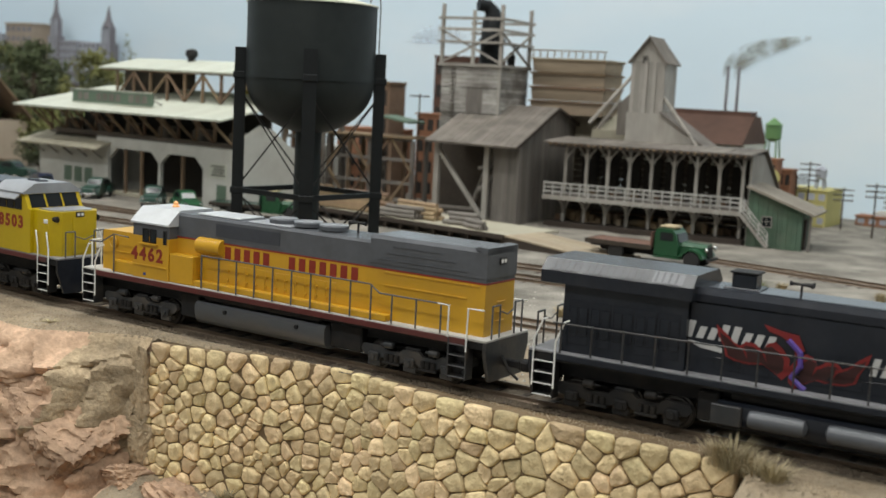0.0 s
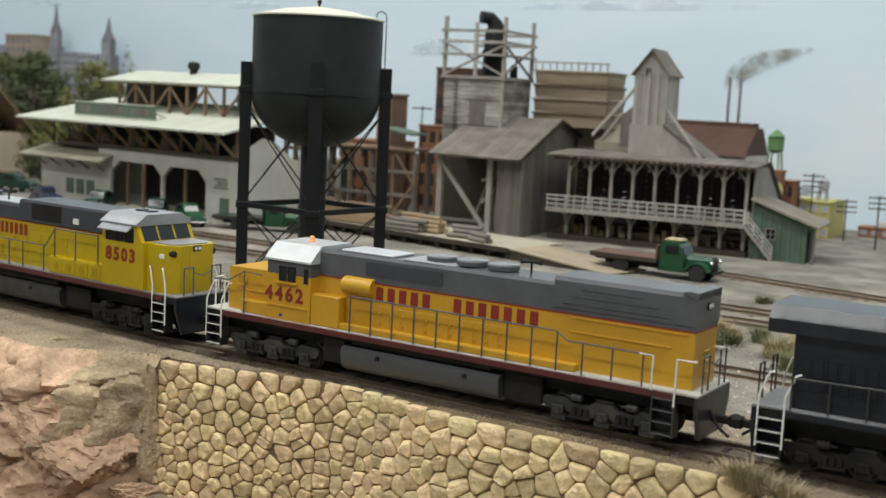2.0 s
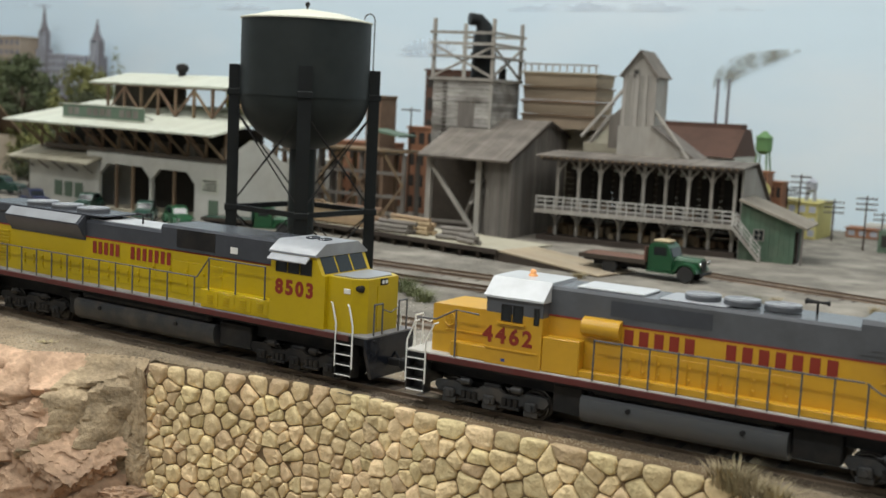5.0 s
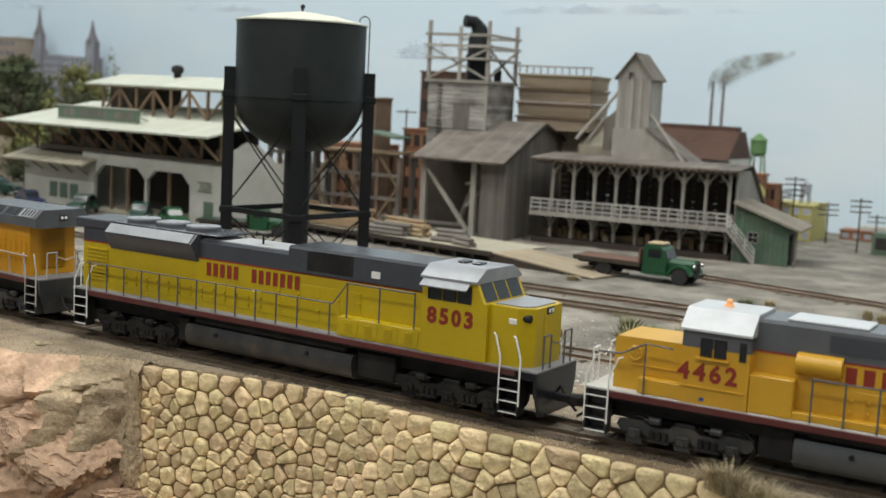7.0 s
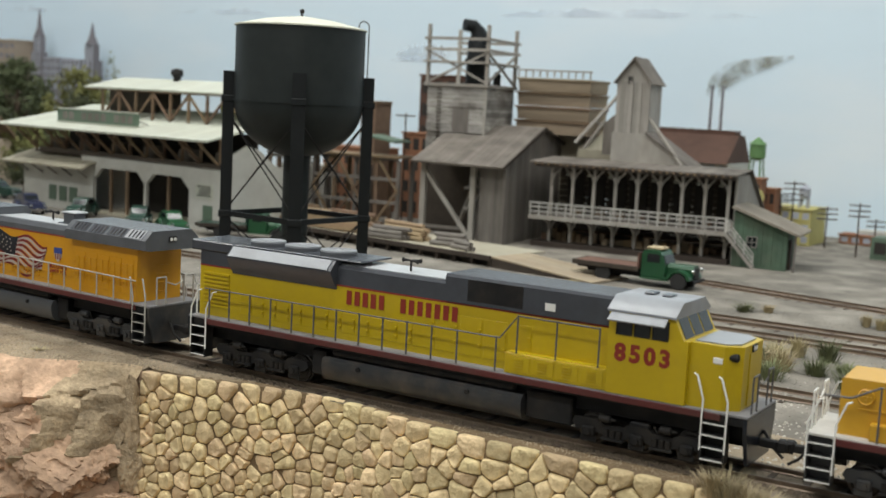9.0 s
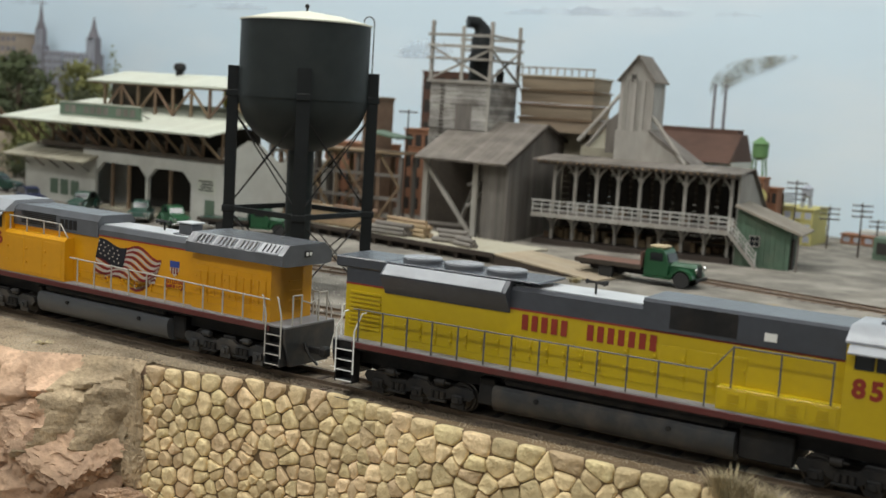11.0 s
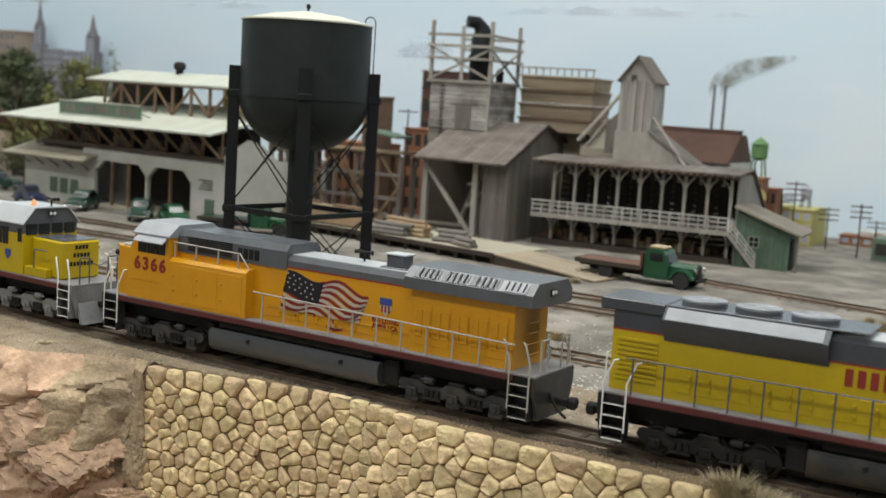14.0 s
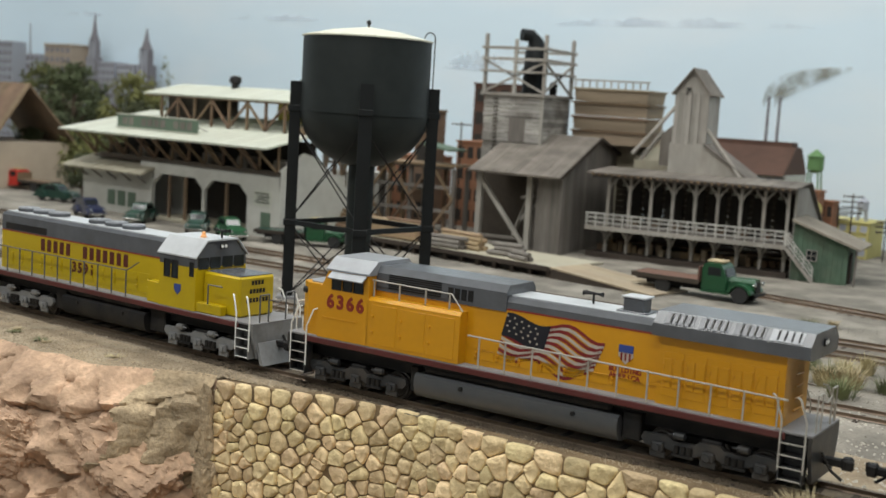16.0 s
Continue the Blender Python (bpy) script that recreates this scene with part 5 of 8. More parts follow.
    if truck_mat is M["dark"]:
        for sg in (-1, 1):
            for xa, xb in ((-0.0355, -0.0140), (-0.0078, 0.0160)):
                part("air_tank", Shape().lathe([(0.0010, xa), (0.0030, xa + 0.0010), (0.0033, xa + 0.0030), (0.0033, xb - 0.0030), (0.0030, xb - 0.0010), (0.0010, xb)], 18, (0, sg * 0.0168, 0.0108), "x"), M["grey"], lo, "grey air tank beside the fuel tank")
            part("equipment_locker", Shape().box(-0.0490, -0.0376, *sorted((sg * 0.0150, sg * 0.0170)), 0.0068, 0.0142, 0.0004), M["truckgrey"], lo)
    wide_cab(lo, 0.0772, 0.1000, 0.1195, body, zd, 0.0556, 0.0608, M["roofgrey"] if truck_mat is not M["dark"] else top)
    for k in range(4):
        part("grab_iron", Shape().tube([(-0.1116, -0.006, 0.0275 + 0.0045 * k), (-0.1112, 0.002, 0.0275 + 0.0045 * k)], 0.0003), body, lo)
    part("rear_panel", Shape().box(-0.1110, -0.1105, -0.008, 0.008, 0.026, 0.049, 0.0001), body, lo)
    headlight(lo, -0.1200, 0, 0.0548, -1)
    end_rails(lo, -0.1228, -1, zd, rails)
    end_rails(lo, 0.1228, 1, zd, M["white"])
    return lo


def gold_marks(lo, sg, w):
    y = sg * (w + 0.0001)
    flag(lo, sg, -0.0352, 0.0100, 0.0262, 0.0485, y)
    xs = -0.0465
    part("shield", Shape().prism([(xs - 0.003, 0.0425), (xs + 0.003, 0.0425), (xs + 0.0032, 0.0385), (xs, 0.0352), (xs - 0.0032, 0.0385)], "y", *sorted((y, y + sg * 0.00015))), M["flagwhite"], lo)
    part("shield_band", Shape().box(xs - 0.0031, xs + 0.0031, *sorted((y, y + sg * 0.0003)), 0.0400, 0.0430), M["blue"], lo)
    for k in range(3):
        part("shield_stripe", Shape().box(xs - 0.0022 + 0.0018 * k, xs - 0.0014 + 0.0018 * k, *sorted((y, y + sg * 0.0003)), 0.0368, 0.0398), M["flagred"], lo)
    lettered("BUILDING", 0.0027, M["red"], lo, xs, y, 0.0328, sg, 0.0001, "slogan_letter")
    lettered("AMERICA", 0.0029, M["red"], lo, xs, y, 0.0302, sg, 0.0001, "slogan_letter")


def slanted(lo, x0, x1, n, z0, z1, y, sg, material, lean=0.0012, fill=0.55):
    step = (x1 - x0) / n
    for k in range(n):
        a = x0 + k * step
        tall = z1 if k in (0, 3, 4) else z0 + (z1 - z0) * 0.72
        run = 1 if sg < 0 else -1
        pts = [(a, z0), (a + step * fill, z0), (a + step * fill + run * lean, tall), (a + run * lean, tall)]
        part("lettering", Shape().prism(pts, "y", *sorted((y, y + sg * 0.00012))), material, lo)


def wing_outline(a, e, base, size):
    """One wing: a scalloped upper edge and a long sweeping lower one."""
    top = [(0.0, 0.10), (0.10, 0.30), (0.20, 0.42), (0.30, 0.36), (0.36, 0.20), (0.46, 0.32), (0.58, 0.34), (0.66, 0.22), (0.74, 0.28), (0.86, 0.46), (1.0, 0.62)]
    low = [(0.96, 0.40), (0.88, 0.18), (0.84, -0.04), (0.70, -0.12), (0.52, -0.14), (0.34, -0.10), (0.20, -0.22), (0.08, -0.36), (0.0, -0.22)]
    return [(a + e * u * size, base + v * size * 0.62) for u, v in top + low]


def black_marks(lo, sg, w):
    y = sg * (w + 0.0001)
    run = 1 if sg < 0 else -1
    x0, x1 = (-0.0625, 0.0035) if sg < 0 else (0.0150, -0.052)
    slanted(lo, x0, x0 + run * 0.0340, 8, 0.0362, 0.0424, y, sg, M["whitemark"], lean=0.0015, fill=0.62)
    slanted(lo, x1, x1 + run * 0.0260, 7, 0.0322, 0.0384, y, sg, M["whitemark"], lean=0.0015, fill=0.62)
    part("flourish", Shape().prism([(x0, 0.0352), (x0 + run * 0.015, 0.0336), (x0 + run * 0.015, 0.0318), (x0 + run * 0.006, 0.0328)], "y", *sorted((y, y + sg * 0.0001))), M["whitemark"], lo)
    a = -0.0235
    for e in (-1, 1):
        base = 0.0318 if e * run < 0 else 0.0292
        part("emblem_wing", Shape().prism(wing_outline(a, e, base, 0.0275), "y", *sorted((y + sg * 0.0002, y + sg * 0.0003))), M["flagred"], lo, "red rim of the winged emblem")
        inner = [(a + e * 0.0020 + (x - a) * 0.87, base + 0.0001 + (z - base) * 0.74) for x, z in wing_outline(a, e, base, 0.0275)]
        part("emblem_feather", Shape().prism(inner, "y", *sorted((y + sg * 0.0003, y + sg * 0.0004))), M["featherdark"], lo, "dark maroon feathers of the winged emblem")
        for k in range(2):
            u = 0.008 + 0.0070 * k
            pts = [(a + e * u, base - 0.0005), (a + e * (u + 0.0012), base + 0.0034), (a + e * (u + 0.0036), base + 0.0030), (a + e * (u + 0.0018), base + 0.0024)]
            part("feather_edge", Shape().prism(pts, "y", *sorted((y + sg * 0.0004, y + sg * 0.0005))), M["flagred"], lo)
    part("emblem_ribbon", Shape().tube([(a + run * 0.006, y + sg * 0.0006, 0.0235), (a + run * 0.001, y + sg * 0.0006, 0.0275), (a + run * 0.004, y + sg * 0.0006, 0.0315), (a + run * 0.0035, y + sg * 0.0006, 0.0365), (a - run * 0.001, y + sg * 0.0006, 0.0405)], 0.0011, 6), M["purple"], lo)
    yy = sorted((y + sg * 0.0004, y + sg * 0.0007))
    part("emblem_head", Shape().prism([(a - run * 0.0100, 0.0448), (a - run * 0.003, 0.0432), (a + run * 0.0025, 0.0425), (a + run * 0.0050, 0.0375), (a + run * 0.0020, 0.0345), (a + run * 0.001, 0.0385), (a - run * 0.003, 0.0412), (a - run * 0.008, 0.0425)], "y", *yy), M["flagred"], lo)


def loco_classic(name, m, label):
    """Older low-nosed six-axle road switcher with the cab ahead of a long hood."""
    lo = thing(name, label, "locomotive", "locomotives of the train", m)
    H, zd, w = 0.115, 0.0222, 0.0112
    body = M["lemon"]
    underframe(lo, H, (-0.036, 0.034), M["dark"], M["lighttruck"], 0.0735, 0.0188, M["deckgrey"], M["sill"], zd)
    hood_sections(lo, -0.101, 0.0462, w, zd, 0.0442, 0.0550, body, M["grey"], M["red"], 0.0016)
    part("roof_walk", Shape().box(-0.100, 0.0455, -0.0085, 0.0085, 0.0550, 0.0556), M["silver"], lo)
    for k in range(3):
        fan(lo, -0.091 + 0.0145 * k, 0, 0.0562, 0.0062)
    for k in range(3):
        fan(lo, -0.025 + 0.0145 * k, 0, 0.0562, 0.0062)
    part("cab", Shape().prism([(-0.0172, zd), (0.0172, zd), (0.0172, 0.0440), (-0.0172, 0.0440)], "x", 0.0462, 0.0735), body, lo)
    part("cab_upper", Shape().prism([(-0.0172, 0.044), (0.0172, 0.044), (0.0172, 0.0494), (0.0102, 0.0572), (-0.0102, 0.0572), (-0.0172, 0.0494)], "x", 0.0464, 0.0733), M["grey"], lo)
    part("cab_roof", Shape().prism([(-0.0180, 0.0488), (-0.0180, 0.0495), (-0.0105, 0.0580), (0.0105, 0.0580), (0.0180, 0.0495), (0.0180, 0.0488), (0.0103, 0.0572), (-0.0103, 0.0572)], "x", 0.0452, 0.0745), M["silver"], lo)
    part("beacon", Shape().lathe([(0.0017, 0.0580), (0.0017, 0.0586), (0.0011, 0.0590), (0.0010, 0.0606), (0.0003, 0.0611)], 12, (0.064, -0.004, 0)), M["amber"], lo, "amber warning beacon")
    horn(lo, 0.071, 0.002, 0.0590)
    for sg in (-1, 1):
        for a, b in ((0.0498, 0.0548), (0.0556, 0.0606)):
            side_window(lo, a, b, 0.0172, 0.0372, 0.0465, sg, M["dark"])
        side_window(lo, 0.0690, 0.0722, 0.0172, 0.0395, 0.0468, sg, M["dark"])
        doors(lo, sg, w, -0.098, 0.032, 14, zd + 0.0025, 0.0350, body)
        part("intake_screen", Shape().box(-0.097, -0.058, *sorted((sg * w, sg * (w + 0.0002))), 0.0455, 0.0492), M["dark"], lo)
        part("toolbox", Shape().box(0.0365, 0.0462, *sorted((sg * w, sg * 0.0168)), zd, 0.0332, 0.0004), body, lo)
        part("front_step_box", Shape().box(0.0735, 0.0915, *sorted((sg * 0.0122, sg * 0.0165)), zd, 0.0272, 0.0004), body, lo)
        xs = [-0.098 + 0.0118 * k for k in range(11)]
        handrail(lo, sg, xs, zd, 0.0362, M["railgrey"], kinks=[(-0.1, 0.0362), (0.0205, 0.0362), (0.030, 0.0415)])
        grab(lo, [(0.083, sg * 0.0172, 0.0272), (0.083, sg * 0.0172, 0.0372), (0.093, sg * 0.0172, 0.0372)], M["railgrey"])
        for d in (-1, 1):
            steps(lo, d * 0.1085, sg, d, M["white"], zd - 0.001, M["lighttruck"])
            corner_grabs(lo, d * 0.1085, d, sg, zd)
        lettered("3591", 0.0078, M["deepred"], lo, -0.0240, sg * (w + 0.0003), 0.0305, sg, 0.0003)
        xa, xb = (0.0150, -0.064) if sg > 0 else (-0.064, 0.0150)
        bars(lo, M["deepred"], xa, xb, 0.0397, 0.0068, sg * (w + 0.00005), sg, [5, 7])
        part("cab_shield", Shape().prism([(0.058, 0.0345), (0.063, 0.0345), (0.063, 0.0315), (0.0605, 0.0288), (0.058, 0.0315)], "y", *sorted((sg * 0.0172, sg * 0.0174))), M["blue"], lo)
    part("nose", Shape().box(0.0735, 0.1000, -0.0120, 0.0120, zd, 0.0424, 0.0010), body, lo)
    part("nose_top", Shape().box(0.0750, 0.0990, -0.0108, 0.0108, 0.0424, 0.0428), M["grey"], lo)
    for y0, y1 in ((-0.0155, -0.0088), (-0.0075, -0.0008), (0.0008, 0.0075), (0.0088, 0.0155)):
        part("windscreen", Shape().box(0.0733, 0.0738, y0, y1, 0.0432, 0.0490), M["glass"], lo)
    for n, (z, wd) in enumerate(((0.0392, 4), (0.0350, 5), (0.0305, 7))):
        k = wd * 0.0011
        for j in range(wd):
            part("lettering", Shape().box(0.1000, 0.1002, -k + 0.0022 * j + 0.0003, -k + 0.0022 * j + 0.0018, z - 0.0011, z + 0.0011), M["dark"], lo)
    headlight(lo, 0.0745, 0, 0.0545, 1)
    part("plow", Shape().prism([(0.1155, 0.0125), (0.1185, 0.0035), (0.1195, 0.0018), (0.1170, 0.0018), (0.1140, 0.0125)], "y", -0.0135, 0.0135), M["lighttruck"], lo, "grey steel snow plough blade")
    end_rails(lo, 0.1143, 1, zd, M["railgrey"])
    end_rails(lo, -0.1143, -1, zd, M["railgrey"])
    return lo


TRAIN = []
TRAIN.append((loco_wide_hood("diesel_locomotive", on_track(-0.094), "black model diesel locomotive with white lettering and red emblem", M["black"], M["black"], "", black_marks, M["truckgrey"], M["deckgrey"], M["black"], M["dark"], None, M["white"]), -0.094, 0))
TRAIN.append((loco_tunnel("diesel_locomotive", on_track(-0.3579, turned=180), "yellow and grey model diesel locomotive with low nose, running cab last"), -0.3579, 180))
TRAIN.append((loco_flared("diesel_locomotive", on_track(-0.634), "lemon yellow and grey model diesel with flared radiators and wide nose"), -0.634, 0))
TRAIN.append((loco_wide_hood("diesel_locomotive", on_track(-0.9184, turned=180), "orange-yellow model diesel locomotive with waving flag on its side", M["orange"], M["grey"], "6366", gold_marks, M["railpale"], M["deckgrey"], M["sill"], M["truckgrey"], M["red"], M["railpale"]), -0.9184, 180))
TRAIN.append((loco_classic("diesel_locomotive", on_track(-1.179), "lemon yellow older model diesel locomotive with snow plough and beacon"), -1.179, 0))

# ---- the yard and the town behind it ----
M["oldwood"] = mat("weathered_grey_wood", (0.185, 0.168, 0.15), 0.85, var=0.28, scale=260, bump=0.4, rnd=0.22, stretch=(1, 1, 0.25), dirt=((0.1, 0.085, 0.07), 0.6, 60))
M["palewood"] = mat("bleached_wood", (0.34, 0.32, 0.29), 0.85, var=0.2, scale=260, bump=0.3, rnd=0.15, stretch=(1, 1, 0.3), dirt=((0.2, 0.17, 0.14), 0.5, 60))
M["darkwood"] = mat("dark_brown_wood", (0.055, 0.042, 0.032), 0.85, var=0.3, scale=260, bump=0.3, rnd=0.2)
M["patchwood"] = mat("peeling_white_boards", (0.36, 0.345, 0.32), 0.85, var=0.3, scale=260, bump=0.4, rnd=0.35, stretch=(0.5, 0.5, 1), dirt=((0.13, 0.115, 0.10), 0.9, 90))
M["railwhite"] = mat("worn_white_rail", (0.46, 0.45, 0.42), 0.8, var=0.25, scale=260, bump=0.1, rnd=0.15)
M["brownwood"] = mat("brown_timber", (0.20, 0.135, 0.085), 0.85, var=0.25, scale=260, bump=0.3, rnd=0.25, dirt=((0.1, 0.065, 0.04), 0.5, 60))
M["binwood"] = mat("greyed_tan_planks", (0.36, 0.29, 0.205), 0.85, var=0.3, scale=200, bump=0.4, rnd=0.2, stretch=(0.3, 0.3, 1.6), dirt=((0.14, 0.115, 0.085), 0.6, 50))
M["tanwood"] = mat("fresh_lumber", (0.33, 0.24, 0.145), 0.8, var=0.2, scale=260, bump=0.2, rnd=0.2)
M["rampwood"] = mat("dusty_planks", (0.36, 0.29, 0.20), 0.85, var=0.18, scale=260, bump=0.2, rnd=0.12, dirt=((0.3, 0.26, 0.2), 0.6, 60))
M["redbed"] = mat("red_brown_planks", (0.17, 0.085, 0.06), 0.8, var=0.2, scale=260, bump=0.2, rnd=0.2)
M["shingle"] = mat("grey_brown_roofing", (0.16, 0.14, 0.12), 0.9, var=0.25, scale=240, bump=0.4, rnd=0.15, dirt=((0.26, 0.23, 0.2), 0.5, 50))
M["beigeroof"] = mat("beige_roofing", (0.40, 0.37, 0.285), 0.85, var=0.12, scale=200, bump=0.2, dirt=((0.26, 0.22, 0.16), 0.5, 40))
M["annexroof"] = mat("dusty_brown_roofing", (0.25, 0.22, 0.18), 0.9, var=0.2, scale=240, bump=0.3, rnd=0.1)
M["whitewall"] = mat("white_plaster", (0.52, 0.52, 0.48), 0.85, var=0.08, scale=200, bump=0.15, dirt=((0.36, 0.35, 0.31), 0.5, 40))
M["creamroof"] = mat("pale_metal_roof", (0.54, 0.56, 0.48), 0.6, var=0.07, scale=160, bump=0.1, rnd=0.06, dirt=((0.45, 0.44, 0.36), 0.4, 30))
M["greenpaint"] = mat("faded_green_boards", (0.085, 0.14, 0.095), 0.8, var=0.18, scale=260, bump=0.25, rnd=0.12, dirt=((0.16, 0.17, 0.13), 0.4, 60))
M["signgreen"] = mat("sign_green", (0.10, 0.15, 0.105), 0.6, var=0.1, scale=260, bump=0.05)
M["truckgreen"] = mat("vehicle_green", (0.016, 0.075, 0.032), 0.3, var=0.15, scale=300, bump=0.02)
M["deepgreen"] = mat("vehicle_dark_green", (0.012, 0.045, 0.032), 0.3, var=0.15, scale=300, bump=0.02)
M["navycar"] = mat("vehicle_navy", (0.02, 0.025, 0.06), 0.25, var=0.15, scale=300, bump=0.02)
M["carred"] = mat("vehicle_red", (0.45, 0.03, 0.02), 0.35, var=0.1, scale=300, bump=0.02)
M["chrome"] = mat("chrome", (0.6, 0.6, 0.6), 0.2, metal=1.0, var=0.05, scale=300, bump=0)
M["tyre"] = mat("tyre_rubber", (0.02, 0.02, 0.02), 0.8, var=0.2, scale=400, bump=0.1)
M["rustroof"] = mat("red_brown_roof", (0.085, 0.042, 0.028), 0.8, var=0.2, scale=120, bump=0.2, dirt=((0.1, 0.05, 0.035), 0.5, 30))
M["brick"] = mat("orange_brick", (0.29, 0.135, 0.075), 0.85, var=0.25, scale=300, bump=0.3, dirt=((0.25, 0.12, 0.07), 0.5, 40))
M["yellowwall"] = mat("yellow_plaster", (0.50, 0.45, 0.17), 0.8, var=0.12, scale=200, bump=0.1)
M["ochre"] = mat("mustard_boards", (0.42, 0.36, 0.07), 0.8, var=0.2, scale=200, bump=0.1)
M["citygrey"] = mat("hazy_grey_facade", (0.36, 0.38, 0.43), 0.9, var=0.08, scale=60, bump=0, rnd=0.15)
M["cityspire"] = mat("purple_grey_facade", (0.20, 0.19, 0.21), 0.9, var=0.1, scale=60, bump=0, rnd=0.12)
M["citytan"] = mat("tan_facade", (0.40, 0.33, 0.26), 0.9, var=0.1, scale=80, bump=0.05, rnd=0.1)
M["leaf"] = mat("olive_foliage", (0.15, 0.16, 0.055), 0.9, var=0.35, scale=160, bump=0.3, rnd=0.3)
M["leafdark"] = mat("dark_foliage", (0.075, 0.09, 0.04), 0.9, var=0.35, scale=160, bump=0.3, rnd=0.3)
M["drygrass"] = mat("dry_grass", (0.42, 0.35, 0.21), 0.9, var=0.25, scale=200, bump=0, rnd=0.2)
M["greengrass"] = mat("grey_green_grass", (0.15, 0.17, 0.08), 0.9, var=0.3, scale=200, bump=0, rnd=0.25)
M["bark"] = mat("bark", (0.09, 0.065, 0.045), 0.95, var=0.3, scale=300, bump=0.4)
M["smoke"] = mat("painted_smoke", (0.36, 0.36, 0.31), 0.95, var=0.2, scale=40, bump=0)
# near-black for the shade inside openings, and for dark windows
M["shadow"] = mat("opening_shade", (0.03, 0.026, 0.022), 0.9, var=0.3, scale=200, bump=0.1)
M["greenmetal"] = mat("green_metal", (0.12, 0.24, 0.09), 0.6, var=0.15, scale=200, bump=0.1)
M["cloud"] = mat("painted_cloud_grey", (0.56, 0.60, 0.70), 0.95, var=0.06, scale=12, bump=0, dirt=((0.62, 0.70, 0.80), 0.9, 14))
M["cloudwhite"] = mat("painted_cloud_white", (0.74, 0.78, 0.82), 0.95, var=0.05, scale=12, bump=0, dirt=((0.6, 0.69, 0.79), 0.9, 14))



def thin(m, amount, scale):
    """Lets the sky show through thin paint, unevenly."""
    nt = m.node_tree
    t = nt.nodes.new("ShaderNodeTexNoise")
    t.inputs["Scale"].default_value, t.inputs["Detail"].default_value = scale, 5.0
    tc = nt.nodes.new("ShaderNodeTexCoord")
    nt.links.new(tc.outputs["Object"], t.inputs["Vector"])
    r = nt.nodes.new("ShaderNodeMapRange")
    r.inputs["From Min"].default_value, r.inputs["From Max"].default_value = 0.35, 0.7
    r.inputs["To Max"].default_value = amount
    nt.links.new(t.outputs["Fac"], r.inputs["Value"])
    nt.links.new(r.outputs["Result"], nt.nodes["Principled BSDF"].inputs["Alpha"])


thin(M["smoke"], 0.6, 45)
thin(M["cloud"], 0.45, 14)
thin(M["cloudwhite"], 0.75, 16)


def boards(parent, name, u0, u1, z0, z1, n, v, t, material, across="z", rnd=None, vary=0.0006):
    """A face of single boards in the u-z plane at v, t thick; across z: lying boards, across u: standing boards."""
    rnd = rnd or random.Random(int(abs(u0 * 1e4)) + n)
    for k in range(n):
        d = rnd.uniform(-vary, vary) * 0.5
        if across == "z":
            h = (z1 - z0) / n
            sh = Shape().box(u0 + rnd.uniform(0, vary), u1 - rnd.uniform(0, vary), v - t + d, v, z0 + k * h + h * 0.04, z0 + (k + 1) * h - h * 0.04)
        else:
            w = (u1 - u0) / n
            sh = Shape().box(u0 + k * w + w * 0.04, u0 + (k + 1) * w - w * 0.04, v - t + d, v, z0, z1 - rnd.uniform(0, vary))
        part(name, sh, material, parent)


def side_boards(parent, name, v0, v1, z0, z1, n, u, t, material):
    rnd = random.Random(int(abs(v0 * 1e4)) + n + 7)
    h = (z1 - z0) / n
    for k in range(n):
        part(name, Shape().box(u, u + t + rnd.uniform(-0.0003, 0.0003), v0, v1, z0 + k * h + h * 0.04, z0 + (k + 1) * h - h * 0.04), material, parent)


def roof_plane(parent, name, a, b, c, d, t, material, n=0, piece="roof_board"):
    """A sloping slab through the corners a, b (eave) and c, d (ridge, above b and a); n: strips laid on it from eave to ridge."""
    a, b, c, d = (Vector(p) for p in (a, b, c, d))
    nrm = (b - a).cross(d - a).normalized()
    if nrm.z < 0:
        nrm = -nrm
    v = [*(p - nrm * t for p in (a, b, c, d)), a, b, c, d]
    ob = part(name, Shape().add(v, [(0, 3, 2, 1), (4, 5, 6, 7), (0, 1, 5, 4), (1, 2, 6, 5), (2, 3, 7, 6), (3, 0, 4, 7)]), material, parent)
    for k in range(n):
        s0, s1 = (k + 0.04) / n, (k + 0.96) / n
        p, q, r, s = a.lerp(b, s0), a.lerp(b, s1), d.lerp(c, s1), d.lerp(c, s0)
        lift = nrm * 0.0005
        w = [p, q, r, s, p + lift, q + lift, r + lift, s + lift]
        part(piece, Shape().add(w, [(0, 3, 2, 1), (4, 5, 6, 7), (0, 1, 5, 4), (1, 2, 6, 5), (2, 3, 7, 6), (3, 0, 4, 7)]), material, ob)
    return ob


def small_window(parent, u0, u1, z0, z1, v, frame_mat, pane_mat=None, bars_u=2, bars_z=2):
    f = Shape()
    t = 0.0007
    f.box(u0, u1, v - 0.0012, v, z0, z0 + t).box(u0, u1, v - 0.0012, v, z1 - t, z1).box(u0, u0 + t, v - 0.0012, v, z0 + t, z1 - t).box(u1 - t, u1, v - 0.0012, v, z0 + t, z1 - t)
    for k in range(1, bars_u):
        u = u0 + (u1 - u0) * k / bars_u
        f.box(u - t * 0.35, u + t * 0.35, v - 0.001, v - 0.0002, z0 + t, z1 - t)
    for k in range(1, bars_z):
        z = z0 + (z1 - z0) * k / bars_z
        f.box(u0 + t, u1 - t, v - 0.0009, v - 0.0003, z - t * 0.35, z + t * 0.35)
    w = part("window", f, frame_mat, parent)
    part("pane", Shape().box(u0 + t, u1 - t, v - 0.0004, v + 0.0006, z0 + t, z1 - t), pane_mat or M["glass"], w)


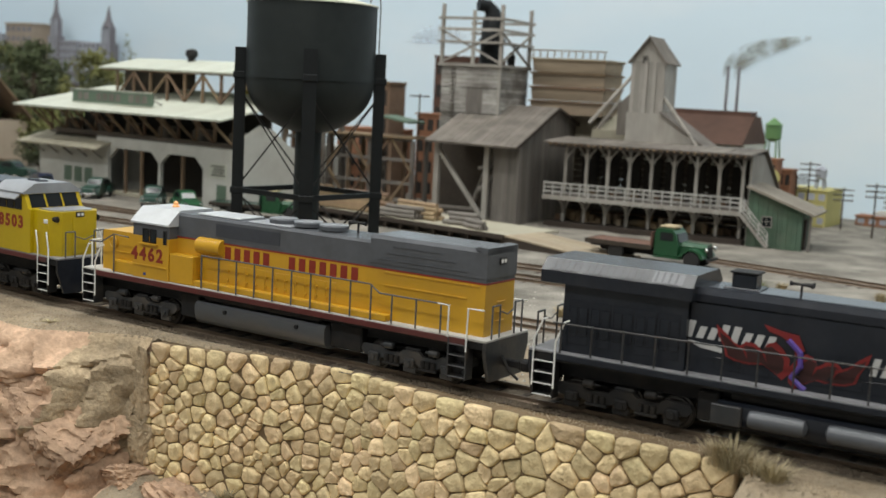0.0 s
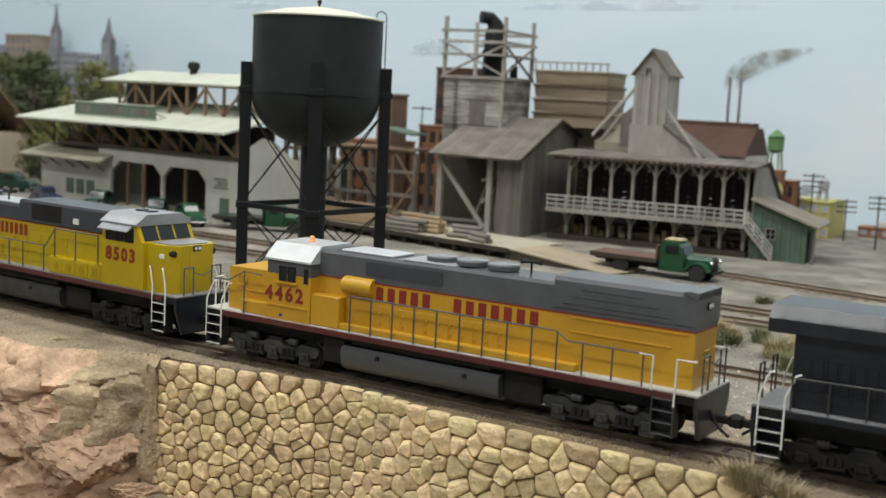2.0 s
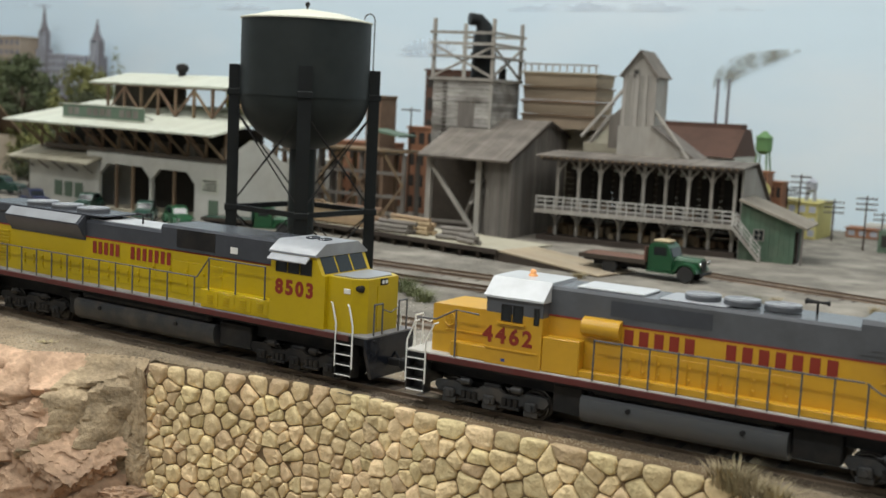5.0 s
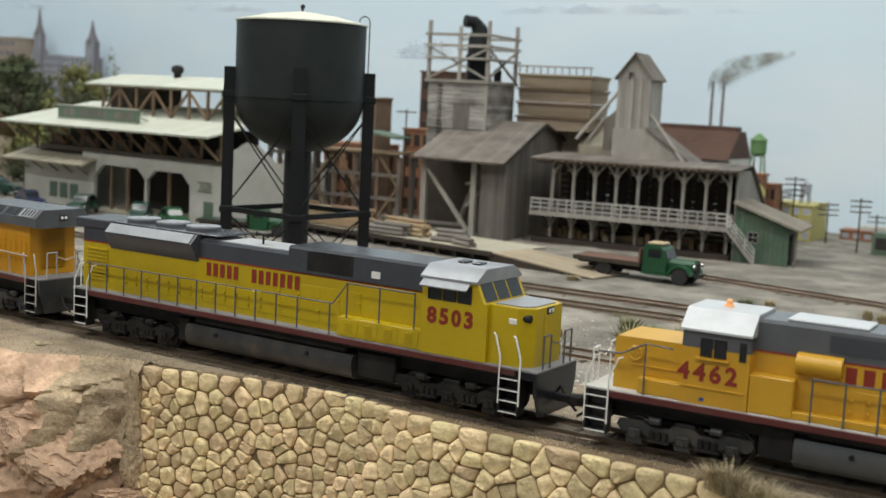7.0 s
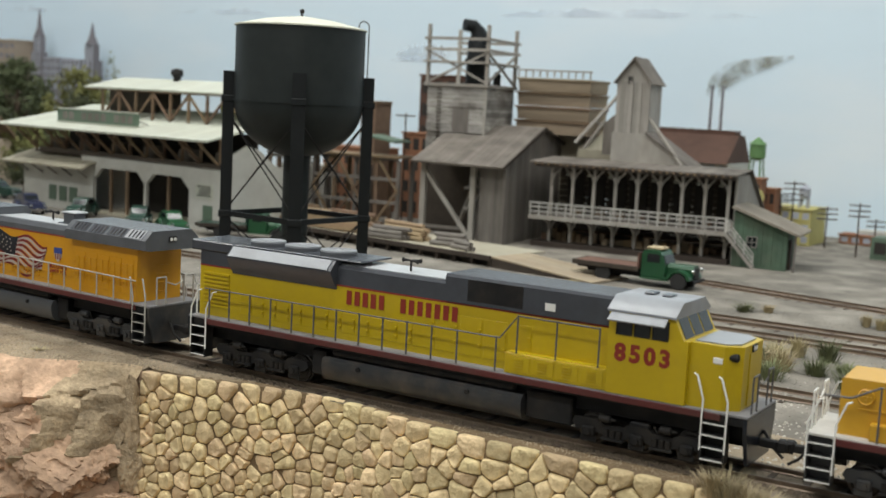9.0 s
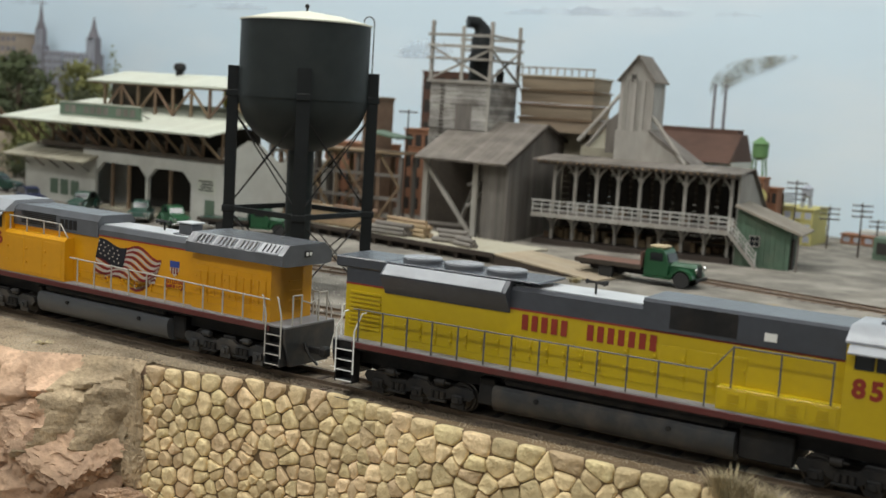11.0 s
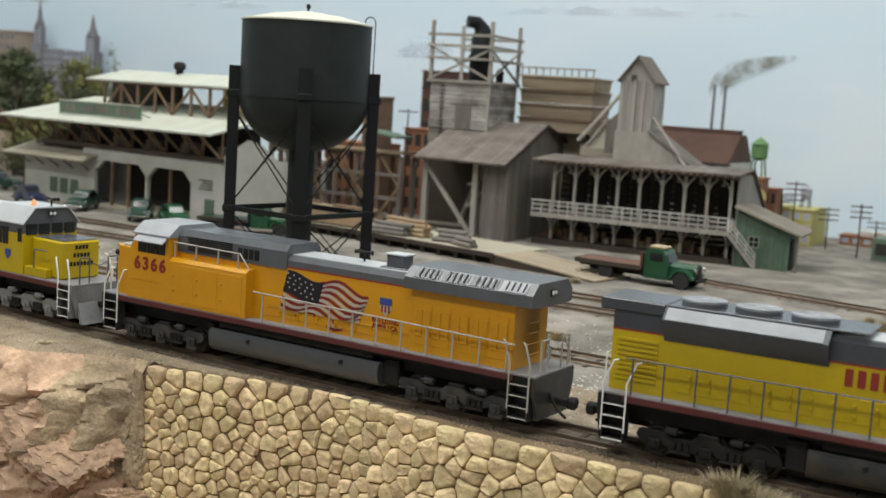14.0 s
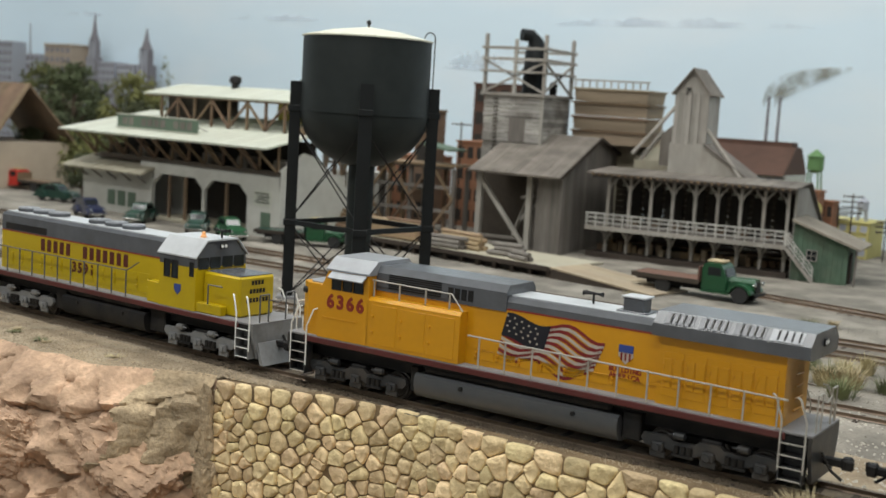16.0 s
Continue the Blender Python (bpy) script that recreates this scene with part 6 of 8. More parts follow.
HOUSE = pose(-0.566, 0.590, GROUND, 0, 0, 7.5)


def packing_house():
    h = thing("packing_house", "weathered grey timber packing house with two-storey open porch", "warehouse", m=HOUSE)
    pv = 0.008
    # wall, floor and ceiling inside the porch are all in dark wood
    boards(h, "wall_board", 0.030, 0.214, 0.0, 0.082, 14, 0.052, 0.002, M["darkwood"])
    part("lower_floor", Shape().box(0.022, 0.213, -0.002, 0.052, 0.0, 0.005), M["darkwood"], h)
    part("deck", Shape().box(0.022, 0.212, -0.010, 0.052, 0.0285, 0.0305), M["oldwood"], h)
    part("fascia", Shape().box(0.022, 0.2122, -0.0112, -0.010, 0.0270, 0.0310), M["palewood"], h)
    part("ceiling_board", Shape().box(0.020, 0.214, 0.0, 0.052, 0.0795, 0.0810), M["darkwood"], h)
    part("eave_beam", Shape().box(0.020, 0.2135, pv - 0.0016, pv + 0.0016, 0.0765, 0.0800), M["oldwood"], h)
    for k in range(30):
        u = 0.024 + 0.0064 * k
        part("rafter_end", Shape().box(u, u + 0.0018, -0.006, 0.004, 0.0788, 0.0810), M["brownwood"], h)
    for k in range(9):
        u = 0.0377 + 0.0213 * k
        p = part("post", Shape().box(u - 0.0014, u + 0.0014, pv - 0.0014, pv + 0.0014, 0.0, 0.0768), M["palewood"], h)
        for e in (-1, 1):
            if not (k == 0 and e < 0) and not (k == 8 and e > 0):
                pts = [(u, pv, 0.0640), (u + e * 0.0035, pv, 0.0712), (u + e * 0.0085, pv, 0.0762)]
                part("knee_brace", Shape().beam(pts[0], pts[1], 0.0016).beam(pts[1], pts[2], 0.0016), M["palewood"], p)
        part("deck_bracket", Shape().beam((u, pv, 0.014), (u, pv - 0.006, 0.0235), 0.0018).beam((u, pv - 0.006, 0.0235), (u, -0.010, 0.0280), 0.0018).beam((u, pv, 0.0140), (u + 0.006, pv, 0.0275), 0.0016), M["palewood"], p)
        if k < 8:
            # arched near-black sheets: the shade of the bays put in as colour
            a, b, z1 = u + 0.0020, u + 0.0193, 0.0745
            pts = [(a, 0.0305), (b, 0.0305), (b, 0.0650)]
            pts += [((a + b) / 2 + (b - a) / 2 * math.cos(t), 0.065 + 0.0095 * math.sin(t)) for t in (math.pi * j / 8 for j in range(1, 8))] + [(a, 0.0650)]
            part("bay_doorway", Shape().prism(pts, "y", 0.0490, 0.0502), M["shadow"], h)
            part("shelf", Shape().box(u + 0.002, u + 0.0193, 0.030, 0.048, 0.0140, 0.0150), M["brownwood"], h)
            part("hanging_lamp", Shape().lathe([(0.0004, 0.0735), (0.0005, 0.0715), (0.0024, 0.0695), (0.0022, 0.0692), (0.0004, 0.0700)], 10, (u + 0.0106, 0.022, 0)), M["creamroof"], h)
    # sacks and crates in the lower bays
    rnd = random.Random(77)
    for k in range(26):
        u, s, hgt = 0.030 + 0.0069 * k, rnd.uniform(0.0022, 0.0036), rnd.uniform(0.004, 0.0105)
        v = rnd.uniform(0.012, 0.026)
        part("stored_crate", Shape().box(u - s, u + s, v, v + 0.006, 0.0051, 0.0051 + hgt, 0.0004), M[rnd.choice(("brownwood", "tanwood", "binwood"))], h)
    # railing
    for k in range(22):
        u = 0.0235 + 0.00893 * k
        part("rail_post", Shape().box(u - 0.0006, u + 0.0006, -0.0104, -0.0092, 0.0310, 0.0430), M["railwhite"], h)
    for z in (0.0345, 0.0388, 0.0428):
        part("rail", Shape().box(0.0225, 0.2118, -0.0110, -0.0100, z - 0.0007, z + 0.0007), M["railwhite"], h)
    # stair
    st = part("stair", Shape().beam((0.2115, -0.010, 0.0290), (0.2375, -0.010, 0.0005), 0.0012, 0.0028).beam((0.2115, 0.002, 0.0290), (0.2375, 0.002, 0.0005), 0.0012, 0.0028), M["palewood"], h)
    for k in range(9):
        t = (k + 0.5) / 9
        u, z = 0.2115 + 0.026 * t, 0.0295 - 0.0285 * t
        part("tread", Shape().box(u - 0.0016, u + 0.0016, -0.0100, 0.002, z - 0.0004, z + 0.0004), M["palewood"], st)
    for v in (-0.0100, 0.002):
        for dz in (0.0045, 0.0085, 0.0125):
            part("stair_rail", Shape().beam((0.2118, v, 0.0295 + dz), (0.2375, v, 0.0005 + dz), 0.0009), M["railwhite"], st)
        for t in (0.02, 0.33, 0.66, 0.98):
            u, z = 0.2115 + 0.026 * t, 0.0295 - 0.0285 * t
            part("stair_post", Shape().box(u - 0.0006, u + 0.0006, v - 0.0006, v + 0.0006, z, z + 0.0128), M["railwhite"], st)
    # roofs and the end wall
    part("end_wall", Shape().prism([(pv, 0.0), (0.13, 0.0), (0.13, 0.046), (0.060, 0.0805), (pv, 0.0805)], "x", 0.2135, 0.2155), M["palewood"], h)
    roof_plane(h, "roof", (0.018, -0.006, 0.0815), (0.2175, -0.006, 0.0815), (0.2175, 0.060, 0.0850), (0.018, 0.060, 0.0850), 0.0012, M["shingle"], 16)
    roof_plane(h, "rear_roof", (0.2185, 0.058, 0.0855), (0.2185, 0.140, 0.0420), (0.018, 0.140, 0.0420), (0.018, 0.058, 0.0855), 0.0012, M["shingle"])
    part("attic", Shape().prism([(0.100, 0.050), (0.200, 0.050), (0.200, 0.1), (0.150, 0.116), (0.100, 0.0930)], "x", 0.030, 0.100), M["beigeroof"], h, "beige roofed attic")
    return h


def timber_shed():
    h = thing("timber_shed", "grey timber loading shed with wide gabled roof, beside the packing house", "shed", m=HOUSE)
    wm = M["oldwood"]
    # end wall facing the porch
    n = 24
    for k in range(n):
        v0, v1 = -0.030 + 0.230 * k / n, -0.030 + 0.230 * (k + 0.97) / n
        top = lambda v: 0.1110 - 0.355 * abs(v - 0.062) if v < 0.062 else 0.1110 - 0.27 * (v - 0.062)
        part("wall_board", Shape().prism([(v0, 0.0), (v1, 0.0), (v1, top(v1)), (v0, top(v0))], "x", 0.002, 0.004 + 0.0002 * (k % 3)), wm, h)
    boards(h, "front_board", -0.022, 0.0018, 0.0, 0.0785, 8, -0.028, 0.002, wm, "u")
    boards(h, "inner_board", -0.042, -0.022, 0.0, 0.086, 6, 0.012, 0.002, wm, "u")
    boards(h, "back_board", -0.086, -0.040, 0.0, 0.084, 12, 0.070, 0.002, M["oldwood"], "u")
    roof_plane(h, "roof", (-0.090, -0.045, 0.0760), (0.007, -0.045, 0.0750), (0.007, 0.062, 0.1130), (-0.090, 0.062, 0.1130), 0.0016, M["shingle"], 15)
    roof_plane(h, "rear_roof", (0.007, 0.062, 0.1128), (0.007, 0.205, 0.0745), (-0.046, 0.205, 0.0745), (-0.046, 0.062, 0.1128), 0.0022, M["shingle"])
    part("barge_board", Shape().beam((0.0078, -0.045, 0.0745), (0.0078, 0.062, 0.1120), 0.0012, 0.0030).beam((0.0078, 0.062, 0.1120), (0.0078, 0.205, 0.0735), 0.0012, 0.0030), M["darkwood"], h)
    for u in (-0.0835, -0.0300):
        part("post", Shape().box(u - 0.0026, u + 0.0026, -0.030, -0.0248, 0.0, 0.0775), M["palewood"], h)
        part("beam", Shape().box(u - 0.002, u + 0.002, -0.030, 0.066, 0.0725, 0.0755), M["oldwood"], h)
    part("beam", Shape().box(-0.087, -0.014, -0.0300, -0.0262, 0.0735, 0.0775), M["oldwood"], h)
    part("brace", Shape().beam((-0.083, -0.0275, 0.068), (-0.034, -0.0275, 0.006), 0.0036), M["palewood"], h)
    part("brace", Shape().beam((-0.030, -0.020, 0.064), (-0.070, 0.030, 0.008), 0.003), M["palewood"], h)
    part("brace", Shape().beam((-0.040, -0.024, 0.052), (-0.016, 0.002, 0.056), 0.0026), M["palewood"], h)
    part("brace", Shape().beam((-0.040, -0.024, 0.030), (-0.016, 0.002, 0.062), 0.0026), M["palewood"], h)
    part("cross_beam", Shape().beam((-0.084, -0.0275, 0.012), (-0.042, -0.0275, 0.012), 0.0026), M["oldwood"], h)
    for u in (-0.070, -0.012):
        part("post", Shape().box(u - 0.002, u + 0.002, 0.034, 0.038, 0.0, 0.095), M["oldwood"], h)
    return h


def tower_house():
    h = thing("tower_house", "weathered white and grey boarded tower with timber scaffold on top", "tower", m=HOUSE)
    u0, u1, v0, v1, z0, z1 = -0.1126, -0.047, 0.030, 0.105, 0.0, 0.150
    part("core", Shape().box(u0 + 0.002, u1 - 0.002, v0 + 0.002, v1, z0, z1 - 0.001), M["darkwood"], h)
    boards(h, "wall_board", u0, u1 - 0.001, 0.078, z1, 17, v0 + 0.002, 0.002, M["patchwood"], vary=0.0012)
    side_boards(h, "wall_board", v0, v1, 0.078, z1, 17, u1 - 0.0015, 0.0015, M["patchwood"])
    part("corner_post", Shape().box(u1 - 0.0015, u1 + 0.0012, v0 - 0.0012, v0 + 0.0015, 0.078, z1 + 0.002), M["palewood"], h)
    part("roof_slab", Shape().box(u0 - 0.003, u1 + 0.003, v0 - 0.003, v1 + 0.002, z1, z1 + 0.003), M["palewood"], h)
    for k in range(16):
        part("rung", Shape().box(u0 + 0.012, u0 + 0.017, v0 - 0.0014, v0 - 0.0004, 0.086 + 0.004 * k, 0.0872 + 0.004 * k), M["darkwood"], h)
    part("plaque", Shape().box(u0 + 0.030, u0 + 0.048, v0 - 0.0006, v0, 0.104, 0.128), M["oldwood"], h)
    top = 0.212
    for u, v in ((u0, v0), (u1, v0), (u1, v1), (u0, v1)):
        part("scaffold_post", Shape().box(u - 0.0016, u + 0.0016, v - 0.0016, v + 0.0016, z1 + 0.003, top), M["palewood"], h)
    for z in (0.187, 0.198):
        part("scaffold_rail", Shape().box(u0 - 0.004, u1 + 0.004, v0 - 0.003, v0 - 0.0016, z - 0.0014, z + 0.0014), M["palewood"], h)
        part("scaffold_rail", Shape().box(u1 + 0.0016, u1 + 0.003, v0 - 0.004, v1 + 0.004, z - 0.0014, z + 0.0014), M["palewood"], h)
        part("scaffold_rail", Shape().box(u0 - 0.004, u1 + 0.004, v1 + 0.0016, v1 + 0.003, z - 0.0014, z + 0.0014), M["palewood"], h)
    part("catwalk", Shape().box(u0 - 0.004, u1 + 0.004, v0 - 0.004, v0 + 0.010, 0.1735, 0.1755), M["palewood"], h)
    part("catwalk", Shape().box(u1 - 0.008, u1 + 0.004, v0 + 0.0105, v1 + 0.004, 0.1735, 0.1755), M["palewood"], h)
    for p, q in (((u0, v0), (u1, v0)), ((u1, v0), (u1, v1))):
        part("scaffold_brace", Shape().beam((*p, 0.154), (*q, 0.185), 0.002), M["palewood"], h)
        part("scaffold_brace", Shape().beam((*q, 0.154), (*p, 0.185), 0.002), M["palewood"], h)
    part("vent_drum", Shape().lathe([(0.004, 0.1530), (0.004, 0.162), (0.005, 0.163), (0.002, 0.167)], 12, (u1 - 0.012, v1 - 0.02, 0)), M["dark"], h)
    pts = [(-0.067, 0.052, 0.150), (-0.067, 0.052, 0.196), (-0.068, 0.051, 0.206), (-0.072, 0.047, 0.212), (-0.079, 0.040, 0.2125)]
    part("chimney", Shape().tube(pts, [0.0125, 0.0115, 0.0080, 0.0066, 0.0062], 16), M["legs"], h, "black iron stack with bent cowl")
    part("chimney_cap", Shape().lathe([(0.0125, 0.176), (0.0135, 0.176), (0.0135, 0.179), (0.0125, 0.179)], 16, (-0.067, 0.052, 0)), M["dark"], h)
    return h


def storage_bin():
    h = thing("storage_bin", "tall brown stacked timber storage bin with flared tiers", "storage bin", m=HOUSE)
    u0, u1, v0, v1 = -0.036, 0.042, 0.092, 0.150
    part("base", Shape().box(u0 + 0.004, u1 - 0.014, v0 + 0.030, v1 - 0.004, 0.0, 0.11), M["beigeroof"], h)
    for k in range(4):
        z = 0.106 + 0.0145 * k
        s, e = 0.0002, 0.0010
        v = [(u0 + s, v0 + s, z), (u1 - s, v0 + s, z), (u1 - s, v1 - s, z), (u0 + s, v1 - s, z), (u0 - e, v0 - e, z + 0.0125), (u1 + e, v0 - e, z + 0.0125), (u1 + e, v1 + e, z + 0.0125), (u0 - e, v1 + e, z + 0.0125)]
        part("tier", Shape().add(v, [(0, 3, 2, 1), (4, 5, 6, 7), (0, 1, 5, 4), (1, 2, 6, 5), (2, 3, 7, 6), (3, 0, 4, 7)]), M["binwood"], h)
        part("tier_band", Shape().box(u0 - 0.0025, u1 + 0.0025, v0 - 0.0028, v1 + 0.002, z + 0.0122, z + 0.0140), M["brownwood"] if k < 3 else M["binwood"], h)
    for k in range(11):
        u = u0 + (u1 - u0) * k / 10
        part("rail_post", Shape().box(u - 0.0006, u + 0.0006, v0 - 0.003, v0 - 0.0018, 0.1640, 0.1715), M["palewood"], h)
    part("top_rail", Shape().box(u0 - 0.002, u1 + 0.002, v0 - 0.0032, v0 - 0.0016, 0.1705, 0.1720), M["palewood"], h)
    return h


def elevator():
    h = thing("grain_elevator", "narrow grey boarded elevator tower with gabled cap", "elevator tower", m=HOUSE)
    u0, u1, v0, v1, ze, za = 0.0805, 0.1145, 0.058, 0.100, 0.164, 0.187
    um = (u0 + u1) / 2
    part("shaft", Shape().prism([(u0, 0.0), (u1, 0.0), (u1, ze), (um, za - 0.002), (u0, ze)], "y", v0 + 0.001, v1), M["palewood"], h)
    boards(h, "wall_board", u0, u1, 0.085, ze, 8, v0 + 0.001, 0.0014, M["palewood"], "u", vary=0.002)
    roof_plane(h, "roof", (u0 - 0.003, v0 - 0.004, ze - 0.003), (u0 - 0.003, v1 + 0.004, ze - 0.003), (um, v1 + 0.004, za), (um, v0 - 0.004, za), 0.0014, M["shingle"])
    roof_plane(h, "roof", (u1 + 0.003, v0 - 0.004, ze - 0.003), (u1 + 0.003, v1 + 0.004, ze - 0.003), (um, v1 + 0.004, za), (um, v0 - 0.004, za), 0.0014, M["shingle"])
    small_window(h, um - 0.006, um - 0.001, 0.160, 0.168, v0 - 0.0005, M["oldwood"])
    part("lean_to", Shape().prism([(u0 - 0.013, 0.09), (u0, 0.09), (u0, 0.132), (u0 - 0.013, 0.120)], "y", v0 + 0.006, v1), M["oldwood"], h)
    part("head_house", Shape().prism([(u1 - 0.034, 0.070), (u1 + 0.052, 0.070), (u1 + 0.046, 0.083), (u1, 0.113), (u1 - 0.034, 0.113)], "y", v0 - 0.006, v1), M["palewood"], h)
    roof_plane(h, "head_roof", (u1 + 0.050, v0 - 0.009, 0.0815), (u1 + 0.050, v1, 0.0815), (u1, v1, 0.1150), (u1, v0 - 0.009, 0.1150), 0.0012, M["shingle"])
    for a, b in (((u0, v0 + 0.01, 0.150), (u0 - 0.036, v0 - 0.01, 0.100)), ((u0 - 0.012, v0 + 0.01, 0.124), (u0 - 0.030, v0, 0.095)), ((u1, v0 + 0.004, 0.128), (u1 + 0.044, v0 - 0.012, 0.078)), ((u1 + 0.002, v0 + 0.01, 0.112), (u1 + 0.028, v0 - 0.006, 0.082))):
        part("chute", Shape().tube([a, b], 0.0019, 8), M["palewood"], h)
    return h


def green_annex():
    h = thing("green_annex", "small faded green boarded office with sloping roof, at the stair foot", "shed", m=HOUSE)
    u0, u1, v0, v1 = 0.2165, 0.2660, -0.001, 0.055
    part("core", Shape().prism([(u0, 0.0), (u1 - 0.002, 0.0), (u1 - 0.002, 0.0355), (u0, 0.0500)], "y", v0 + 0.001, v1), M["greenpaint"], h)
    n = 11
    for k in range(n):
        a, b = u0 + (u1 - 0.001 - u0) * k / n, u0 + (u1 - 0.001 - u0) * (k + 0.96) / n
        top = lambda u: 0.0500 - 0.0145 * (u - u0) / (u1 - u0)
        part("wall_board", Shape().prism([(a, 0.0), (b, 0.0), (b, top(b)), (a, top(a))], "y", v0 - 0.0004 * (k % 2), v0 + 0.001), M["greenpaint"], h)
    roof_plane(h, "roof", (u1 + 0.010, v0 - 0.008, 0.0330), (u1 + 0.010, v1 + 0.006, 0.0330), (u0 - 0.001, v1 + 0.006, 0.0545), (u0 - 0.001, v0 - 0.008, 0.0545), 0.0014, M["annexroof"], 12)
    small_window(h, 0.2290, 0.2385, 0.0185, 0.0285, v0 - 0.0006, M["palewood"])
    part("side_door", Shape().box(u1 - 0.002, u1, v0 + 0.010, v0 + 0.022, 0.0005, 0.0270), M["darkwood"], h)
    part("corner_post", Shape().box(u1 + 0.005, u1 + 0.0068, v0 - 0.004, v0 - 0.0022, 0.0, 0.0345), M["oldwood"], h)
    return h


packing_house()
timber_shed()
tower_house()
storage_bin()
elevator()
green_annex()

def crates():
    rnd = random.Random(4)
    sh = Shape().box(-0.004, 0.004, -0.003, 0.003, 0.0, 0.0055)
    for z in (0.0002, 0.0020, 0.0038):
        sh.box(-0.0043, 0.0043, -0.0033, 0.0033, z, z + 0.0014)
    me = sh.mesh("wooden_crate", M["brownwood"])
    for k in range(16):
        low = k % 2 == 0
        u = 0.046 + 0.0106 * k
        z = 0.0050 if low else 0.0305
        m = HOUSE @ pose(u, 0.036 + rnd.uniform(-0.004, 0.004), z, 0, 0, rnd.uniform(-10, 10))
        thing("wooden_crate", "small brown slatted crate on the packing house floor", "crate", "crates", m, me)


crates()


def loading_dock():
    m = pose(-0.60, 0.436, GROUND, 0, 0, -8.5)
    h = thing("loading_dock", "long low timber loading dock with plank ramp", "dock", m=m)
    part("platform", Shape().box(-0.42, 0.115, 0.0, 0.075, 0.0072, 0.0090), M["beigeroof"], h)
    part("edge_beam", Shape().box(-0.42, 0.115, -0.0018, 0.0, 0.0056, 0.0096), M["darkwood"], h)
    for k in range(28):
        part("dock_post", Shape().box(-0.418 + 0.0196 * k, -0.4145 + 0.0196 * k, 0.0002, 0.0035, 0.0, 0.0072), M["darkwood"], h)
    # near-black strip behind the posts puts in the shade below the platform
    part("back_beam", Shape().box(-0.42, 0.115, 0.006, 0.010, 0.0, 0.0072), M["shadow"], h)
    n = 10
    for k in range(n):
        v0, v1 = 0.052 * k / n, 0.052 * (k + 0.95) / n
        v = [(0.115, v0, 0.0080), (0.215, v0, 0.0002), (0.215, v1, 0.0002), (0.115, v1, 0.0080)]
        v += [(a, b, c + 0.0012) for a, b, c in v]
        part("ramp_plank", Shape().add(v, [(0, 3, 2, 1), (4, 5, 6, 7), (0, 1, 5, 4), (1, 2, 6, 5), (2, 3, 7, 6), (3, 0, 4, 7)]), M["rampwood"], h)
    part("ramp_side", Shape().prism([(0.115, 0.0), (0.215, 0.0), (0.115, 0.0078)], "y", 0.0005, 0.0025), M["darkwood"], h)
    return m


DOCK = loading_dock()


def log_pile(x, y, n, length, turn, seed, material):
    rnd = random.Random(seed)
    lp = thing("lumber_pile", "pile of rough brown lumber on the loading dock", "lumber", "lumber piles", DOCK @ pose(x, y, 0.0090, 0, 0, turn))
    row, k, z = n, 0, 0.0
    while row > 0:
        for i in range(row):
            c = (i - (row - 1) / 2) * 0.0042
            dx = rnd.uniform(-0.004, 0.004)
            part("log", Shape().tube([(-length / 2 + dx, c, z + 0.0021), (length / 2 + dx, c + rnd.uniform(-0.0006, 0.0006), z + 0.0021)], 0.0021, 8), material, lp)
        row -= 1
        z += 0.0037


log_pile(-0.070, 0.022, 5, 0.055, 4, 1, M["brownwood"])
log_pile(-0.008, 0.026, 4, 0.050, -3, 2, M["tanwood"])
log_pile(-0.015, 0.012, 3, 0.042, 6, 3, M["oldwood"])
log_pile(0.050, 0.022, 3, 0.030, 12, 4, M["oldwood"])
log_pile(0.072, 0.012, 2, 0.024, -14, 5, M["oldwood"])
log_pile(-0.150, 0.030, 5, 0.055, 0, 6, M["brownwood"])


def wheel_parts(veh, xs, y, r, w=0.0022, mat_rim=None):
    for x in xs:
        for sg in (-1, 1):
            t = part("wheel", Shape().lathe([(r * 0.55, -w / 2), (r * 0.95, -w / 2), (r, -w * 0.3), (r, w * 0.3), (r * 0.95, w / 2), (r * 0.55, w / 2)], 18, (x, sg * y, r), "y"), M["tyre"], veh)
            part("rim", Shape().lathe([(0.0002, sg * w * 0.25), (r * 0.3, sg * w * 0.45), (r * 0.56, sg * w * 0.3), (r * 0.56, -sg * w * 0.3)], 14, (x, sg * y, r), "y"), mat_rim or M["truckgreen"], t)


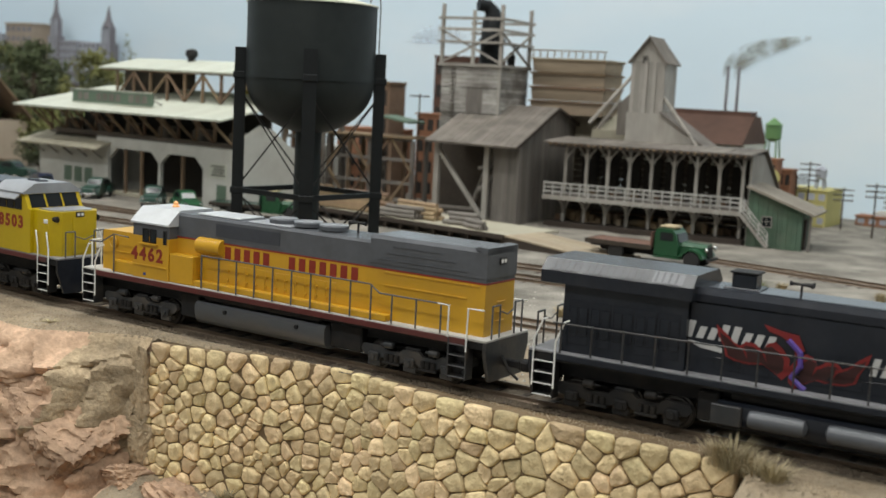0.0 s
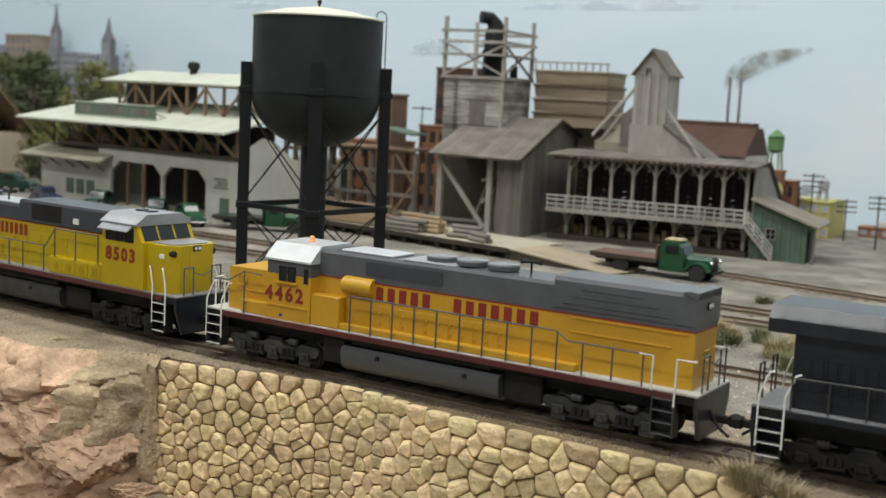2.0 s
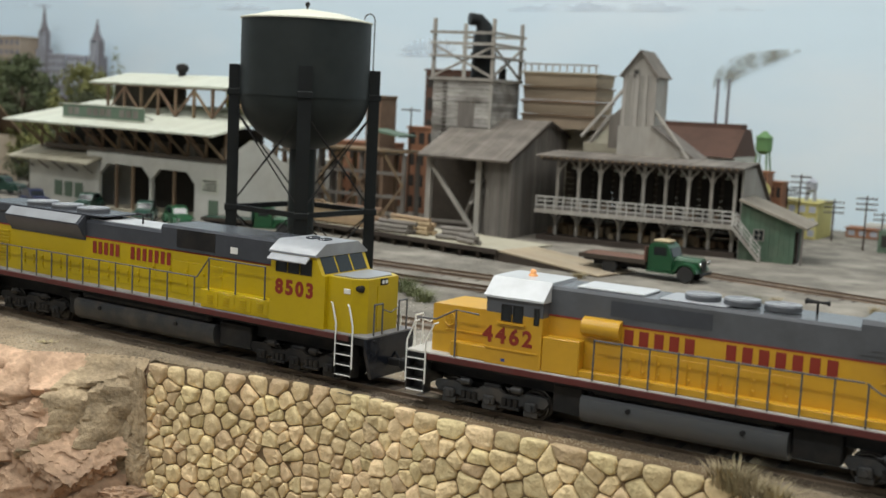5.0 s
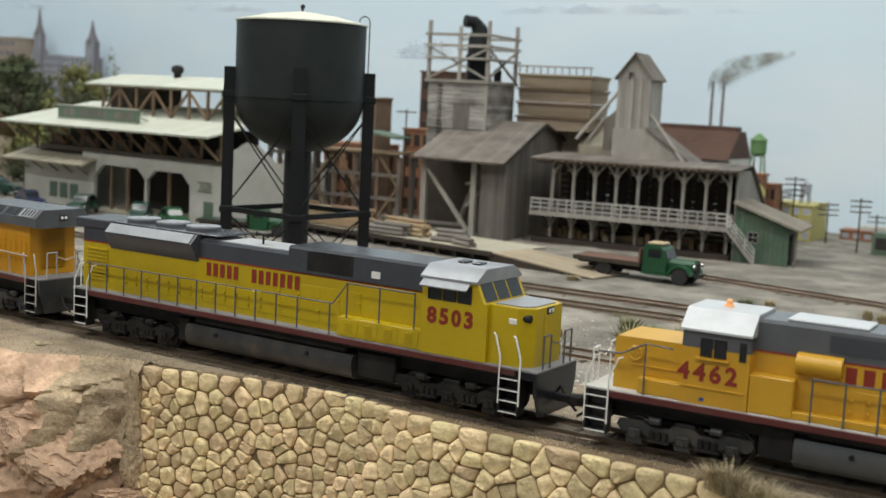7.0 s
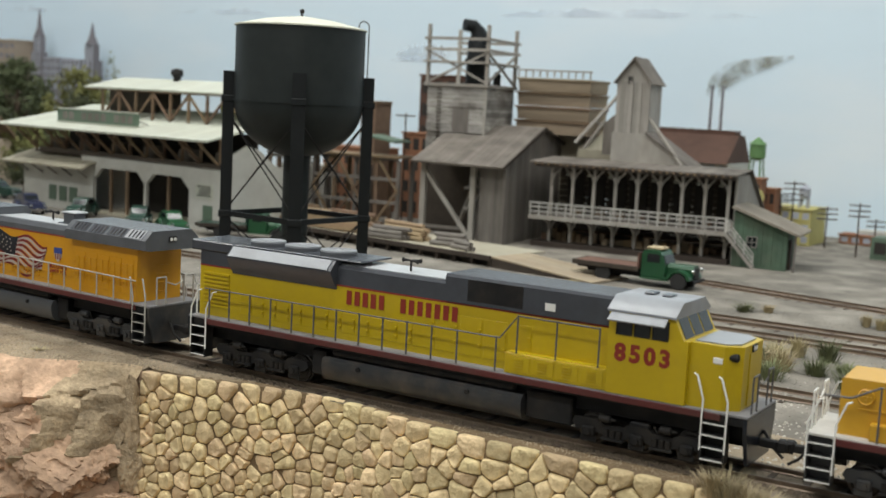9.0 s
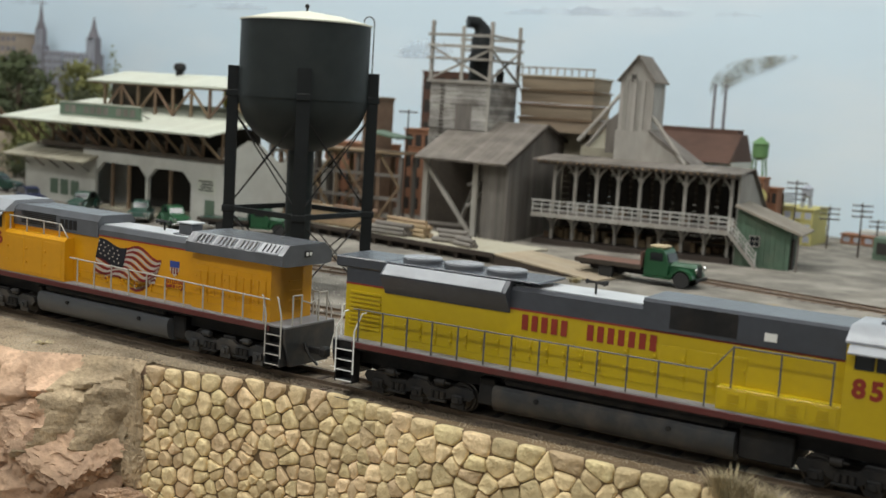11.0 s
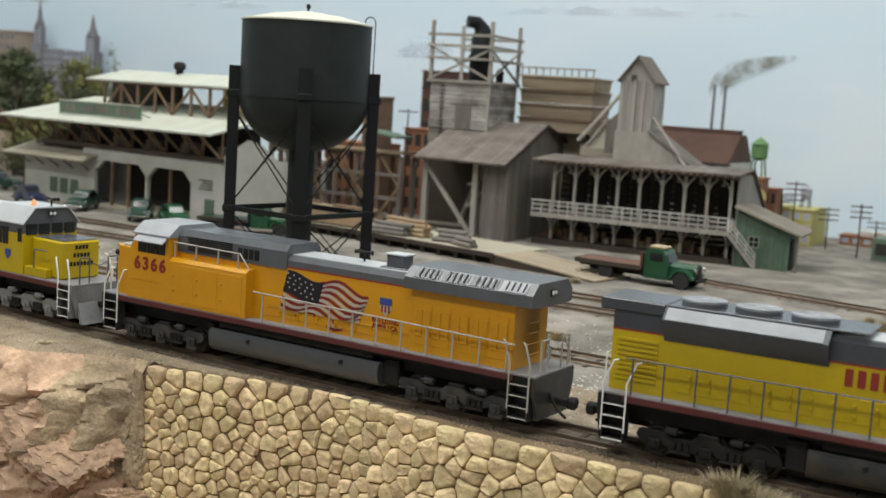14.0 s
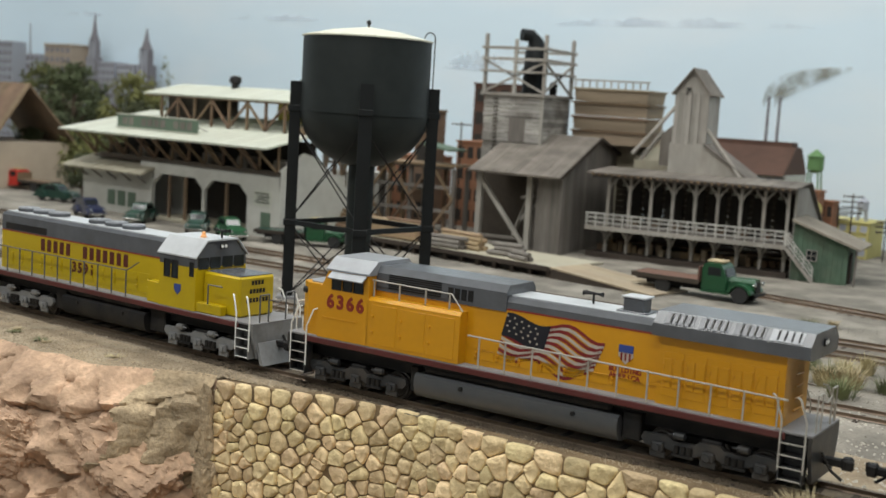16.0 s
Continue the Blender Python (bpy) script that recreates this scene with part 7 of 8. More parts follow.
def flat_truck(m, label, body, bed, name="flatbed_truck"):
    """A 1940s lorry: rounded cab, bonnet, wings, and a flat wooden bed."""
    t = thing(name, label, "truck", m=m)
    wheel_parts(t, (-0.0235, 0.0305), 0.0102, 0.0056, 0.0030, body)
    part("chassis", Shape().box(-0.038, 0.038, -0.0045, 0.0045, 0.0052, 0.0075), M["dark"], t)
    part("cab", Shape().prism([(0.0035, 0.0065), (0.0200, 0.0065), (0.0205, 0.0150), (0.0180, 0.0215), (0.0165, 0.0235), (0.0145, 0.0245), (0.0065, 0.0245), (0.0045, 0.0235), (0.0035, 0.0205)], "y", -0.0098, 0.0098), body, t)
    part("bonnet", Shape().prism([(-0.0058, 0.0070), (0.0058, 0.0070), (0.0058, 0.0138), (0.0035, 0.0162), (-0.0035, 0.0162), (-0.0058, 0.0138)], "x", 0.0200, 0.0385), body, t)
    part("radiator_grille", Shape().box(0.0385, 0.0393, -0.0048, 0.0048, 0.0075, 0.0145, 0.0004), M["dark"], t)
    for sg in (-1, 1):
        pts = [(0.0200, 0.0070)] + [(0.0305 - 0.0085 * math.cos(a), 0.0056 + 0.0075 * math.sin(a)) for a in (math.pi * (0.12 + 0.76 * k / 8) for k in range(9))] + [(0.0385, 0.0070), (0.0370, 0.0070)]
        pts += [(0.0305 + 0.0065 * math.cos(a), 0.0056 + 0.0063 * math.sin(a)) for a in (math.pi * (0.1 + 0.8 * k / 8) for k in range(9))] + [(0.0235, 0.0070)]
        part("front_wing", Shape().prism(pts, "y", *sorted((sg * 0.0060, sg * 0.0122))), body, t)
        part("headlight", Shape().lathe([(0.0003, 0.0385), (0.0015, 0.0390), (0.0016, 0.0400), (0.0003, 0.0403)], 12, (0, sg * 0.0082, 0.0128), "x"), M["chrome"], t)
        part("side_window", Shape().box(0.0075, 0.0165, *sorted((sg * 0.0098, sg * 0.0100)), 0.0165, 0.0220), M["glass"], t)
        part("running_board", Shape().box(0.0035, 0.0235, *sorted((sg * 0.0085, sg * 0.0120)), 0.0052, 0.0062), body, t)
    part("windscreen", Shape().add([(0.0206, -0.008, 0.0162), (0.0206, 0.008, 0.0162), (0.0186, 0.0075, 0.0215), (0.0186, -0.0075, 0.0215), (0.0196, -0.008, 0.0162), (0.0196, 0.008, 0.0162), (0.0176, 0.0075, 0.0215), (0.0176, -0.0075, 0.0215)], [(0, 1, 2, 3), (7, 6, 5, 4), (0, 4, 5, 1), (1, 5, 6, 2), (2, 6, 7, 3), (3, 7, 4, 0)]), M["glass"], t)
    part("bumper", Shape().box(0.0400, 0.0412, -0.0105, 0.0105, 0.0052, 0.0072, 0.0004), M["dark"], t)
    n = 7
    for k in range(n):
        part("bed_plank", Shape().box(-0.0450, 0.0020, -0.0120 + 0.024 * k / n, -0.0120 + 0.024 * (k + 0.94) / n, 0.0108, 0.0124), bed, t)
    part("bed_rim", Shape().box(-0.0455, 0.0025, -0.0126, -0.0120, 0.0096, 0.0126).box(-0.0455, 0.0025, 0.0120, 0.0126, 0.0096, 0.0126).box(-0.0461, -0.0455, -0.0126, 0.0126, 0.0096, 0.0126), M["darkwood"], t)
    part("bed_bearer", Shape().box(-0.0450, 0.0020, -0.006, -0.004, 0.0075, 0.0108).box(-0.0450, 0.0020, 0.004, 0.006, 0.0075, 0.0108), M["dark"], t)
    part("headboard", Shape().box(0.0015, 0.0025, -0.0120, 0.0120, 0.0124, 0.0215), bed, t)
    part("load", Shape().box(0.0050, 0.0165, -0.006, 0.006, 0.0245, 0.0262, 0.0006), M["drygrass"], t, "dry bundle on the cab roof")
    return t


flat_truck(pose(-0.3640, 0.4440, GROUND, 0, 0, 1) @ Matrix.Scale(1.16, 4), "green vintage flatbed truck with brown plank bed", M["truckgreen"], M["redbed"])
flat_truck(pose(-1.285, 0.495, GROUND, 0, 0, 190), "red vintage truck with brown wooden bed", M["carred"], M["brownwood"])
flat_truck(pose(-0.735, 0.398, GROUND, 0, 0, 25), "dark green vintage truck by the warehouse", M["truckgreen"], M["deepgreen"])


def old_car(m, label, body, cab_long=True):
    """A rounded vintage saloon."""
    t = thing("vintage_car", label, "car", "parked vehicles", m)
    wheel_parts(t, (-0.0155, 0.0165), 0.0085, 0.0041, 0.0022, M["chrome"])
    prof = [(-0.0275, 0.0040), (0.0265, 0.0040), (0.0280, 0.0065), (0.0272, 0.0098), (0.0240, 0.0118), (0.0090, 0.0128), (0.0045, 0.0180), (0.0010, 0.0192), (-0.0110, 0.0192), (-0.0165, 0.0172), (-0.0225, 0.0128), (-0.0270, 0.0100), (-0.0285, 0.0070)]
    part("body", Shape().prism(prof, "y", -0.0072, 0.0072), body, t)
    for sg in (-1, 1):
        for x in (-0.0155, 0.0165):
            pts = [(x + 0.0075 * math.cos(a), 0.0042 + 0.0068 * math.sin(a)) for a in (math.pi * k / 10 for k in range(11))]
            part("wing", Shape().prism(pts, "y", *sorted((sg * 0.0060, sg * 0.0101))), body, t)
        part("side_window", Shape().prism([(0.0035, 0.0130), (0.0010, 0.0176), (-0.0105, 0.0176), (-0.0150, 0.0135)], "y", *sorted((sg * 0.0071, sg * 0.0074))), M["glass"], t)
        part("headlight", Shape().lathe([(0.0003, 0.0255), (0.0014, 0.0262), (0.0013, 0.0278), (0.0003, 0.0281)], 10, (0, sg * 0.0066, 0.0095), "x"), M["chrome"], t)
    part("windscreen", Shape().add([(0.0086, -0.0062, 0.0134), (0.0086, 0.0062, 0.0134), (0.0052, 0.0058, 0.0177), (0.0052, -0.0058, 0.0177), (0.0078, -0.0062, 0.0128), (0.0078, 0.0062, 0.0128), (0.0044, 0.0058, 0.0172), (0.0044, -0.0058, 0.0172)], [(0, 1, 2, 3), (7, 6, 5, 4), (0, 4, 5, 1), (1, 5, 6, 2), (2, 6, 7, 3), (3, 7, 4, 0)]), M["glass"], t)
    for x in (0.0285, -0.0295):
        part("bumper", Shape().box(x - 0.0006, x + 0.0006, -0.0095, 0.0095, 0.0045, 0.0062, 0.0003), M["chrome"], t)
    return t


old_car(pose(-1.005, 0.368, GROUND, 0, 0, -20), "dark navy vintage saloon parked before the warehouse", M["navycar"])
old_car(pose(-0.945, 0.385, GROUND, 0, 0, -60), "dark green vintage car parked before the warehouse", M["deepgreen"])
old_car(pose(-0.855, 0.378, GROUND, 0, 0, -50), "dark green vintage car parked before the warehouse", M["deepgreen"])
old_car(pose(-0.805, 0.372, GROUND, 0, 0, -30), "bright green vintage car parked before the warehouse", M["truckgreen"])
old_car(pose(-1.150, 0.440, GROUND, 0, 0, 10), "dark green vintage car parked up the road", M["deepgreen"])


def lumber_wagon():
    w = thing("lumber_wagon", "tan boarded wagon standing at the dock behind the water tower", "wagon", m=pose(-0.690, 0.470, GROUND, 0, 0, -6))
    wheel_parts(w, (-0.026, 0.026), 0.0085, 0.0050, 0.0024, M["dark"])
    part("frame", Shape().box(-0.044, 0.044, -0.008, 0.008, 0.0068, 0.0100), M["darkwood"], w)
    boards(w, "side_board", -0.044, 0.044, 0.0105, 0.0265, 5, -0.0120, 0.0014, M["tanwood"])
    part("body", Shape().box(-0.044, 0.044, -0.0120, 0.0120, 0.0100, 0.0250), M["tanwood"], w)


lumber_wagon()


def warehouse():
    """The white packing warehouse: open arcade below, timber gallery above, wide pale roof, and a raised second roof."""
    h = thing("warehouse", "white arcaded produce warehouse with pale roofs and green sign", "warehouse", m=pose(-0.775, 0.405, GROUND, 0, 0, 175.6))
    # local u runs away along the front, v comes out of the front
    W = M["whitewall"]
    L = 0.318
    part("back", Shape().box(0.0, L, -0.088, -0.045, 0.0, 0.060), W, h)
    part("side_wall", Shape().prism([(-0.092, 0.0), (0.0, 0.0), (0.0, 0.066), (-0.030, 0.082), (-0.046, 0.078), (-0.092, 0.046)], "x", -0.001, 0.002), W, h)
    part("arcade_head", Shape().box(0.0, 0.215, -0.004, 0.0, 0.048, 0.060), W, h)
    part("plinth_wall", Shape().box(0.002, 0.046, -0.004, 0.0, 0.0, 0.048), W, h)
    part("left_wall", Shape().box(0.195, L, -0.004, 0.0, 0.0, 0.050), W, h)
    part("arcade_floor", Shape().box(0.046, 0.195, -0.045, 0.0, 0.0, 0.003), M["beigeroof"], h)
    # near-black sheet over the white back wall puts in the arcade's shade
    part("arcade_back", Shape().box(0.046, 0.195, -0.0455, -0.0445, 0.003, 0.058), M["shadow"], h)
    for a, b in ((0.046, 0.111), (0.113, 0.193)):
        # chamfered arch heads
        for e, x in ((1, a), (-1, b)):
            part("arch_corner", Shape().prism([(x, 0.048), (x + e * 0.012, 0.048), (x, 0.037)], "y", -0.004, 0.0), W, h)
    part("pier", Shape().box(0.1105, 0.1135, -0.004, 0.0, 0.0, 0.048), W, h)
    for u in (0.078, 0.142, 0.168):
        part("timber_post", Shape().box(u - 0.0014, u + 0.0014, -0.0035, -0.0008, 0.003, 0.048), M["brownwood"], h)
    for u in (0.012, 0.222, 0.240, 0.258):
        part("door" if u < 0.1 else "shutter", Shape().box(u, u + 0.013, 0.0, 0.0008, 0.003 if u < 0.1 else 0.008, 0.024), M["signgreen"], h)
    part("notice", Shape().box(0.012, 0.036, 0.0, 0.0004, 0.030, 0.044), M["creamroof"], h)
    for k in range(4):
        part("notice_line", Shape().box(0.014 + 0.001 * (k % 2), 0.034 - 0.002 * (k % 3), 0.0004, 0.0007, 0.0325 + 0.0028 * k, 0.0338 + 0.0028 * k), M["truckgrey"], h)
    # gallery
    # near-black backing carries the gallery's shade in its colour
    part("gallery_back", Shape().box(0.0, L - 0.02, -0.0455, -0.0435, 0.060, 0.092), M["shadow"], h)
    part("gallery_beam", Shape().box(0.0, L - 0.03, -0.004, 0.0005, 0.060, 0.064), M["darkwood"], h)
    for k in range(12):
        u = 0.006 + 0.0265 * k
        part("strut", Shape().beam((u, -0.002, 0.062), (u + 0.004, 0.022, 0.0845), 0.0022), M["brownwood"], h)
        part("gallery_post", Shape().box(u - 0.001, u + 0.001, -0.003, -0.001, 0.060, 0.090), M["brownwood"], h)
        if k % 2:
            part("cross_brace", Shape().beam((u, -0.002, 0.064), (u + 0.0265, -0.002, 0.084), 0.0015), M["brownwood"], h)
        else:
            part("sack", Shape().box(u + 0.004, u + 0.020, -0.030, -0.012, 0.0605, 0.074, 0.002), M["oldwood"], h)
    part("gallery_floor", Shape().box(0.0, L - 0.02, -0.045, 0.0, 0.0585, 0.060), M["darkwood"], h)
    # main roof, sloping to the front
    roof_plane(h, "roof", (-0.006, 0.026, 0.0865), (L + 0.012, 0.026, 0.0865), (L - 0.006, -0.085, 0.1100), (-0.006, -0.085, 0.1100), 0.0014, M["creamroof"], 22, "roof_sheet")
    roof_plane(h, "rear_roof", (-0.006, -0.085, 0.1098), (L - 0.006, -0.085, 0.1098), (L + 0.01, -0.112, 0.0990), (-0.006, -0.112, 0.0990), 0.0014, M["creamroof"])
    # raised upper roof on trusses
    a, b = -0.030, 0.255
    roof_plane(h, "upper_roof", (a, -0.030, 0.1305), (b, -0.030, 0.1305), (b - 0.01, -0.075, 0.1420), (a, -0.075, 0.1420), 0.0014, M["creamroof"], 14, "roof_sheet")
    roof_plane(h, "upper_rear_roof", (a, -0.075, 0.1418), (b - 0.01, -0.075, 0.1418), (b, -0.120, 0.1300), (a, -0.120, 0.1300), 0.0014, M["creamroof"])
    part("truss_chord", Shape().box(a + 0.004, b - 0.004, -0.034, -0.032, 0.1275, 0.1295), M["brownwood"], h)
    for k in range(10):
        u = a + 0.008 + 0.0275 * k
        part("truss_post", Shape().box(u - 0.0012, u + 0.0012, -0.0345, -0.0320, 0.0975, 0.1285), M["brownwood"], h)
        if k < 9:
            p, q = ((u, -0.033, 0.100), (u + 0.0275, -0.033, 0.127)) if k % 2 else ((u, -0.033, 0.127), (u + 0.0275, -0.033, 0.100))
            part("truss_brace", Shape().beam(p, q, 0.002), M["brownwood"], h)
    part("loft_wall", Shape().box(0.178, b - 0.006, -0.100, -0.060, 0.100, 0.1300), M["darkwood"], h)
    # thin sheet standing in for a yellow building farther off
    part("loft_screen", Shape().box(a + 0.01, 0.138, -0.124, -0.121, 0.096, 0.1275), M["ochre"], h, "mustard yellow face of a building beyond the loft")
    # roof vents
    for u in (0.150, 0.045):
        part("roof_vent", Shape().lathe([(0.004, 0.1380), (0.004, 0.1450), (0.0062, 0.1465), (0.0066, 0.1500), (0.0050, 0.1530), (0.001, 0.1540)], 14, (u, -0.070, 0)), M["dark"], h)
    # sign standing on the roof
    sg = part("sign_board", Shape().box(0.120, 0.252, 0.0020, 0.0040, 0.0930, 0.1065), M["signgreen"], h, "green sign board with pale lettering")
    part("sign_frame", Shape().box(0.119, 0.253, 0.0040, 0.0046, 0.1060, 0.1072).box(0.119, 0.253, 0.0040, 0.0046, 0.0922, 0.0934), M["creamroof"], sg)
    for k in range(11):
        if k not in (3, 8):
            part("sign_mark", Shape().box(0.128 + 0.0107 * k, 0.1355 + 0.0107 * k, 0.0040, 0.0045, 0.0960, 0.1035), M["oldwood"], sg)
    for u in (0.125, 0.186, 0.247):
        part("sign_stay", Shape().beam((u, 0.002, 0.100), (u, -0.014, 0.0948), 0.001), M["oldwood"], sg)
    # low side office
    roof_plane(h, "office_roof", (0.190, 0.020, 0.0465), (L + 0.015, 0.020, 0.0465), (L + 0.005, -0.020, 0.0600), (0.190, -0.020, 0.0600), 0.0014, M["beigeroof"], 8)
    for k in range(6):
        part("roof_bracket", Shape().beam((0.205 + 0.026 * k, 0.0005, 0.036), (0.205 + 0.026 * k, 0.016, 0.0465), 0.0014), M["oldwood"], h)


warehouse()


def facade_block(name, label, category, x0, x1, y, depth, z0, z1, material, rows, cols, win=None, group="", cap=0.0, turn=0.0):
    """A plain building block with a grid of recessed-looking windows."""
    cx = (x0 + x1) / 2
    b = thing(name, label, category, group, pose(cx, y, z0, 0, 0, turn))
    w, H = x1 - x0, z1 - z0
    part("wall", Shape().box(-w / 2, w / 2, 0, depth, 0, H), material, b)
    if cap:
        part("cornice", Shape().box(-w / 2 - 0.0015, w / 2 + 0.0015, -0.0015, depth, H, H + cap), material, b)
    if rows and cols:
        ww, hh = w / cols * 0.62, H / rows * 0.55
        me = Shape().box(-ww / 2, ww / 2, -0.0005, 0.0002, 0, hh).mesh("window", win or M["glass"])
        fr = Shape().box(-ww / 2 - 0.0006, ww / 2 + 0.0006, -0.0009, -0.0003, -0.0010, 0.0).mesh("sill", material)
        for r in range(rows):
            for c in range(cols):
                wn = part("window", me, None, b, "", pose(-w / 2 + (c + 0.5) * w / cols, 0, (r + 0.25) * H / rows))
                part("sill", fr, None, wn)
    return b


# factory behind the elevator
def factory():
    f = thing("factory", "distant factory with red-brown roof and two tall chimneys", "factory", m=pose(-0.497, 0.86, GROUND))
    part("wall", Shape().box(-0.045, 0.052, 0.0, 0.07, 0.0, 0.082), M["whitewall"], f)
    for k in range(9):
        part("window", Shape().box(-0.042 + 0.0103 * k, -0.0350 + 0.0103 * k, -0.0006, 0.0003, 0.0735, 0.0795), M["citygrey"], f)
    part("yellow_band", Shape().box(-0.046, 0.060, -0.004, 0.0, 0.050, 0.0715), M["yellowwall"], f)
    part("roof", Shape().prism([(-0.006, 0.081), (0.030, 0.113), (0.050, 0.113), (0.076, 0.081)], "x", -0.058, 0.051), M["rustroof"], f)
    part("ridge", Shape().box(-0.056, 0.046, 0.030, 0.050, 0.113, 0.118), M["rustroof"], f)
    for x in (0.006, 0.019):
        c = part("chimney", Shape().lathe([(0.0020, 0.08), (0.0015, 0.166), (0.0018, 0.1662), (0.0018, 0.169), (0.0011, 0.169)], 12, (x, 0.055, 0)), M["cityspire"], f)


factory()


def painted(name, label, category, top, bottom, material, lift):
    """A thin sheet of paint on the backdrop between two outlines."""
    n = len(top)
    v = [(x, 1.0 - lift, z) for x, z in top] + [(x, 1.0 - lift, z) for x, z in bottom]
    f = [(i, i + 1, n + i + 1, n + i) for i in range(n - 1)]
    me = bpy.data.meshes.new(name)
    me.from_pydata(v, [], f)
    me.materials.append(material)
    thing(name, label, category, shape=me, kind="structure")


def smoke_plume(x0, z0, lean, seed):
    """Chimney smoke: a ribbon that widens and drifts off."""
    top, low = [], []
    for k in range(41):
        t = k / 40
        x = x0 + 0.004 * t + lean * t ** 1.6
        z = z0 + 0.050 * t ** 0.6
        w = 0.0022 + 0.0105 * math.sin(math.pi * t ** 0.9) + 0.0016 * noise.noise(Vector((k * 0.7, seed, 0)))
        top.append((x - w * 0.5 * (1 - t), z + w * 0.8))
        low.append((x + w * 0.5 * (1 - t), z - w * 0.8 + 0.001 * noise.noise(Vector((k * 0.9, seed, 5)))))
    painted("painted_smoke", "pale grey chimney smoke painted on the sky", "smoke", top, low, M["smoke"], 0.0012 + 0.0004 * seed)


smoke_plume(-0.527, 0.154, 0.095, 1)
smoke_plume(-0.513, 0.154, 0.085, 2)


def cloud_bank(name, x0, x1, z, h, seed, material):
    """A low painted cloud: flat below, billowing above."""
    top, low = [], []
    for k in range(61):
        t = k / 60
        x = x0 + (x1 - x0) * t
        e = math.sin(math.pi * t) ** 0.6
        top.append((x, z + h * e * (0.35 + 0.65 * abs(noise.fractal(Vector((t * 7, seed, 0)), 0.8, 2.0, 4)) ** 0.7)))
        low.append((x, z - h * 0.06 * e * (1 + noise.noise(Vector((t * 9, seed, 3))))))
    painted(name, "soft lilac-grey cloud painted on the sky", "cloud", top, low, material, 0.0008 + 0.0003 * seed)


cloud_bank("painted_cloud", -0.83, -0.47, 0.250, 0.016, 1, M["cloud"])
cloud_bank("painted_cloud", -1.01, -0.90, 0.186, 0.010, 2, M["cloud"])
cloud_bank("painted_cloud", -1.00, -0.90, 0.194, 0.026, 3, M["cloudwhite"])
cloud_bank("painted_cloud", -1.45, -1.25, 0.252, 0.012, 4, M["cloud"])
cloud_bank("painted_cloud", -1.90, -1.76, 0.255, 0.012, 5, M["cloud"])

# buildings at the right distance
facade_block("brick_building", "orange brick building with large painted sign", "building", -0.424, -0.388, 0.800, 0.02, GROUND, 0.066, M["brick"], 3, 5, M["shadow"], cap=0.002)
facade_block("brick_building", "low orange brick building in the town", "building", -0.394, -0.380, 0.826, 0.02, GROUND, 0.055, M["brick"], 3, 2, M["shadow"], cap=0.002)
facade_block("yellow_building", "yellow three-storey building with dark windows", "building", -0.405, -0.350, 0.860, 0.06, GROUND, 0.034, M["yellowwall"], 3, 5, M["citygrey"], cap=0.0015)
facade_block("low_works", "low orange and white works along the horizon", "building", -0.336, -0.24, 0.93, 0.03, GROUND, 0.006, M["brick"], 1, 8, M["citygrey"], cap=0.001)
facade_block("low_works", "pale low works along the horizon", "building", -0.32, -0.26, 0.945, 0.03, GROUND, 0.011, M["whitewall"], 1, 6, M["citygrey"])
facade_block("green_shed", "dark green shed at the edge of the yard", "shed", -0.272, -0.235, 0.80, 0.03, GROUND, 0.018, M["signgreen"], 1, 2, M["shadow"])
sgn = thing("painted_billboard", "yellow round-shaped advertising sign on brick", "sign", m=pose(-0.392, 0.7975, 0.048))
part("disc", Shape().lathe([(0.0095, -0.0008), (0.0095, 0.0), (0.0002, 0.0002)], 20, (0, 0, 0), "y"), M["yellowwall"], sgn)
part("crescent", Shape().lathe([(0.0050, -0.0013), (0.0050, -0.0008), (0.0002, -0.0007)], 16, (-0.003, 0, 0.003), "y"), M["brick"], sgn)


def stilt_tank(x, y, z, r, h, leg, material, name, label):
    t = thing(name, label, "water tank", m=pose(x, y, z))
    part("tank", Shape().lathe([(r * 0.3, leg - r * 0.4), (r, leg), (r, leg + h)], 18), material, t)
    part("roof", Shape().lathe([(r * 1.15, leg + h), (r * 0.1, leg + h + r * 0.9)], 18), material, t)
    for k in range(4):
        a = math.pi / 4 + k * math.pi / 2
        part("leg", Shape().beam((r * 1.1 * math.cos(a), r * 1.1 * math.sin(a), 0), (r * 0.8 * math.cos(a), r * 0.8 * math.sin(a), leg), 0.0014), material, t)


stilt_tank(-0.404, 0.83, 0.066, 0.0085, 0.014, 0.022, M["greenmetal"], "roof_water_tank", "green water tank on legs on a brick roof")
stilt_tank(-0.364, 0.88, 0.034, 0.006, 0.008, 0.014, M["citygrey"], "roof_water_tank", "small grey water tank on a roof")


def pole(x, y, h, arms, turn):
    p = thing("telegraph_pole", "dark wooden telegraph pole with crossarms", "telegraph pole", "telegraph poles", pose(x, y, GROUND, 0, 0, turn))
    part("mast", Shape().tube([(0, 0, 0), (0, 0, h)], [0.0010, 0.0007], 8), M["darkwood"], p)
    for k in range(arms):
        z = h - 0.003 - 0.0055 * k
        a = part("crossarm", Shape().box(-0.0105, 0.0105, -0.0012, -0.0005, z - 0.0006, z + 0.0006), M["darkwood"], p)
        for j in range(6):
            u = -0.0095 + 0.0038 * j
            part("insulator", Shape().box(u - 0.0004, u + 0.0004, -0.0012, -0.0004, z + 0.0006, z + 0.0018), M["citygrey"], a)


pole(-0.353, 0.800, 0.072, 4, 30)
pole(-0.379, 0.845, 0.055, 3, 30)
pole(-0.287, 0.805, 0.055, 3, 30)
pole(-0.333, 0.86, 0.045, 3, 30)
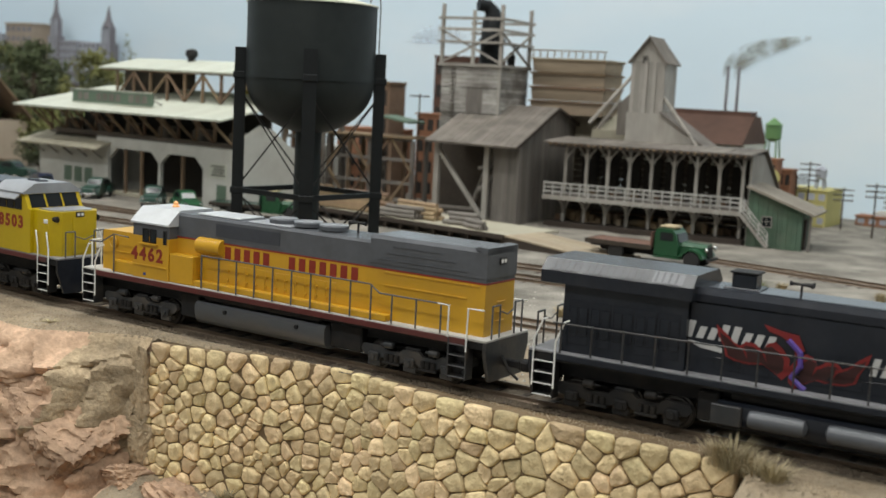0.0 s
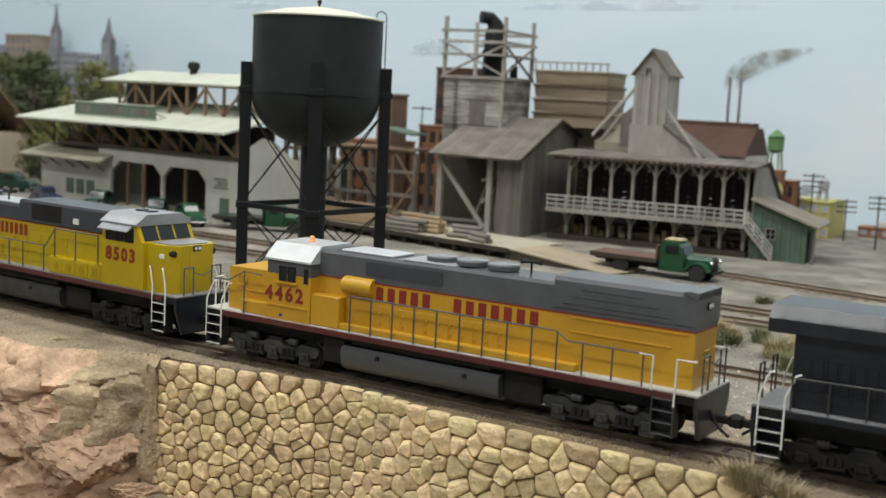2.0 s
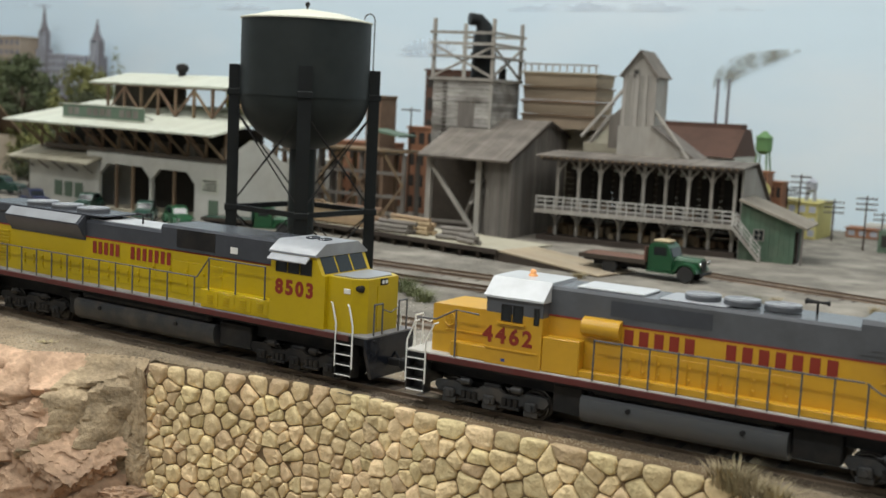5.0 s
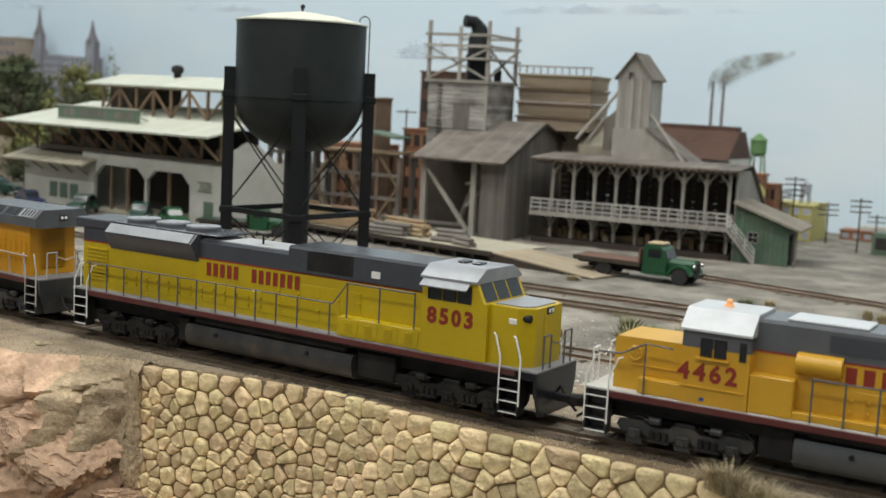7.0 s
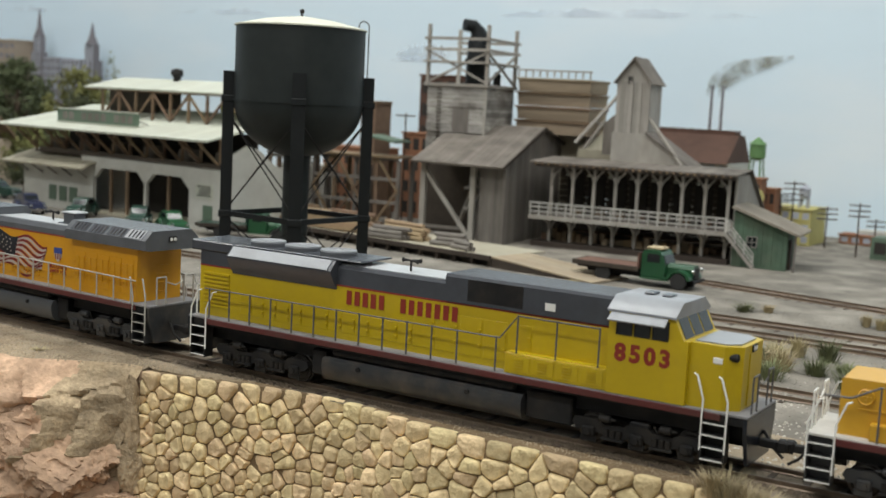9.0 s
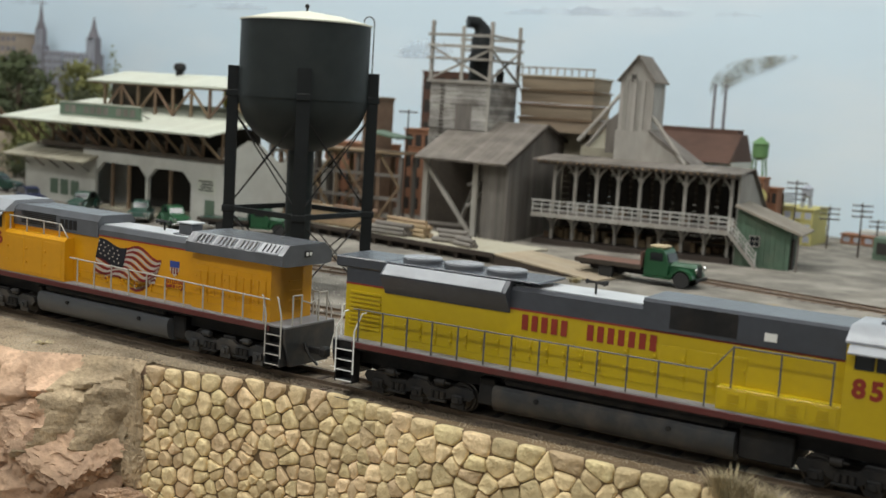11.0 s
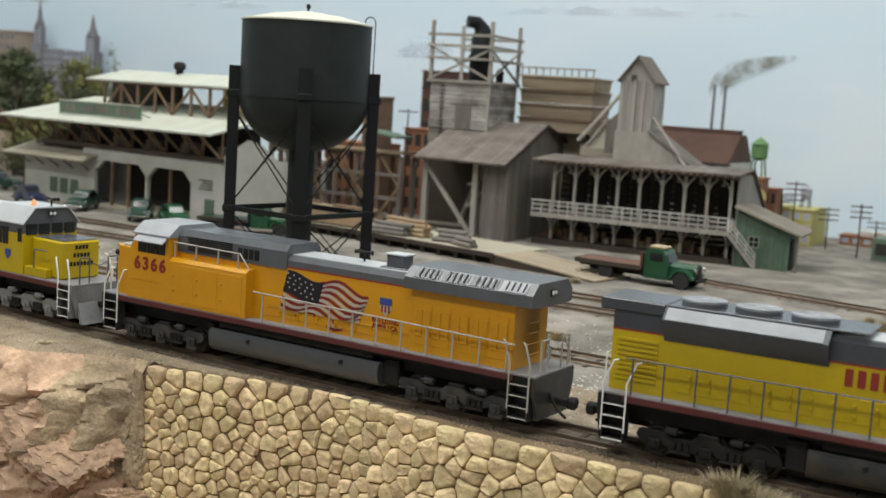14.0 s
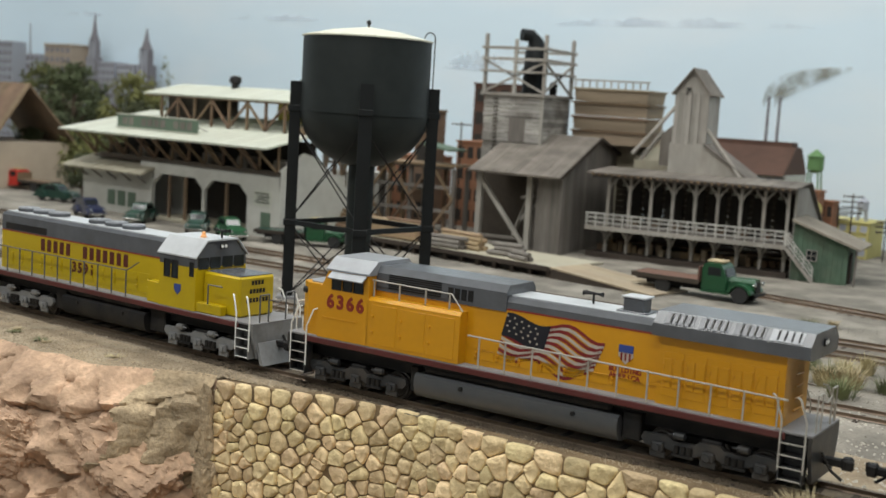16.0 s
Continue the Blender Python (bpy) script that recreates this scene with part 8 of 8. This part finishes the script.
pole(-0.300, 0.94, 0.030, 2, 30)

# city at the left distance, on and before the backdrop
facade_block("skyscraper", "hazy grey distant tower block", "skyscraper", -1.727, -1.681, 0.960, 0.03, GROUND, 0.172, M["citygrey"], 14, 4, M["cityspire"], "city towers")
facade_block("skyscraper", "hazy grey distant tower block", "skyscraper", -1.670, -1.627, 0.955, 0.03, GROUND, 0.170, M["citygrey"], 14, 4, M["cityspire"], "city towers")
facade_block("skyscraper", "tan distant tower block with many windows", "skyscraper", -1.828, -1.756, 0.925, 0.04, GROUND, 0.196, M["citytan"], 12, 5, M["cityspire"], "city towers", cap=0.003)
facade_block("skyscraper", "dark low distant block", "skyscraper", -1.681, -1.594, 0.915, 0.03, GROUND, 0.131, M["cityspire"], 8, 7, M["citygrey"], "city towers", cap=0.002)
facade_block("skyscraper", "hazy grey distant tower block", "skyscraper", -1.941, -1.887, 0.900, 0.03, GROUND, 0.200, M["citygrey"], 14, 4, M["cityspire"], "city towers")
facade_block("skyscraper", "pale distant tower block", "skyscraper", -1.915, -1.850, 0.93, 0.03, GROUND, 0.180, M["citygrey"], 12, 5, M["cityspire"], "city towers")


def spire(x, y, w, h, tip, label):
    b = thing("spire_tower", label, "skyscraper", "city towers", pose(x, y, GROUND))
    for k, (s, a, c) in enumerate(((1.0, 0.0, 0.55), (0.78, 0.55, 0.78), (0.55, 0.78, 0.90))):
        part("stage", Shape().box(-w * s / 2, w * s / 2, -w * s / 4, w * s / 4, h * a, h * c), M["cityspire"], b)
        for j in range(3):
            u = (-0.3 + 0.3 * j) * w * s
            part("pilaster", Shape().box(u - w * 0.05, u + w * 0.05, -w * s / 4 - 0.001, -w * s / 4, h * a, h * c), M["citygrey"], b)
    part("point", Shape().lathe([(w * 0.25, h * 0.9), (w * 0.12, h * 0.96), (0.0006, tip)], 8), M["cityspire"], b)


spire(-1.742, 0.965, 0.036, 0.236, 0.262, "tall stepped grey stone spire tower")
spire(-1.606, 0.965, 0.042, 0.222, 0.236, "dark stepped spire tower in the distance")
spire(-1.938, 0.975, 0.012, 0.20, 0.242, "thin pale spire in the distance")


def clump_tree(x, y, z, r, h, seed, material, name="tree", label="olive green model tree with uneven leafy crown", n=90):
    """A tapered trunk with limbs and a crown of many small ragged leaf clumps."""
    rnd = random.Random(seed)
    t = thing(name, label, "tree", "trees", pose(x, y, z))
    tr = Shape().tube([(0, 0, 0), (r * 0.05, 0, h * 0.35), (0, r * 0.05, h * 0.75)], [r * 0.13, r * 0.09, r * 0.04], 7)
    for k in range(6):
        a, zz = rnd.uniform(0, 6.28), h * rnd.uniform(0.3, 0.6)
        tr.tube([(0, 0, zz), (r * 0.6 * math.cos(a), r * 0.6 * math.sin(a), zz + h * 0.18)], [r * 0.05, r * 0.02], 5)
    part("trunk", tr, M["bark"], t)
    v, f = [], []
    for k in range(n):
        a, b = rnd.uniform(0, 6.28), rnd.random()
        zz = h * (0.28 + 0.72 * b)
        rad = r * (1 - abs(b - 0.4) ** 1.6 * 1.5) * math.sqrt(rnd.random()) * rnd.uniform(0.7, 1.1)
        c = Vector((rad * math.cos(a), rad * math.sin(a), zz))
        cr = r * rnd.uniform(0.14, 0.26)
        for j in range(30):
            d = Vector((rnd.gauss(0, 1), rnd.gauss(0, 1), rnd.gauss(0, 1))).normalized()
            p = c + d * cr * rnd.uniform(0.6, 1.0)
            u = d.orthogonal().normalized() * cr * 0.26
            w = d.cross(u).normalized() * cr * 0.2
            i = len(v)
            v += [p - u, p + w * 0.8, p + u, p - w * 0.8]
            f.append((i, i + 1, i + 2, i + 3))
    me = bpy.data.meshes.new("crown")
    me.from_pydata([tuple(q) for q in v], [], f)
    me.materials.append(material)
    part("crown", me, None, t)
    return t


tree_spots = [(-1.37, 0.74, 0.055, 0.15, 1), (-1.30, 0.69, 0.05, 0.11, 2), (-1.24, 0.64, 0.045, 0.085, 3), (-1.20, 0.57, 0.04, 0.070, 4), (-1.46, 0.70, 0.06, 0.16, 5), (-1.40, 0.62, 0.05, 0.09, 6), (-1.28, 0.58, 0.045, 0.075, 7),
              (-1.60, 0.82, 0.07, 0.14, 8), (-1.50, 0.86, 0.06, 0.12, 9), (-1.72, 0.84, 0.06, 0.16, 10), (-1.18, 0.50, 0.03, 0.05, 11), (-1.36, 0.56, 0.04, 0.07, 12)]
for i, (x, y, r, h, sd) in enumerate(tree_spots):
    clump_tree(x, y, GROUND, r, h, sd, M["leafdark"] if i % 3 else M["leaf"])
clump_tree(-1.515, 0.93, GROUND, 0.016, 0.188, 30, M["leaf"], n=60)


def tan_house():
    h = thing("tan_house", "tan gabled house with steep brown roof by the trees", "house", m=pose(-1.345, 0.520, GROUND, 0, 0, -12))
    part("wall", Shape().prism([(-0.05, 0.0), (0.052, 0.0), (0.052, 0.058), (-0.05, 0.058)], "x", -0.09, 0.050), M["citytan"], h)
    roof_plane(h, "roof", (-0.095, -0.060, 0.052), (0.062, -0.060, 0.052), (0.046, 0.0, 0.132), (-0.095, 0.0, 0.132), 0.002, M["brownwood"], 12, "roof_board")
    roof_plane(h, "rear_roof", (-0.095, 0.0, 0.131), (0.046, 0.0, 0.131), (0.062, 0.062, 0.052), (-0.095, 0.062, 0.052), 0.002, M["brownwood"])
    for x in (-0.03, 0.005):
        small_window(h, x, x + 0.018, 0.018, 0.042, -0.0504, M["whitewall"])


tan_house()


# timber works and brick buildings behind the water tower
def trestle(x, y, w, h, seed, turn=0.0):
    rnd = random.Random(seed)
    t = thing("timber_scaffold", "brown timber scaffold of posts and braces behind the dock", "scaffold", "timber scaffolds", pose(x, y, GROUND, 0, 0, turn))
    n = 4
    for k in range(n + 1):
        u = -w / 2 + w * k / n
        for v in (0.0, 0.03):
            part("post", Shape().box(u - 0.002, u + 0.002, v - 0.002, v + 0.002, 0, h * rnd.uniform(0.92, 1.0)), M["brownwood"] if k % 2 else M["oldwood"], t)
        if k < n:
            for z0, z1 in ((0.02, 0.5), (0.5, 0.98)):
                a, b = (z0, z1) if (k + (z0 > 0.3)) % 2 else (z1, z0)
                part("brace", Shape().beam((u, -0.002, h * a), (u + w / n, -0.002, h * b), 0.0026), M["brownwood"], t)
    for z in (0.33, 0.66, 0.95):
        part("girt", Shape().box(-w / 2, w / 2, -0.003, 0.0, h * z - 0.0018, h * z + 0.0018), M["oldwood"], t)
    part("platform", Shape().box(-w / 2 - 0.004, w / 2 + 0.004, -0.006, 0.036, h * 0.96, h * 0.99), M["brownwood"], t)
    return t


trestle(-0.765, 0.600, 0.105, 0.075, 1, 6)
trestle(-0.850, 0.590, 0.060, 0.100, 2, -4)
facade_block("brown_hopper_house", "tall brown boarded hopper house behind the dock", "building", -0.806, -0.786, 0.660, 0.03, GROUND, 0.124, M["brownwood"], 4, 1, M["shadow"], cap=0.003)
facade_block("brick_building", "orange brick building behind the timber scaffolds", "building", -0.890, -0.815, 0.700, 0.05, GROUND, 0.070, M["brick"], 3, 5, M["shadow"], cap=0.002)
facade_block("brick_building", "red brick building beside the boarded tower", "building", -0.775, -0.725, 0.700, 0.05, GROUND, 0.092, M["brick"], 4, 4, M["shadow"], cap=0.002)
facade_block("brick_building", "dark brick building behind the boarded tower", "building", -0.815, -0.745, 0.790, 0.05, GROUND, 0.160, M["rustroof"], 6, 4, M["shadow"], cap=0.002)
facade_block("white_shed", "white plain shed behind the dock", "shed", -0.905, -0.860, 0.640, 0.05, GROUND, 0.050, M["whitewall"], 1, 2, M["brick"])
thing("tin_canopy", "small dark green canopy roof behind the dock", "canopy", m=pose(-0.735, 0.61, 0.088, 0, 8, 0), shape=Shape().box(-0.02, 0.02, -0.012, 0.02, -0.001, 0.001), material=M["signgreen"])
pole(-0.717, 0.62, 0.120, 1, 20)


def grass_tuft(x, y, z, r, h, n, seed, material, label):
    """A spray of thin bent blades."""
    rnd = random.Random(seed)
    v, f = [], []
    for k in range(n):
        a, d = rnd.uniform(0, 6.28), r * 0.5 * rnd.random()
        b = Vector((d * math.cos(a), d * math.sin(a), -0.0006))
        lean = Vector((math.cos(a), math.sin(a), 0)) * rnd.uniform(0.1, 1.0) * r
        hh = h * rnd.uniform(0.5, 1.0)
        w = Vector((-math.sin(a), math.cos(a), 0)) * 0.00028
        i = len(v)
        mid = b + lean * 0.4 + Vector((0, 0, hh * 0.65))
        tip = b + lean + Vector((0, 0, hh))
        v += [b - w, b + w, mid + w * 0.7, mid - w * 0.7, tip]
        f += [(i, i + 1, i + 2, i + 3), (i + 3, i + 2, i + 4)]
    me = bpy.data.meshes.new("grass_tuft")
    me.from_pydata([tuple(q) for q in v], [], f)
    me.materials.append(material)
    return thing("grass_tuft", label, "grass", "grass tufts", pose(x, y, z), me)


dry, green = "dry straw-coloured grass tuft on the ground", "grey-green grass tuft between the tracks"
for i, (x, y, r, h) in enumerate([(-0.128, -0.026, 0.010, 0.012), (-0.134, -0.024, 0.008, 0.010), (-0.120, -0.028, 0.010, 0.010), (-0.112, -0.032, 0.010, 0.008), (-0.345, -0.050, 0.006, 0.008)]):
    zz = ground_height(x, y) if x > -0.3 else -0.064
    grass_tuft(x, y, max(zz, -0.004) if x > -0.3 else zz, r, h, 160, 50 + i, M["drygrass"], dry)
for i in range(54):
    rnd = random.Random(100 + i)
    x = rnd.uniform(-0.27, -0.09) if i % 3 else rnd.uniform(-0.45, -0.09)
    y = rnd.choice((rnd.uniform(0.175, 0.255), rnd.uniform(0.185, 0.25), rnd.uniform(0.18, 0.24), rnd.uniform(0.365, 0.40)))
    k = 1.0 if y < 0.3 else 0.7
    grass_tuft(x, y, GROUND, k * rnd.uniform(0.007, 0.015), k * rnd.uniform(0.006, 0.016), 170, 200 + i, M["greengrass"] if i % 2 else M["drygrass"], green if i % 2 else dry)
for i in range(10):
    rnd = random.Random(300 + i)
    x, y = rnd.uniform(-0.62, -0.47), rnd.uniform(-0.05, -0.032)
    grass_tuft(x, y, -0.0033, 0.005, 0.0022, 90, 400 + i, M["greengrass"] if i % 3 == 0 else M["drygrass"], "short mossy grass on the track shelf")


def scatter(name, label, n, place, size, material, seed):
    """Loose grit as one object of many small stones."""
    rnd = random.Random(seed)
    v, f = [], []
    for k in range(n):
        x, y = place(rnd)
        z = ground_height(x, y)
        s = size * rnd.uniform(0.4, 1.2)
        i = len(v)
        for dx, dy, dz in ((1, 0, 0), (0, 1, 0), (-1, 0, 0), (0, -1, 0), (0, 0, 0.9)):
            v.append((x + dx * s * rnd.uniform(0.6, 1.2), y + dy * s * rnd.uniform(0.6, 1.2), z - s * 0.2 + dz * s))
        f += [(i, i + 1, i + 4), (i + 1, i + 2, i + 4), (i + 2, i + 3, i + 4), (i + 3, i, i + 4)]
    me = bpy.data.meshes.new(name)
    me.from_pydata(v, [], f)
    me.materials.append(material)
    return thing(name, label, "gravel", kind="stuff", shape=me)


scatter("shelf_gravel", "loose brown gravel along the track shelf", 9000, lambda r: (r.uniform(-0.66, -0.05), r.uniform(-0.056, -0.014)), 0.0006, M["soil"], 1)
scatter("yard_gravel", "loose pale gravel over the yard", 7000, lambda r: (r.uniform(-0.6, 0.0), r.uniform(0.05, 0.42)), 0.0007, M["yard"], 2)
scatter("slope_rubble", "reddish rubble at the foot of the stone wall", 1500, lambda r: (r.uniform(-0.41, -0.25), r.uniform(-0.10, -0.028)), 0.0009, M["gully"], 3)

# ---- what moves ----


def motions():
    times = sorted({round(0.5 * k, 3) for k in range(33)})
    for lo, x, turned in TRAIN:
        walk(lo, [(t, on_track(x + run_at(t), turned=turned)) for t in times])
    faces = {lo.name: turned for lo, x, turned in TRAIN}
    spin = [round(16.0 * k / 120, 4) for k in range(121)]
    for w, x, lo in turning:
        d = -1 if faces[lo.name] else 1
        walk(w, [(t, pose(x, 0, WHEEL, 0, d * math.degrees(run_at(t) / WHEEL), 0)) for t in spin])


motions()
